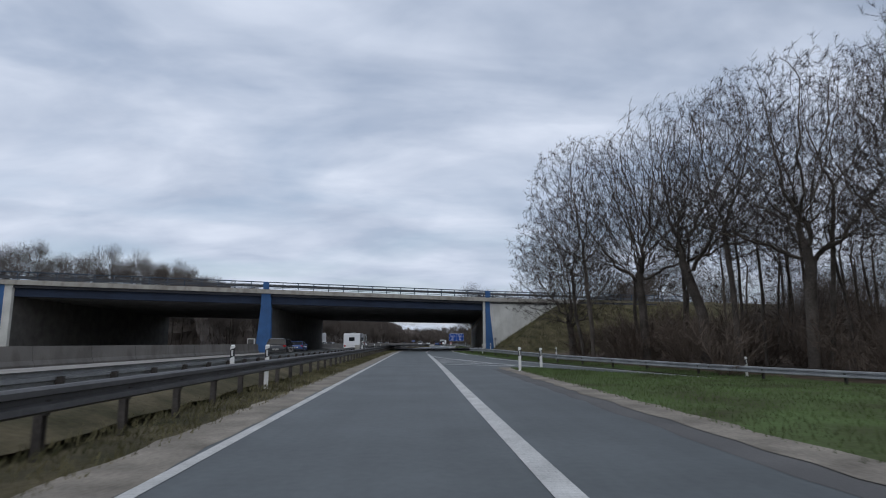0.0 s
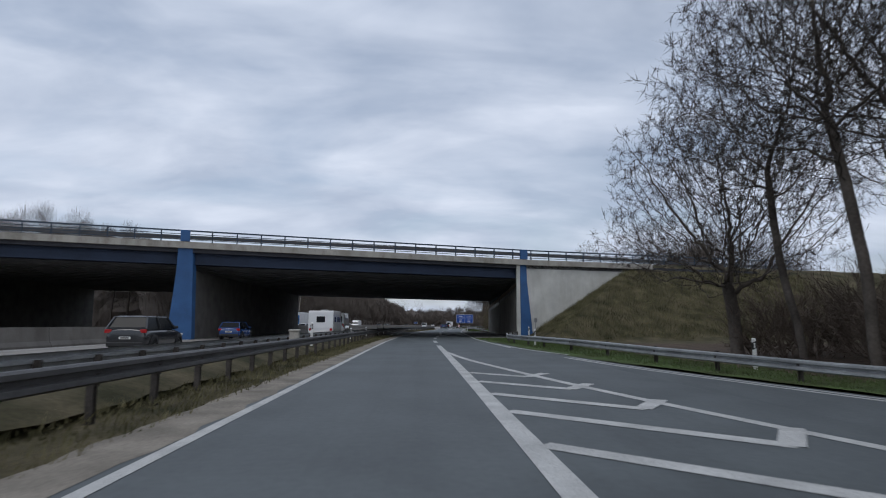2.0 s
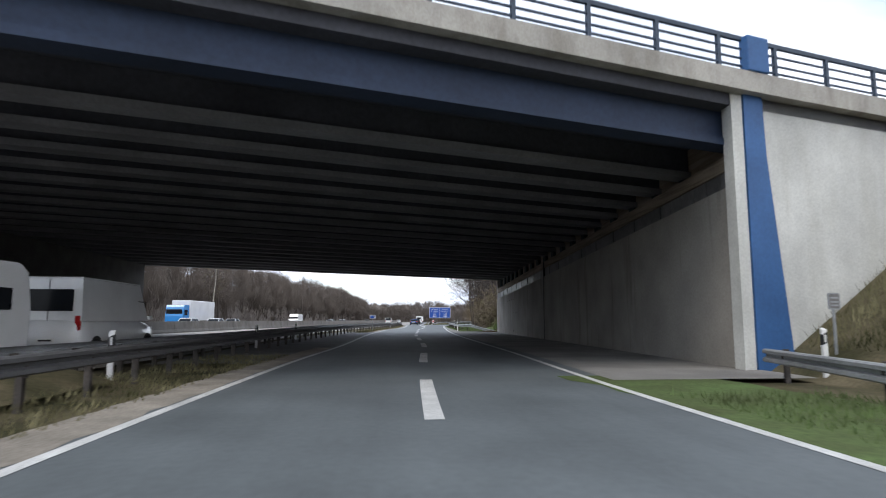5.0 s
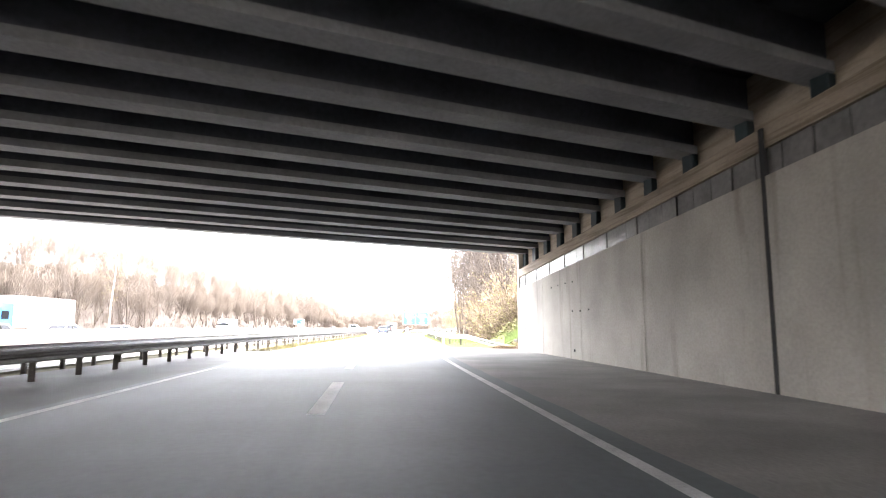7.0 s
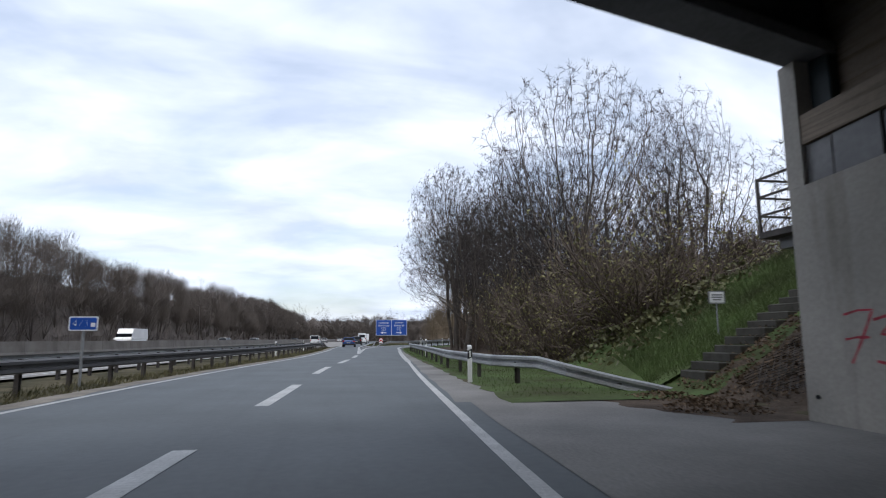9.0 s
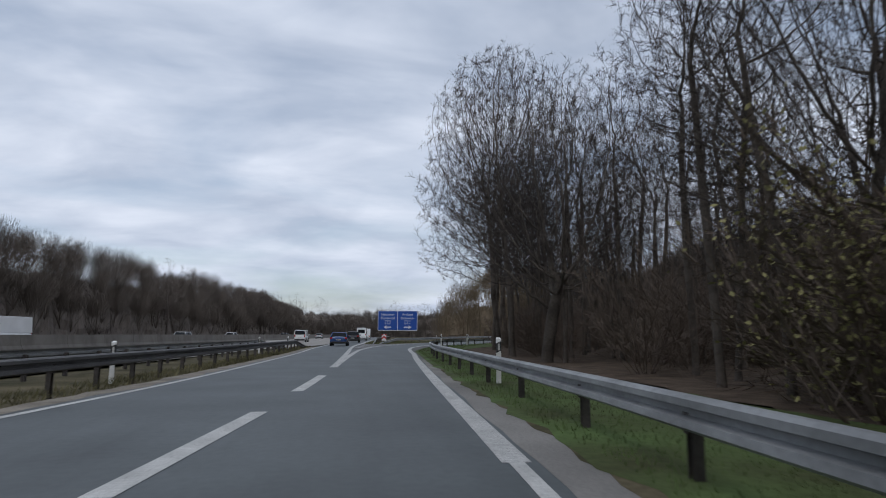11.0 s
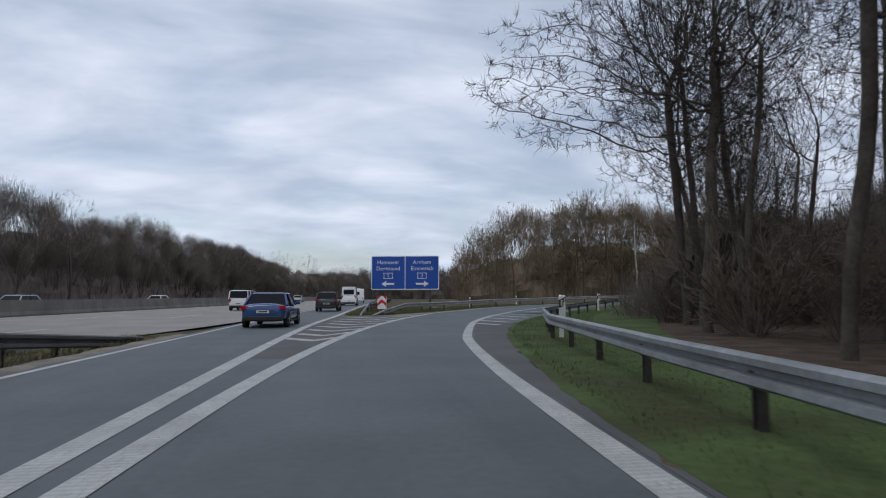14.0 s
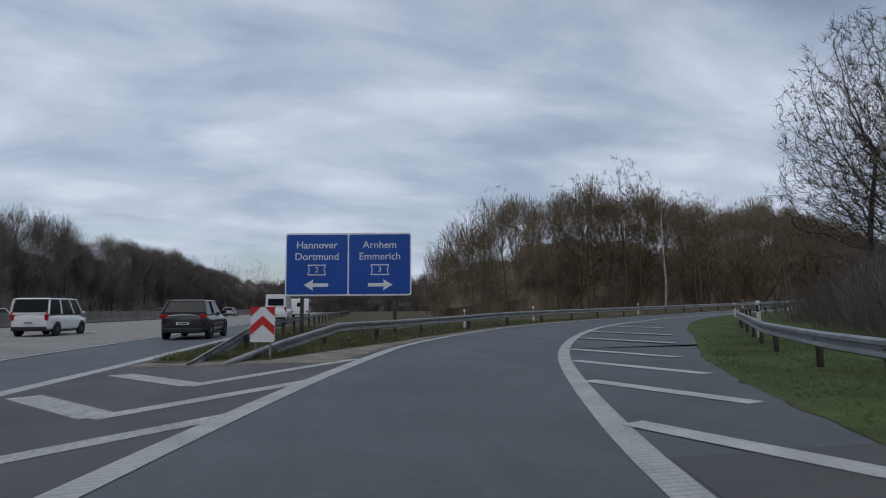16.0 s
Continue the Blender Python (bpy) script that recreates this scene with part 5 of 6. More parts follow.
wood_stuff("dense_undergrowth", BRUSHY, [(lerp_table(edge, yy) + 1.2 + 18 * rnd.random() ** 1.3, yy, rnd.uniform(0.7, 1.5), rnd.uniform(0, 6.3), i % 2) for i in range(48) for yy in (rnd.uniform(176, 258),)],
           "dense brown undergrowth between the trunks", "brush")
for i in range(12):
    plant(FARTREES[i % 3], -45 - 5.6 * i + rnd.uniform(-2, 2), rnd.uniform(152, 166), (1.22 + 0.05 * i) * rnd.uniform(0.92, 1.06), rnd.uniform(0, 360), "bank_tree", "broad leafless tree on the far bank behind the bridge", "trees on the bank")
for i in range(14):
    x, y = on_bank()
    plant(FARTREES[i % 3], x, y, rnd.uniform(1.15, 1.4), rnd.uniform(0, 360), "bank_tree", "leafless tree on the bank behind the bridge", "trees on the bank")
wood_stuff("far_woods", FARS + THICK, wood_spots(24, lambda: (lambda x: (x, far_y(x) + rnd.uniform(0, 12)))(rnd.uniform(36, 100)), 0.9, 1.05, 0, 4),
           "leafless trees along the upper road behind the embankment")
wood_stuff("far_woods", FARS + THICK, wood_spots(8, lambda: (rnd.uniform(38, 60), rnd.uniform(15, 75)), 0.8, 1.05, 0, 4) + wood_spots(8, lambda: (rnd.uniform(36, 50), rnd.uniform(10, 76)), 1.2, 1.8, 4, 2),
           "deep brown woods before the bridge")
M["thicket"] = streak("thicket", (0.146, 0.125, 0.11), (0.65, 0.62, 0.6), 1.6, 0.16, 0.8, 0.95)
M["thicket_rust"] = streak("thicket_rust", (0.20, 0.156, 0.108), (0.6, 0.57, 0.5), 1.6, 0.16, 0.8, 0.95)


def thicket(name, line, top, crown, mat, label, deep=9.0, wide=0.022, count=340, tiers=(0.56, 0.76, 0.9, 1.0)):
    """The inside of a wood along a line: a lumpy bank of interlaced twigs, top high, and over it
    rounded bare crowns of radiating branches and twigs, crown high."""
    vs, fs = [], []
    pts = []
    for (ax, ay), (bx, by) in zip(line, line[1:]):
        n = max(1, round(math.hypot(bx - ax, by - ay) / 1.2))
        pts += [(ax + (bx - ax) * k / n, ay + (by - ay) * k / n) for k in range(n)]
    rows = 12
    total = len(pts)
    rt = random.Random(label)

    def sliver(p, q, w):
        u = (q - p).cross(Vector((0.4, 0.7, 0.3))).normalized() * w
        j = len(vs)
        vs.extend((tuple(p - u), tuple(p + u), tuple(q)))
        fs.append((j, j + 1, j + 2))

    across = []
    for i, (x, y) in enumerate(pts):
        ax, ay = pts[max(i - 2, 0)]
        bx, by = pts[min(i + 2, total - 1)]
        d = math.hypot(bx - ax, by - ay) or 1.0
        nx, ny = -(by - ay) / d, (bx - ax) / d
        across.append((nx, ny))
        h = top(x, y) * (1 + 0.22 * noise.noise(Vector((x * 0.13, y * 0.13, 3.0))) + 0.12 * noise.noise(Vector((x * 0.45, y * 0.45, 7.0))) + 0.08 * noise.noise(Vector((x * 1.3, y * 1.3, 1.0))))
        for j in range(rows + 1):
            u = j / rows
            z = h * math.sin(u * math.pi * 0.5) ** 0.8
            back = deep * u * u + 1.1 * noise.noise(Vector((x * 0.35, y * 0.35, z * 0.4)))
            vs.append((x + nx * back, y + ny * back, hill(x, y) - 0.2 + z + 0.5 * u * noise.noise(Vector((x * 0.9, y * 0.9, z)))))
        if i:
            for j in range(rows):
                a = (i - 1) * (rows + 1) + j
                fs.append((a, a + 1, a + rows + 2, a + rows + 1))
    for x, y, z in list(vs):
        for k in range(12):
            p = Vector((x + rt.uniform(-1.2, 1.2), y + rt.uniform(-1.2, 1.2), z + rt.uniform(-0.9, 0.1)))
            sliver(p, p + Vector((rt.gauss(0, 0.35), rt.gauss(0, 0.35), rt.uniform(0.4, 1.3))), rt.uniform(0.6, 1.0) * wide)
    for i in range(0, total, 2):
        x, y = pts[i]
        nx, ny = across[i]
        for row, tier in zip((-0.8, 0.8, 3.4, 6.4), tiers):
            bx, by = x + nx * (row + rt.uniform(-1.3, 1.3)) + rt.uniform(-1, 1), y + ny * (row + rt.uniform(-1.3, 1.3)) + rt.uniform(-1, 1)
            high = tier * crown(x, y) * (1 + 0.16 * noise.noise(Vector((x * 0.06, y * 0.06, 9.0)))) * rt.uniform(0.86, 1.0)
            r = rt.uniform(2.0, 3.2)
            foot = Vector((bx, by, hill(bx, by) + high - 2.6 * r))
            for k in range(7):
                d = Vector((rt.gauss(0, 0.38), rt.gauss(0, 0.38), 1.0)).normalized()
                limb = foot + d * r * rt.uniform(1.5, 2.1)
                sliver(foot - Vector((0, 0, 2.0)), limb, 2.4 * wide)
            for k in range(count):
                d = rand_dir(rt)
                d.z = abs(d.z) * 1.3 - 0.5
                q = foot + Vector((0, 0, 1.5 * r)) + Vector((d.x, d.y, d.z * 1.0)).normalized() * r * (1 - 0.75 * rt.random() ** 2.2)
                p = q.lerp(foot, rt.uniform(0.12, 0.3) if k % 5 < 3 else rt.uniform(0.3, 0.8)) + Vector((rt.gauss(0, 0.16), rt.gauss(0, 0.16), 0))
                sliver(p, q, rt.uniform(0.7, 1.1) * wide)
    ob = mesh_object(name, vs, fs, mat)
    return tagged(ob, label, "woods", "", "stuff")


thicket("dense_thicket", [(XMED(y) - 27, y) for y in range(150, 500, 10)], lambda x, y: 11.0, lambda x, y: 19.8 + 2.4 * max(0.0, 1 - abs(y - 235) / 50), "thicket", "dense brown inside of the woods along the opposite carriageway", wide=0.025, count=380)
thicket("dense_thicket", [(-140, 146), (-95, 152), (-62, 160), (-50, 166), (-40, 172)], lambda x, y: 13.5, lambda x, y: 19.5 + min(7.0, max(0.0, (-44 - x) * 0.26)), "thicket", "dense brown inside of the woods behind the bridge", wide=0.026, count=400, tiers=(0.8, 0.88, 0.94, 1.0))
thicket("dense_thicket", [(165, 362), (118, 339), (88, 323), (72, 316), (60, 314), (46, 316), (34, 322)][::-1], lambda x, y: 8.2 * lerp_table(EXIT_TOPS, x), lambda x, y: 16.9 * lerp_table(EXIT_TOPS, x), "thicket_rust", "dense rust-brown inside of the woods behind the exit")
thicket("dense_thicket", [(-20, 452), (20, 458), (70, 452), (110, 440)], lambda x, y: 10.0, lambda x, y: 14.5, "thicket", "dense brown inside of the distant woods", wide=0.03)
thicket("dense_thicket", [(56, 158), (44, 172), (36, 190), (36, 212), (40, 232), (54, 256)][::-1], lambda x, y: 6.2, lambda x, y: 13.0, "thicket", "dense brown inside of the wood within the exit curve", wide=0.021, count=420)
thicket("dense_thicket", [(27.5, 237), (31, 244), (35.5, 251), (41, 258), (48, 265.5), (60, 274), (84, 288)][::-1], lambda x, y: 4.4, lambda x, y: 6.4, "thicket", "brown brushwood bank along the edge of the exit wood", 5.0, 0.010)
thicket("dense_thicket", [(66, 4), (52, 30), (42, 55), (38, 78), (44, 92)][::-1], lambda x, y: 4.6, lambda x, y: 10.5, "thicket", "dense brown inside of the wood before the bridge", wide=0.012)
sheet("forest_floor", lambda y: max(XRR(y) + 2.4, 10.5), lambda y: 90, rows_y(6, 88, 2), lambda x, y: hill(x, y) + 0.03, "leaf_litter", 24, "brown leaf litter under the trees", "ground", jitter=0.4)
sheet("forest_floor", lambda y: (XR(y) + 5.2 if y < 199 else XG(y) + 2.3 + max(0, y - 214) * 0.2), lambda y: 110, rows_y(172, 286, 2), lambda x, y: hill(x, y) + 0.10, "leaf_litter", 24, "brown leaf litter under the trees", "ground", jitter=0.4)
sheet("forest_floor", lambda y: XMED(y) - 70, lambda y: XMED(y) - 21, rows_y(150, 480, 4), lambda x, y: hill(x, y) + 0.05, "leaf_litter", 6, "brown leaf litter under the trees", "ground", jitter=0.4)
for x, y, s, t, k in ((-33, 215, 1.0, 0, 0), (-37, 168, 1.0, 50, 1), (60, 302, 1.1, 90, 0)):
    plant(BIRCHES[k], x, y, s, t, "birch_tree", "white-barked birch with drooping twigs", "birches")


# ---- concrete barriers on the median ----
def barrier(name, xf, ys, label):
    prof = [(-0.30, -0.1), (-0.30, 0.08), (-0.17, 0.32), (-0.10, 1.08), (0.10, 1.08), (0.17, 0.32), (0.30, 0.08), (0.30, -0.1)]
    thing = tagged(new(name), label, "barrier")
    m = len(prof)
    for a, b in zip(ys, ys[1:]):
        vs = [(xf(y) + px, y, pz) for y in (a + 0.015, b - 0.015) for px, pz in prof]
        fs = [(j, (j + 1) % m, m + (j + 1) % m, m + j) for j in range(m)] + [tuple(range(m))[::-1], tuple(range(m, 2 * m))]
        mesh_object("segment", vs, fs, "barrier_concrete", thing)
    return thing


M["barrier_concrete"] = streak("barrier_concrete", (0.16, 0.148, 0.132), (0.6, 0.57, 0.53), 0.8, 0.5, 0.6)
barrier("median_barrier", XMED, rows_y(-40, 420, 6), "grey-brown concrete median barrier of long segments")


# ---- marker posts ----
def post_source():
    """One roadside marker post: white three-sided body, black slanted band, reflector."""
    root = tagged(new("marker_post"), "white plastic roadside marker post with a black slanted band", "marker post", "marker posts")
    prof = [(-0.06, -0.05), (0.06, -0.05), (0.05, 0.03), (0.0, 0.07), (-0.05, 0.03)]
    def prism(z0, z1, k, slant=0.0):
        n = len(prof)
        vs = [(x * k, y * k, z0 + slant * x) for x, y in prof] + [(x * k, y * k, z1 + slant * x) for x, y in prof]
        return vs, [tuple(range(n))[::-1], tuple(range(n, 2 * n))] + [(j, (j + 1) % n, n + (j + 1) % n, n + j) for j in range(n)]
    v, f = prism(-0.25, 1.02, 1.0, 0.0)
    for i in range(5, 10):
        v[i] = (v[i][0], v[i][1], 1.02 - (0.04 if v[i][1] < 0 else 0.0))
    mesh_object("body", v, f, "white_plastic", root)
    v, f = prism(0.66, 0.90, 1.05, 0.5)
    mesh_object("band", v, f, "black_plastic", root)
    part("reflector", boxm(0.05, 0.012, 0.17, pose(0, -0.058, 0.78)), "reflector", root)
    return root


POST = post_source()
POST.matrix_world = pose(4.9, 42.25, 0.0)
for x, y in ((6.4, 45.0), (11.75, 64.6), (7.6, 81.3), (11.2, 103.0), (17.6, 47.0), (22.5, 35.0), (28.5, 20.0), (9.88, 161.0), (12.28, 185.2), (17.75, 226.3), (23.1, 239.8), (30.2, 251.2), (4.2, 221), (2.8, 214.0),
             (45.2, 271.0), (61, 283.2), (23.6, 265.4), (30.2, 272.0), (45.3, 284.0), (67.3, 297.0), (-4.6, 104.0), (-4.6, 91.0), (-4.4, 118), (-4.4, 130), (-5.0, 34.1), (-3.97, 34.0), (2.2, 188.0), (98.5, 313.0)):
    copy_thing(POST, pose(x, y, hill(x, y) + (0.26 if -6 < x < -3.9 and y < 50 or 12 < x < 31 and 184 < y < 215 else 0.38 if 12 < x < 31 and 215 < y < 252 else 0.10), 0, 0, (x * 7) % 9 - 4))


copy_thing(POST, pose(-4.76, 75.0, 0.36))

cabinet = tagged(new("cable_cabinet"), "weathered grey roadside cable cabinet between the guard rails", "cabinet")
cabinet.matrix_world = pose(-4.9, 71.5, 0.1, 0, 0, 3)
part("body", boxm(0.42, 0.28, 0.86, pose(0, 0, 0.43), 0.015), "concrete", cabinet)
part("lid", boxm(0.48, 0.34, 0.07, pose(0, 0, 0.90, 3, 0, 0), 0.015), "concrete", cabinet)
part("door", boxm(0.34, 0.012, 0.66, pose(0, -0.145, 0.46), 0.004), "concrete", cabinet)


# ---- signs ----
def text_mesh(body, size, name, parent, mat, m, thin=0.0):
    """Letters as a flat mesh in the built-in font, laid at m; the text stands centred."""
    cu = bpy.data.curves.new(name, "FONT")
    cu.body, cu.size, cu.align_x, cu.align_y, cu.extrude = body, size, "CENTER", "CENTER", 0.004
    cu.resolution_u, cu.offset = 3, -thin
    tmp = new(name + "_curve", cu)
    me = bpy.data.meshes.new_from_object(tmp.evaluated_get(bpy.context.evaluated_depsgraph_get()))
    bpy.data.objects.remove(tmp)
    bpy.data.curves.remove(cu)
    me.materials.append(M[mat])
    ob = new(name, me)
    ob.parent = parent
    ob.matrix_local = m
    return ob


def round_plate(w, h, t, r, m):
    """A plate with rounded corners in the x-z plane."""
    bm = bmesh.new()
    pts = []
    for cx, cz, a0 in ((w / 2 - r, h / 2 - r, 0), (-w / 2 + r, h / 2 - r, 90), (-w / 2 + r, -h / 2 + r, 180), (w / 2 - r, -h / 2 + r, 270)):
        for i in range(5):
            a = radians(a0 + i * 22.5)
            pts.append((cx + r * math.cos(a), cz + r * math.sin(a)))
    va = [bm.verts.new((x, -t / 2, z)) for x, z in pts]
    vb = [bm.verts.new((x, t / 2, z)) for x, z in pts]
    n = len(pts)
    bm.faces.new(va)
    bm.faces.new(vb[::-1])
    for i in range(n):
        bm.faces.new((va[i], vb[i], vb[(i + 1) % n], va[(i + 1) % n]))
    bmesh.ops.recalc_face_normals(bm, faces=bm.faces)
    bmesh.ops.transform(bm, matrix=m, verts=bm.verts)
    return bm


def flat(points, t, m):
    """A flat plate of that outline (x, z), thickness t."""
    bm = bmesh.new()
    va = [bm.verts.new((x, -t / 2, z)) for x, z in points]
    vb = [bm.verts.new((x, t / 2, z)) for x, z in points]
    n = len(points)
    bm.faces.new(va)
    bm.faces.new(vb[::-1])
    for i in range(n):
        bm.faces.new((va[i], vb[i], vb[(i + 1) % n], va[(i + 1) % n]))
    bmesh.ops.recalc_face_normals(bm, faces=bm.faces)
    bmesh.ops.transform(bm, matrix=m, verts=bm.verts)
    return bm


def big_sign():
    s = tagged(new("direction_sign"), "large blue motorway direction sign in two halves on steel posts", "road sign")
    s.matrix_world = pose(17.1, 262.8, 0, 0, 0, -13.0)
    W, H, zc = 6.1, 3.05, 3.35
    part("rim", round_plate(W, H, 0.05, 0.14, pose(0, 0, zc)), "sign_white", s, "white rim")
    for sx, lines, num, way in ((-1, ("Hannover", "Dortmund"), "2", -1), (1, ("Arnhem", "Emmerich"), "3", 1)):
        c = sx * W / 4
        panel = part("panel", round_plate(W / 2 - 0.10, H - 0.16, 0.05, 0.08, pose(c - sx * 0.012, -0.008, zc)), "sign_blue", s, "blue panel")
        for k, word in enumerate(lines):
            text_mesh(word, 0.50, "lettering", panel, "sign_white", pose(c, -0.036, zc + 0.93 - 0.56 * k, 90))
        ring = [(-0.45, 0.26), (0.45, 0.26), (0.38, 0.0), (0.45, -0.26), (-0.45, -0.26), (-0.38, 0.0)]
        part("number_frame", flat(ring, 0.006, pose(c, -0.036, zc - 0.27)), "sign_white", panel)
        part("number_field", flat([(x * 0.88, z * 0.8) for x, z in ring], 0.006, pose(c, -0.040, zc - 0.27)), "sign_blue", panel)
        text_mesh(num, 0.38, "number", panel, "sign_white", pose(c, -0.046, zc - 0.27, 90))
        arrow = [(-0.58, 0.085), (0.18, 0.085), (0.14, 0.27), (0.60, 0.0), (0.14, -0.27), (0.18, -0.085), (-0.58, -0.085)]
        part("arrow", flat([(x * way, z) for x, z in (arrow if way > 0 else arrow[::-1])], 0.006, pose(c + 0.02 * sx, -0.036, zc - 1.0)), "sign_white", panel)
    for x in (-2.25, 2.25):
        part("post", boxm(0.16, 0.16, 4.9, pose(x, 0.14, 2.2), 0.01), "rust", s)
    for z in (2.3, 4.4):
        part("cross_bar", boxm(5.4, 0.06, 0.08, pose(0, 0.055, z)), "galvanised", s)
    return s


big_sign()


def chevron_sign():
    s = tagged(new("chevron_sign"), "red and white chevron panel on the nose of the gore", "road sign")
    s.matrix_world = pose(14.05, 249.0, 0, 0, 0, -15)
    w, h = 0.60, 0.86
    z0 = 0.42
    part("panel", round_plate(w, h, 0.04, 0.05, pose(0, 0, z0 + h / 2)), "sign_white", s)
    def band(zb, zt):
        pts = [(-w / 2, max(zb, 0)), (0, zb + 0.26), (w / 2, max(zb, 0)), (w / 2, min(zt, h)), (0, min(zt + 0.26, h)), (-w / 2, min(zt, h))]
        return flat(pts, 0.006, pose(0, -0.024, z0))
    part("red_chevron", band(0.17, 0.39), "red_film", s)
    for sx in (-1, 1):
        part("red_corner", flat([(sx * w / 2, 0.62), (sx * 0.05, h), (sx * w / 2, h)][::sx], 0.006, pose(0, -0.024, z0)), "red_film", s)
    for x in (-0.18, 0.18):
        part("post", cyl(0.025, 1.5, pose(x, 0.05, 0.5)), "galvanised", s)
    return s


chevron_sign()


def small_sign(name, label, x, y, z, w, h, face, rim, bars, turn, post_r=0.035):
    s = tagged(new(name), label, "road sign")
    s.matrix_world = pose(x, y, hill(x, y), 0, 0, turn)
    part("rim", round_plate(w, h, 0.03, 0.04, pose(0, 0, z)), rim, s)
    p = part("panel", round_plate(w - 0.06, h - 0.06, 0.03, 0.03, pose(0, -0.004, z)), face, s)
    for bx, bz, bw, bh in bars:
        part("text_bar", boxm(bw, 0.006, bh, pose(bx, -0.022, z + bz)), rim if face != rim else "black_plastic", p)
    part("post", cyl(post_r, z + 0.4, pose(0, 0.035, (z - 0.4) / 2)), "galvanised", s)
    return s


dist_sign = small_sign("distance_sign", "small blue kilometre sign with white number between the guard rails", -0.08, 161.2, 1.70, 0.70, 0.36, "sign_blue", "sign_white", ((0.24, -0.03, 0.10, 0.10), ), -5)
text_mesh("473", 0.26, "number", dist_sign, "sign_white", pose(-0.06, -0.024, 1.70, 90), 0.012)
small_sign("notice_sign", "small white notice sign on a thin post", 15.5, 158.0, 1.08, 0.40, 0.32, "sign_white", "galvanised", ((0, 0.06, 0.26, 0.03), (0, 0.0, 0.26, 0.03), (0, -0.06, 0.2, 0.03)), -14, 0.02)
small_sign("kilometre_plate", "small grey plate on a post beside the bridge pier", 12.0, 103.6, 1.25, 0.3, 0.4, "slab_grey", "galvanised", ((0, 0.08, 0.2, 0.04), (0, -0.02, 0.2, 0.04), (0, -0.1, 0.2, 0.04)), 0)
# graffiti on the wall panel near its far end
graf = tagged(new("graffiti"), "red sprayed number on the concrete abutment wall", "graffiti")
def spray(name, strokes, width):
    """Hand-sprayed strokes on the wall: u runs along the wall towards the viewer, v upwards, from the lower far corner."""
    vs, fs = [], []
    slope = 2.45 / 47.5
    for line in strokes:
        fine = [tuple(p + (q - p) * k / 4 for p, q in zip(a, b)) for a, b in zip(line, line[1:]) for k in range(4)] + [line[-1]]
        for i, (u, v) in enumerate(fine):
            a, b = fine[max(i - 1, 0)], fine[min(i + 1, len(fine) - 1)]
            d = math.hypot(b[0] - a[0], b[1] - a[1]) or 1.0
            w = width * (0.8 + 0.5 * noise.noise(Vector((u * 6, v * 6, 2))))
            for sg in (-1, 1):
                uu, vv = u - sg * w * (b[1] - a[1]) / d, v + sg * w * (b[0] - a[0]) / d
                y = 151.75 - uu
                vs.append((wall_x(y) - 0.004, y, vv))
            if i:
                j = len(vs) - 4
                fs.append((j, j + 1, j + 3, j + 2))
    return mesh_object(name, vs, fs, "spray_red", graf)


M["spray_red"] = material("spray_red", (0.42, 0.05, 0.07), 0.75, vary=0.4, scale=5, fine=30, bump=0)
spray("spray_seven", [[(0.14, 1.50), (0.38, 1.55), (0.62, 1.55), (0.50, 1.32), (0.36, 1.08), (0.22, 0.86)], [(0.14, 1.17), (0.34, 1.2), (0.54, 1.2)]], 0.021)
spray("spray_three", [[(0.62, 1.42), (0.80, 1.46), (0.97, 1.46), (0.84, 1.34), (0.72, 1.24), (0.90, 1.22), (0.98, 1.12), (0.93, 0.97), (0.80, 0.87), (0.62, 0.90)]], 0.021)
spray("spray_nine", [[(1.44, 1.40), (1.26, 1.41), (1.12, 1.38), (1.10, 1.26), (1.10, 1.17), (1.26, 1.18), (1.43, 1.20)], [(1.49, 1.45), (1.46, 1.2), (1.43, 0.9), (1.40, 0.53)], [(1.0, 0.72), (1.2, 0.75), (1.40, 0.75)]], 0.019)


# ---- stairs, railing and netting beside the far end of the wall ----
M["step_dark"] = streak("step_dark", (0.06, 0.055, 0.045), (0.5, 0.5, 0.4), 2.0, 2.0, 0.8)


def stairs():
    s = tagged(new("embankment_stairs"), "weathered concrete stairs climbing the embankment beside the bridge", "stairs")
    for i in range(30):
        x = 14.15 + 0.30 * i
        part("step", boxm(0.34, 1.0, 0.20, pose(x, 156.85, hill(x, 156.85) + 0.10 + 0.01 * ((i * 7) % 3), 0, 0, 2 * ((i * 5) % 3 - 1)), 0.02), "step_dark", s)
    return s


stairs()
land = tagged(new("inspection_landing"), "dark steel landing with railing at the abutment", "railing")
LX, LY, LZ = 15.12, 154.6, 3.22
part("platform", boxm(1.1, 1.1, 0.12, pose(LX, LY, LZ)), "rust", land)
part("bracket", boxm(0.5, 1.9, 0.22, pose(LX, LY - 0.6, LZ - 0.17)), "slab_grey", land)
for dx, dy in ((-0.52, -0.52), (-0.52, 0.52), (0.52, 0.52)):
    part("post", boxm(0.05, 0.05, 1.15, pose(LX + dx, LY + dy, LZ + 0.6)), "rust", land)
for z in (0.4, 0.78, 1.15):
    part("bar", boxm(0.04, 1.05, 0.04, pose(LX - 0.52, LY, LZ + z)), "rust", land)
    part("bar", boxm(1.05, 0.04, 0.04, pose(LX, LY + 0.52, LZ + z)), "rust", land)
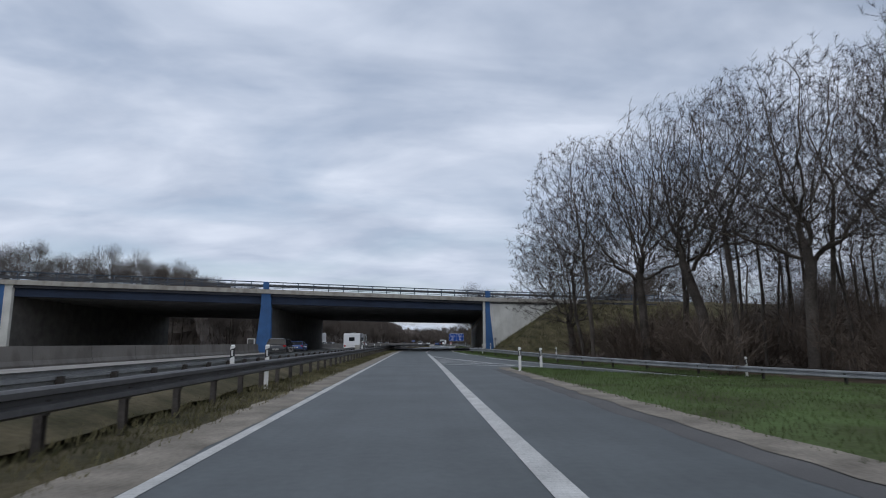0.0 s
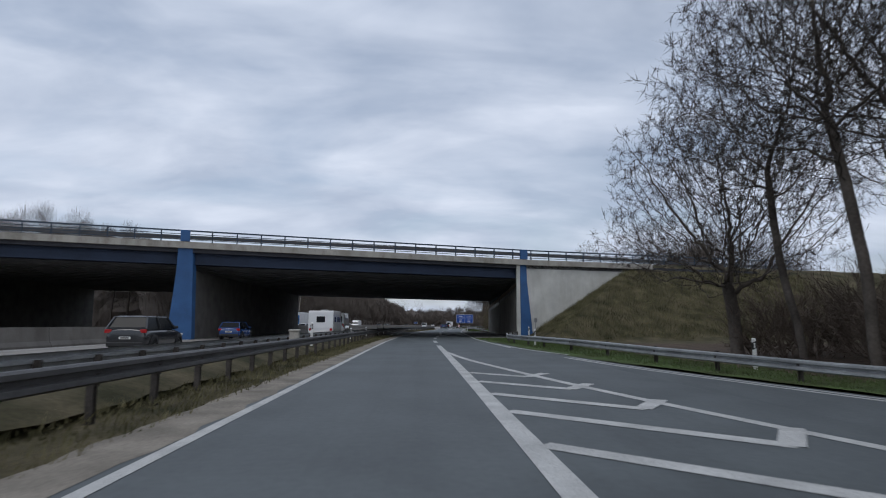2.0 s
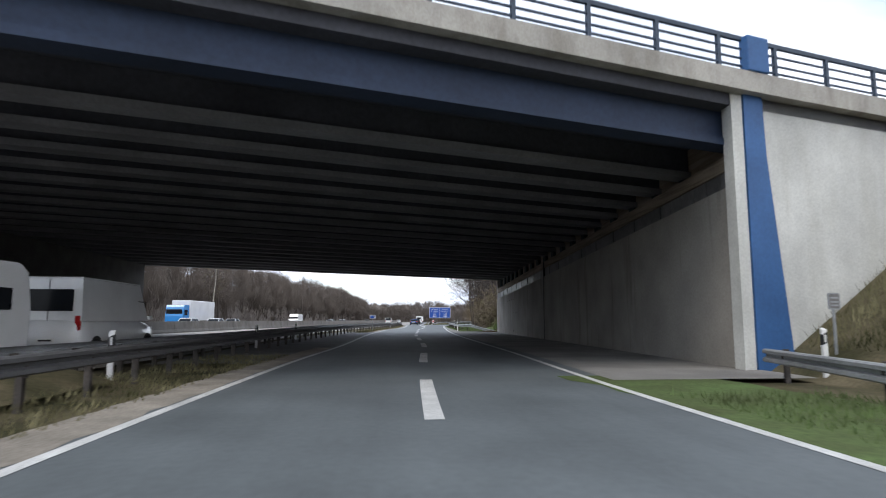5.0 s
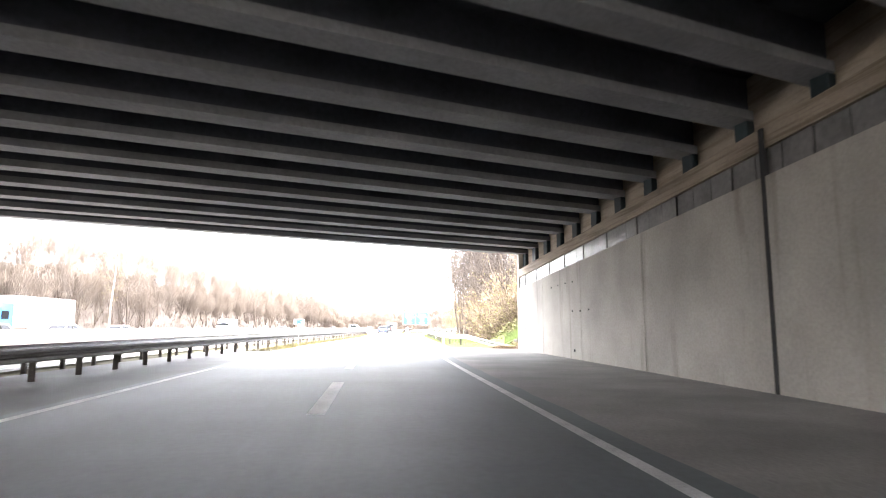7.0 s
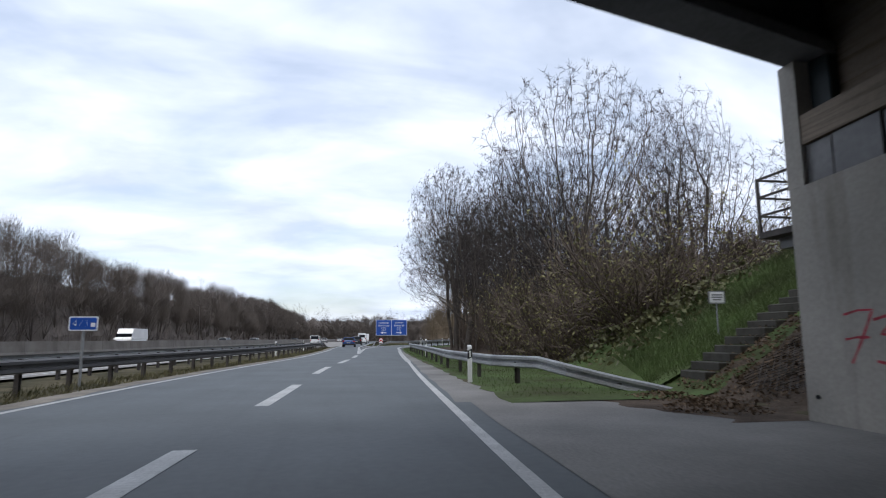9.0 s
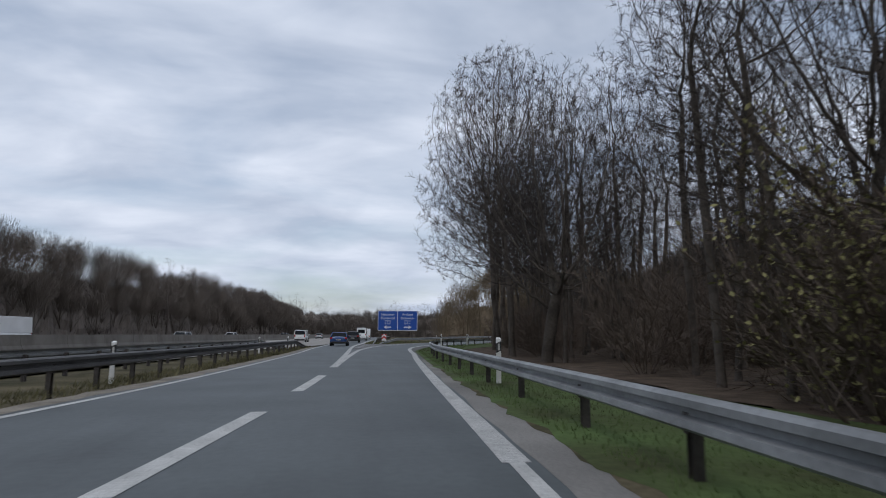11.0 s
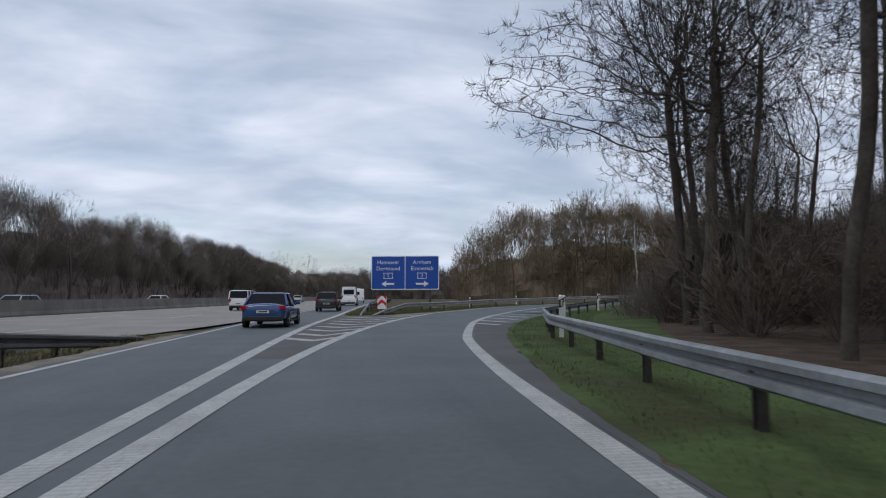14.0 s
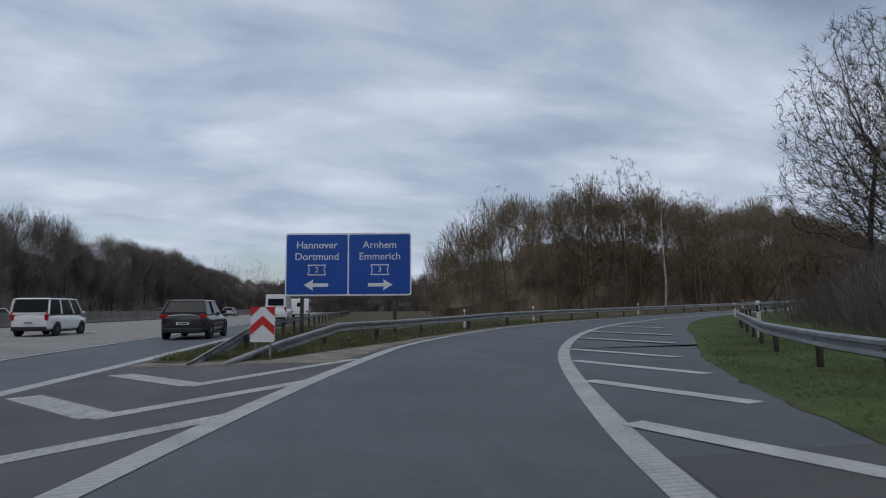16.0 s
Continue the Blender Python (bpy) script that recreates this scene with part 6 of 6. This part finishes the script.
sheet("litter_patch", lambda y: 12.1 - (y - 151.5) * 0.22, lambda y: 17.5, rows_y(152.4, 157.3, 0.35), lambda x, y: hill(x, y) + 0.112 + 0.07 * max(0.0, noise.noise(Vector((x * 3, y * 3, 0)))) * min(1.0, max(0.0, x - 12.4)), "leaf_litter", 18, "dry brown leaf litter at the foot of the embankment", "ground", jitter=0.25)


def slope_net():
    """Wire netting pegged over the bare slope between the wall's end and the stairs."""
    net = tagged(new("slope_net"), "rusty wire netting laid over the bare slope beside the stairs", "netting")
    sh = Shape()
    for k in range(26):
        for flip in (0, 1):
            pts = []
            for i in range(13):
                u, v = (k * 0.16 - 1.6 + i * 0.2, i * 0.2)
                if flip:
                    u = 2.4 - u
                if 0 <= u <= 2.4:
                    x, y = 13.75 + u, 152.9 + v
                    pts.append(Vector((x, y, hill(x, y) + 0.20 + 0.05 * noise.noise(Vector((x * 3, y * 3, 0))))))
            if len(pts) > 2:
                sh.tube(pts, [0.007] * len(pts), 3)
    ob = new("wires", shape_mesh("wires", sh, "rust"))
    ob.parent = net


slope_net()


# leafy ground cover
def cover(name, spots, size, mat, label):
    r = random.Random(name + label)
    sh = Shape()
    for x, y, rad, hgt, n in spots:
        for i in range(n):
            a, d = r.uniform(0, 6.283), rad * math.sqrt(r.random())
            px, py = x + d * math.cos(a), y + d * math.sin(a)
            pz = hill(px, py) + 0.1 + hgt * (1 - (d / rad) ** 2) * r.random() ** 0.5
            sh.leaf(Vector((px, py, pz)), size * r.uniform(0.6, 1.4), r)
    ob = new(name, shape_mesh(name, sh, mat))
    return tagged(ob, label, "ground cover", "", "stuff")


M["ivy"] = material("ivy", (0.125, 0.135, 0.052), 0.6, vary=0.45, scale=2.0, fine=6, bump=0, tint=(0.15, 0.115, 0.06))
cover("ivy", [(15.6 + 1.2 * (i % 8), 161.3 + 0.95 * (i // 8) + 0.3 * (i % 3), 1.6, 0.8, 260) for i in range(40)], 0.085, "ivy", "tangled ivy and bramble leaves on the embankment slope")
M["dry_leaf"] = material("dry_leaf", (0.21, 0.145, 0.095), 0.9, vary=0.45, scale=6.0, fine=20, bump=0, tint=(0.11, 0.08, 0.055), spec=0.15)
cover("litter_leaves", [(12.6 + 0.36 * i, 154.0 + 0.65 * ((i * 3) % 5), 0.95, 0.10, 420) for i in range(12)], 0.04, "dry_leaf", "dry fallen leaves by the wall foot")


# grass blades near the road
def blades(name, region, n, h, label, mat="blade"):
    r = random.Random(name + label)
    sh = Shape()
    for i in range(n):
        x, y = region(r)
        z = hill(x, y) + 0.10
        d = Vector((r.gauss(0, 0.35), r.gauss(0, 0.35), 1)).normalized()
        sh.twig(Vector((x, y, z - 0.02)), d, h * r.uniform(0.4, 1.3), 0.012)
    ob = new(name, shape_mesh(name, sh, mat))
    return tagged(ob, label, "grass", "", "stuff")


M["blade"] = material("blade", (0.108, 0.162, 0.056), 0.8, vary=0.3, scale=0.6, fine=5, bump=0, tint=(0.10, 0.115, 0.052), spec=0.2)
M["blade_dry"] = material("blade_dry", (0.205, 0.185, 0.105), 0.9, vary=0.4, scale=0.8, fine=5, bump=0, tint=(0.075, 0.08, 0.035), spec=0.1)


def verge_left(r):
    y = r.uniform(14, 112)
    return XL(y) - 0.72 - 2.7 * r.random() ** 0.9, y


def verge_left_far(r):
    y = r.uniform(150, 230)
    return XL(y) - 0.75 - 1.3 * r.random(), y


def verge_right(r):
    y = 156.5 + 96 * r.random()
    a = XG(y) + 0.08
    return a + (6.5 if y < 165 else 3.6) * r.random() ** 0.9, y


def verge_ramp(r):
    y = 14 + 31 * r.random()
    return 4.9 + (XRA(y) - 4.9) * r.random(), y


def verge_rail(r):
    y = 46 + 54 * r.random()
    return XRR(y) + 0.6 + 3.0 * r.random(), y


def gore(r):
    y = 249 + 26 * r.random() ** 1.3
    a, b = XM(y) + 0.5, XE(y) - 1.1 - 1.5 * max(0, 1 - (y - 248) / 7)
    return a + (b - a) * r.random(), y


def bank_strip(r):
    y = 157.4 + 4.6 * r.random()
    return 13.4 + 0.25 * (y - 157.2) + 10 * r.random() ** 1.2, y


def slope_right(r):
    x = 12 + 34 * r.random()
    return x, near_y(x) - 0.4 - 12 * r.random()


blades("verge_grass", verge_left, 30000, 0.13, "thin dry grass under the guard rail", "blade_dry")
blades("verge_grass", verge_left_far, 9000, 0.18, "thin dry grass beside the inner lane", "blade_dry")
blades("roadside_grass", verge_right, 60000, 0.10, "short green roadside grass")
blades("roadside_grass", verge_ramp, 26000, 0.12, "green grass between road and ramp")
blades("roadside_grass", verge_rail, 14000, 0.16, "green grass below the embankment")
blades("bank_grass", bank_strip, 26000, 0.26, "bright grass on the embankment slope")
blades("gore_grass", gore, 14000, 0.17, "uneven green grass and weeds on the gore", "blade")
blades("gore_grass", gore, 12000, 0.2, "dry grass tufts on the gore", "blade_dry")
blades("slope_grass", slope_right, 40000, 0.35, "dry olive grass on the bridge embankment", "blade_dry")

# guard rails round the gore
GORE_RAIL = [(13.3, 247.6), (14.4, 250.5), (16.6, 254.8), (20.2, 260.0), (25.3, 265.8), (30.9, 271.1), (37.4, 276.6), (45.9, 282.8), (54.6, 288.2), (67.9, 295.7), (81.4, 302.6), (99.2, 311.6), (115.3, 319.7)]
guard_rail("guard_rail", GORE_RAIL, -1, "steel guard rail along the outside of the exit curve", "guard rails", dip=(7.0, 0.0))
guard_rail("guard_rail", [(12.6, 247.8), (13.4, 254), (14.2, 262), (15.2, 272), (17.0, 290), (20.0, 320), (25, 370)], 1, "steel guard rail beside the through lane", "guard rails", dip=(7.0, 0.0))


# ---- vehicles ----
def car_paint(name, color, rough=0.25):
    m = material(name, color, rough, vary=0.06, scale=0.8, fine=30, bump=0, spec=0.6)
    m.node_tree.nodes["Principled BSDF"].inputs["Coat Weight"].default_value = 0.6
    return m


for n, c in (("paint_black", (0.014, 0.015, 0.018)), ("paint_navy", (0.016, 0.055, 0.19)), ("paint_pearl", (0.70, 0.71, 0.71)), ("paint_silver", (0.42, 0.44, 0.45)), ("paint_grey", (0.10, 0.11, 0.12)), ("paint_truck", (0.03, 0.22, 0.55))):
    M[n] = car_paint(n, c)
M["car_glass"] = material("car_glass", (0.012, 0.014, 0.017), 0.12, vary=0.1, scale=0.5, fine=4, bump=0, spec=0.12)
M["tyre"] = material("tyre", (0.018, 0.018, 0.018), 0.9, vary=0.2, scale=4, fine=30)
M["rim_alloy"] = material("rim_alloy", (0.35, 0.36, 0.37), 0.3, metal=0.9, vary=0.15, scale=3, fine=20, bump=0)
M["tail_red"] = material("tail_red", (0.36, 0.012, 0.014), 0.2, vary=0.1, scale=4, fine=20, bump=0)
M["trim_black"] = material("trim_black", (0.02, 0.02, 0.02), 0.6, vary=0.15, scale=4, fine=30, bump=0.05)
M["plate_white"] = material("plate_white", (0.65, 0.65, 0.62), 0.5, vary=0.05, scale=4, fine=20, bump=0)


def loft(sections, cap=True):
    """A skin through rings of equal point count."""
    bm = bmesh.new()
    rings = [[bm.verts.new(p) for p in s] for s in sections]
    n = len(rings[0])
    for a, b in zip(rings, rings[1:]):
        for i in range(n):
            bm.faces.new((a[i], a[(i + 1) % n], b[(i + 1) % n], b[i]))
    if cap:
        bm.faces.new(rings[0][::-1])
        bm.faces.new(rings[-1])
    bmesh.ops.recalc_face_normals(bm, faces=bm.faces)
    return bm


def ring(y, w, z0, z1, crown=0.06, tuck=0.08):
    """A body section at y: half width w, from z0 to z1, tucked in at the sill and crowned on top."""
    h = z1 - z0
    right = [(w - tuck, z0), (w - 0.01, z0 + 0.22 * h), (w, z0 + 0.55 * h), (w - 0.04, z0 + 0.88 * h), (w - 0.16, z1), (w * 0.4, z1 + crown)]
    return [(x, y, z) for x, z in right] + [(-x, y, z) for x, z in right[::-1]]


def wheel(parent, x, y, r, width, side):
    t = bmesh.new()
    prof = [(r * 0.62, -width / 2), (r * 0.93, -width / 2), (r, -width / 2 + 0.03), (r, width / 2 - 0.03), (r * 0.93, width / 2), (r * 0.62, width / 2)]
    secs = []
    n = 24
    for i in range(n):
        a = 2 * math.pi * i / n
        secs.append([(px, q * math.cos(a), q * math.sin(a)) for q, px in prof])
    vs = [[t.verts.new(p) for p in s] for s in secs]
    for i in range(n):
        a, b = vs[i], vs[(i + 1) % n]
        for j in range(len(prof)):
            k = (j + 1) % len(prof)
            t.faces.new((a[j], a[k], b[k], b[j]))
    bmesh.ops.recalc_face_normals(t, faces=t.faces)
    bmesh.ops.transform(t, matrix=pose(x, y, r), verts=t.verts)
    ty = part("tyre", t, "tyre", parent, smooth=True)
    b = bmesh.new()
    for k in range(5):
        box(b, 0.03, 0.09 * r / 0.33, r * 0.62, Matrix.Translation((x + side * (width / 2 - 0.03), y, r)) @ pose(0, 0, 0, 72 * k) @ pose(0, 0, r * 0.31))
    bmesh.ops.create_cone(b, cap_ends=True, segments=14, radius1=r * 0.18, radius2=r * 0.14, depth=0.05, matrix=Matrix.Translation((x + side * (width / 2 - 0.02), y, r)) @ pose(0, 0, 0, 0, 90))
    part("rim", b, "rim_alloy", ty)
    d = bmesh.new()
    bmesh.ops.create_cone(d, cap_ends=True, segments=18, radius1=r * 0.63, radius2=r * 0.63, depth=0.04, matrix=Matrix.Translation((x + side * (width / 2 - 0.10), y, r)) @ pose(0, 0, 0, 0, 90))
    part("brake_disc", d, "trim_black", ty)


def car(label, paint, style, category="car"):
    """A car facing +y, its middle over the origin. style: saloon, suv, hatch or van."""
    L, W, H, belt, r = dict(saloon=(4.65, 1.82, 1.44, 0.92, 0.33), suv=(4.5, 1.86, 1.63, 1.05, 0.36), hatch=(4.25, 1.78, 1.47, 0.93, 0.32), van=(4.4, 1.80, 1.85, 1.08, 0.32), transporter=(5.6, 2.0, 2.5, 1.25, 0.35))[style]
    c = tagged(new("delivery_van" if style == "transporter" else "minivan" if style == "van" else "car"), label, category, "vehicles")
    w, l2 = W / 2, L / 2
    nose = dict(saloon=0.62, suv=0.78, hatch=0.66, van=0.80, transporter=0.95)[style]
    deck = dict(saloon=0.95, suv=belt, hatch=belt, van=belt, transporter=belt)[style]
    secs = [ring(-l2, w * 0.84, 0.42, deck - 0.12), ring(-l2 + 0.10, w * 0.95, 0.26, deck), ring(-l2 + 0.55, w, 0.22, max(deck, belt)), ring(-0.2, w, 0.20, belt),
            ring(l2 * 0.42, w, 0.20, belt - 0.01), ring(l2 - 0.55, w * 0.98, 0.22, nose + 0.14), ring(l2 - 0.14, w * 0.90, 0.26, nose + 0.02), ring(l2, w * 0.74, 0.36, nose - 0.12)]
    body = part("body", loft(secs), paint, c, smooth=True)
    if style != "transporter":
        sub = body.modifiers.new("rounded", "SUBSURF")
        sub.levels = sub.render_levels = 2
    # cabin of glass with a painted roof and pillars
    back0, back1, front1, front0 = dict(saloon=(-l2 + 0.55, -l2 + 1.15, 0.25, l2 - 1.35), suv=(-l2 + 0.10, -l2 + 0.50, 0.35, l2 - 1.25), hatch=(-l2 + 0.10, -l2 + 0.55, 0.30, l2 - 1.25), van=(-l2 + 0.06, -l2 + 0.22, 0.75, l2 - 0.75), transporter=(-l2 + 0.04, -l2 + 0.10, 1.35, l2 - 0.70))[style]
    wb, wt = w * 0.93, w * (0.74 if style in ("saloon", "hatch", "suv") else 0.86)
    def cab(z, k, grow_=0.0):
        y0, y1 = back0 + (back1 - back0) * k - grow_, front0 + (front1 - front0) * k + grow_
        ww = wb + (wt - wb) * k + grow_
        return [(-ww, y0, z), (ww, y0, z), (ww * 0.99, y1, z), (-ww * 0.99, y1, z)]
    zt = H - 0.05
    part("cabin_glass" if style != "transporter" else "box_body", loft([cab(belt - 0.04, 0), cab(zt, 1)]), "car_glass" if style != "transporter" else paint, c)
    roof = part("roof", loft([cab(zt - 0.03, 1, 0.025), cab(zt + 0.02, 1, 0.02), [(x * 0.8, y * 0.92, z) for x, y, z in cab(H, 1)]]), paint, c)
    soft_edge = roof.modifiers.new("soft_edge", "BEVEL")
    soft_edge.width, soft_edge.segments = 0.03, 3
    def strut(a, b, t=0.07):
        a, b = Vector(a), Vector(b)
        d = b - a
        m = Matrix.Translation((a + b) / 2) @ d.to_track_quat("Z", "X").to_matrix().to_4x4()
        return boxm(t, t * 0.7, d.length, m)
    lo, hi = cab(belt - 0.02, 0), cab(zt, 1)
    if style != "transporter":
        for i in range(4):
            part("pillar", strut(lo[i], hi[i], 0.10 if i < 2 else 0.08), paint, c)
        for sx in (-1, 1):
            for f in ((0.44, 0.46), ) if style != "van" else ((0.36, 0.36), (0.72, 0.70)):
                a = (sx * wb, back0 + (front0 - back0) * f[0], belt)
                b = (sx * wt, back1 + (front1 - back1) * f[1], zt)
                part("pillar", strut(a, b, 0.08), "trim_black" if style != "van" else paint, c)
        if style in ("suv", "hatch", "van"):
            bm = bmesh.new()
            box(bm, wb * 1.9, 0.06, 0.10, pose(0, back0 - 0.01, belt + 0.02))
            part("hatch_edge", bm, paint, c)
    else:
        part("rear_window", boxm(1.35, 0.02, 0.62, pose(0, back0 - 0.012, 1.80), 0.005), "car_glass", c)
        part("door_seam", boxm(0.02, 0.012, 1.9, pose(0, back0 - 0.01, 1.45)), "trim_black", c)
        part("windscreen", strut((0, front0 + 0.02, belt), (0, front1 + 0.05, zt - 0.15), 0.04), "car_glass", c)
        part("side_window", boxm(W * 0.885, 0.75, 0.6, pose(0, front0 - 0.55, 1.6), 0.02), "car_glass", c)
    for sx in (-1, 1):
        lx = sx * w * 0.78
        part("tail_light", boxm(0.30 if style in ("saloon", "suv", "hatch") else 0.16, 0.10, 0.16 if style not in ("van", "transporter") else 0.42, pose(lx + sx * 0.03, -l2 + 0.07, belt - 0.10, 0, 0, -sx * 14), 0.015), "tail_red", c)
        part("headlight", boxm(0.34, 0.14, 0.12, pose(sx * w * 0.70, l2 - 0.15, nose - 0.02, 0, 0, -sx * 28), 0.02), "reflector", c)
        mir = part("mirror", boxm(0.20, 0.10, 0.14, pose(sx * (w + 0.06), front0 - 0.25, belt + 0.06), 0.03), paint, c)
        for wy in (-l2 + 0.85, l2 - 0.88):
            arch = bmesh.new()
            bmesh.ops.create_cone(arch, cap_ends=True, segments=20, radius1=r + 0.055, radius2=r + 0.055, depth=0.10, matrix=Matrix.Translation((sx * (w - 0.045), wy, r + 0.02)) @ pose(0, 0, 0, 0, 90))
            part("wheel_arch", arch, "trim_black", c)
            wheel(c, sx * (w - 0.08), wy, r, 0.20, sx)
        part("door_handle", boxm(0.02, 0.18, 0.03, pose(sx * (w + 0.002), 0.05, belt - 0.14), 0.005), paint, c)
        part("sill_trim", boxm(0.03, L * 0.5, 0.08, pose(sx * (w - 0.04), 0, 0.24)), "trim_black", c)
    part("rear_bumper", boxm(W * 0.86, 0.12, 0.20, pose(0, -l2 + 0.03, 0.38), 0.04), "trim_black", c)
    part("number_plate", boxm(0.50, 0.015, 0.11, pose(0, -l2 - 0.012 if style not in ("van", "transporter") else -l2 - 0.012, 0.66)), "plate_white", c)
    part("plate_bar", boxm(0.36, 0.006, 0.05, pose(0, -l2 - 0.022, 0.66)), "trim_black", c)
    return c


def caravan(label):
    c = tagged(new("caravan"), label, "caravan", "vehicles")
    w, l2 = 1.13, 2.75
    prof = [(-l2, 0.55), (-l2 - 0.06, 1.0), (-l2 + 0.02, 2.35), (-l2 + 0.14, 2.52), (l2 - 0.5, 2.58), (l2 - 0.2, 2.40), (l2, 1.5), (l2 - 0.05, 0.55)]
    bm = bmesh.new()
    va = [bm.verts.new((-w, y, z)) for y, z in prof]
    vb = [bm.verts.new((w, y, z)) for y, z in prof]
    n = len(prof)
    bm.faces.new(va)
    bm.faces.new(vb[::-1])
    for i in range(n):
        bm.faces.new((va[i], vb[i], vb[(i + 1) % n], va[(i + 1) % n]))
    bmesh.ops.recalc_face_normals(bm, faces=bm.faces)
    bmesh.ops.bevel(bm, geom=list(bm.edges), offset=0.05, segments=2, affect="EDGES")
    part("body", bm, "paint_pearl", c)
    win = part("rear_window", boxm(0.78, 0.03, 0.54, pose(0, -l2 - 0.045, 1.72), 0.012), "trim_black", c)
    part("pane", boxm(0.66, 0.012, 0.42, pose(0, -l2 - 0.066, 1.72)), "car_glass", win)
    for sx in (-1, 1):
        for wy, ww in ((-1.5, 0.9), (0.4, 0.8), (1.6, 0.6)):
            part("side_window", boxm(0.03, ww, 0.5, pose(sx * (w + 0.012), wy, 1.72), 0.01), "car_glass", c)
        part("tail_light", boxm(0.22, 0.05, 0.22, pose(sx * 0.93, -l2 - 0.05, 0.80), 0.02), "tail_red", c)
        wheel(c, sx * (w - 0.14), -0.25, 0.32, 0.2, sx)
    part("bumper", boxm(2.15, 0.14, 0.22, pose(0, -l2 - 0.02, 0.56), 0.04), "plate_white", c)
    part("number_plate", boxm(0.5, 0.012, 0.11, pose(0, -l2 - 0.098, 0.60)), "plate_white", c)
    part("chassis", boxm(1.7, 4.6, 0.16, pose(0, 0, 0.44)), "trim_black", c)
    part("drawbar", boxm(0.14, 1.3, 0.10, pose(0, l2 + 0.5, 0.44)), "trim_black", c)
    part("roof_hatch", boxm(0.7, 0.7, 0.08, pose(0, -0.6, 2.60), 0.02), "paint_pearl", c)
    return c


def lorry(label):
    c = tagged(new("lorry"), label, "lorry", "vehicles")
    part("cargo_box", boxm(2.5, 9.0, 2.7, pose(0, -1.6, 2.5), 0.05), "paint_pearl", c)
    cab = part("cab", loft([[(x, y, z) for x, y in ((-1.2, 3.1), (1.2, 3.1), (1.15, 5.0 - 0.25 * k), (-1.15, 5.0 - 0.25 * k))] for k, z in ((0, 0.6), (0, 1.7), (1, 2.9), (1.6, 3.2))]), "paint_truck", c)
    part("windscreen", boxm(2.1, 0.05, 0.85, pose(0, 4.95, 2.2, -12), 0.01), "car_glass", cab)
    part("side_window", boxm(2.42, 0.9, 0.7, pose(0, 4.1, 2.2), 0.01), "car_glass", cab)
    part("chassis", boxm(0.9, 10.5, 0.3, pose(0, -0.8, 0.85)), "trim_black", c)
    for sx in (-1, 1):
        for wy in (-5.0, -3.8, 4.1):
            wheel(c, sx * 1.08, wy, 0.5, 0.3, sx)
    return c


def heading(xf, y):
    return -math.degrees(math.atan((xf(y + 2) - xf(y - 2)) / 4))


def put(thing, x, y, turn, z=0.0):
    thing.matrix_world = pose(x, y, z, 0, 0, turn)
    return thing


put(caravan("white touring caravan with a small rear window on the main carriageway"), -8.4, 103.0, 0)
put(car("white motor caravan seen ahead of the touring caravan", "paint_pearl", "transporter", "van"), -8.2, 111.0, 0)
put(car("black estate car on the main carriageway", "paint_black", "suv"), -12.3, 74.0, 0)
put(car("dark blue car farther along the main carriageway", "paint_navy", "hatch"), -15.0, 97.0, 0)
put(car("black car with wide red tail lights in the through lane", "paint_black", "suv"), (XL(262) + XM(262)) / 2, 262, heading(XM, 262))
put(car("white panel van with a wide rear window in the through lane", "paint_pearl", "transporter", "van"), (XL(292) + XM(292)) / 2, 292, heading(XM, 292))
put(caravan("white touring caravan far along the through lane"), (XL(318) + XM(318)) / 2, 318, heading(XM, 318))
put(car("dark blue saloon with alloy wheels in the through lane", "paint_navy", "saloon"), 8.38, 236.65, heading(XM, 236))
put(car("white family minivan with dark rear window on the main carriageway", "paint_pearl", "van", "minivan"), 2.5, 268.0, heading(XMR, 268), -0.02)
put(car("silver car far along the main carriageway", "paint_silver", "hatch"), 3.0, 340.0, heading(XMR, 340), -0.02)
put(car("white car far along the main carriageway", "paint_pearl", "hatch"), 8.0, 372.0, heading(XMR, 372), -0.02)
for y, off, paint, style, text in ((166, 4.4, "paint_pearl", "hatch", "white car passing on the opposite carriageway"), (194, 8.2, "paint_silver", "saloon", "silver car on the opposite carriageway"), (176, 4.6, "paint_pearl", "saloon", "white saloon on the opposite carriageway"), (222, 4.4, "paint_pearl", "transporter", "white delivery van on the opposite carriageway"), (262, 5.0, "paint_silver", "hatch", "pale grey car on the opposite carriageway"), (296, 8.0, "paint_pearl", "hatch", "white car in the far lane of the opposite carriageway"), (330, 4.4, "paint_grey", "hatch", "grey car on the opposite carriageway"), (132, 6.0, "paint_silver", "saloon", "silver car under the bridge on the opposite carriageway")):
    put(car(text, paint, style, "van" if style == "transporter" else "car"), XMED(y) - off, y, 180 + heading(XMED, y), -0.02)
put(lorry("white box lorry with a bright blue cab on the opposite carriageway"), XMED(177) - 8.4, 177, 180 + heading(XMED, 177), -0.02)
# pale cabinet beside the opposite carriageway
cab_ = tagged(new("roadside_cabinet"), "pale grey roadside service cabinet", "cabinet")
cab_.matrix_world = pose(-37.5, 158, 0)
part("body", boxm(1.6, 0.8, 2.3, pose(0, 0, 1.1), 0.03), "plate_white", cab_)
part("door", boxm(1.3, 0.03, 1.9, pose(0, -0.41, 1.1), 0.01), "slab_grey", cab_)
part("plinth", boxm(1.7, 0.9, 0.25, pose(0, 0, 0.02), 0.02), "concrete_dark", cab_)
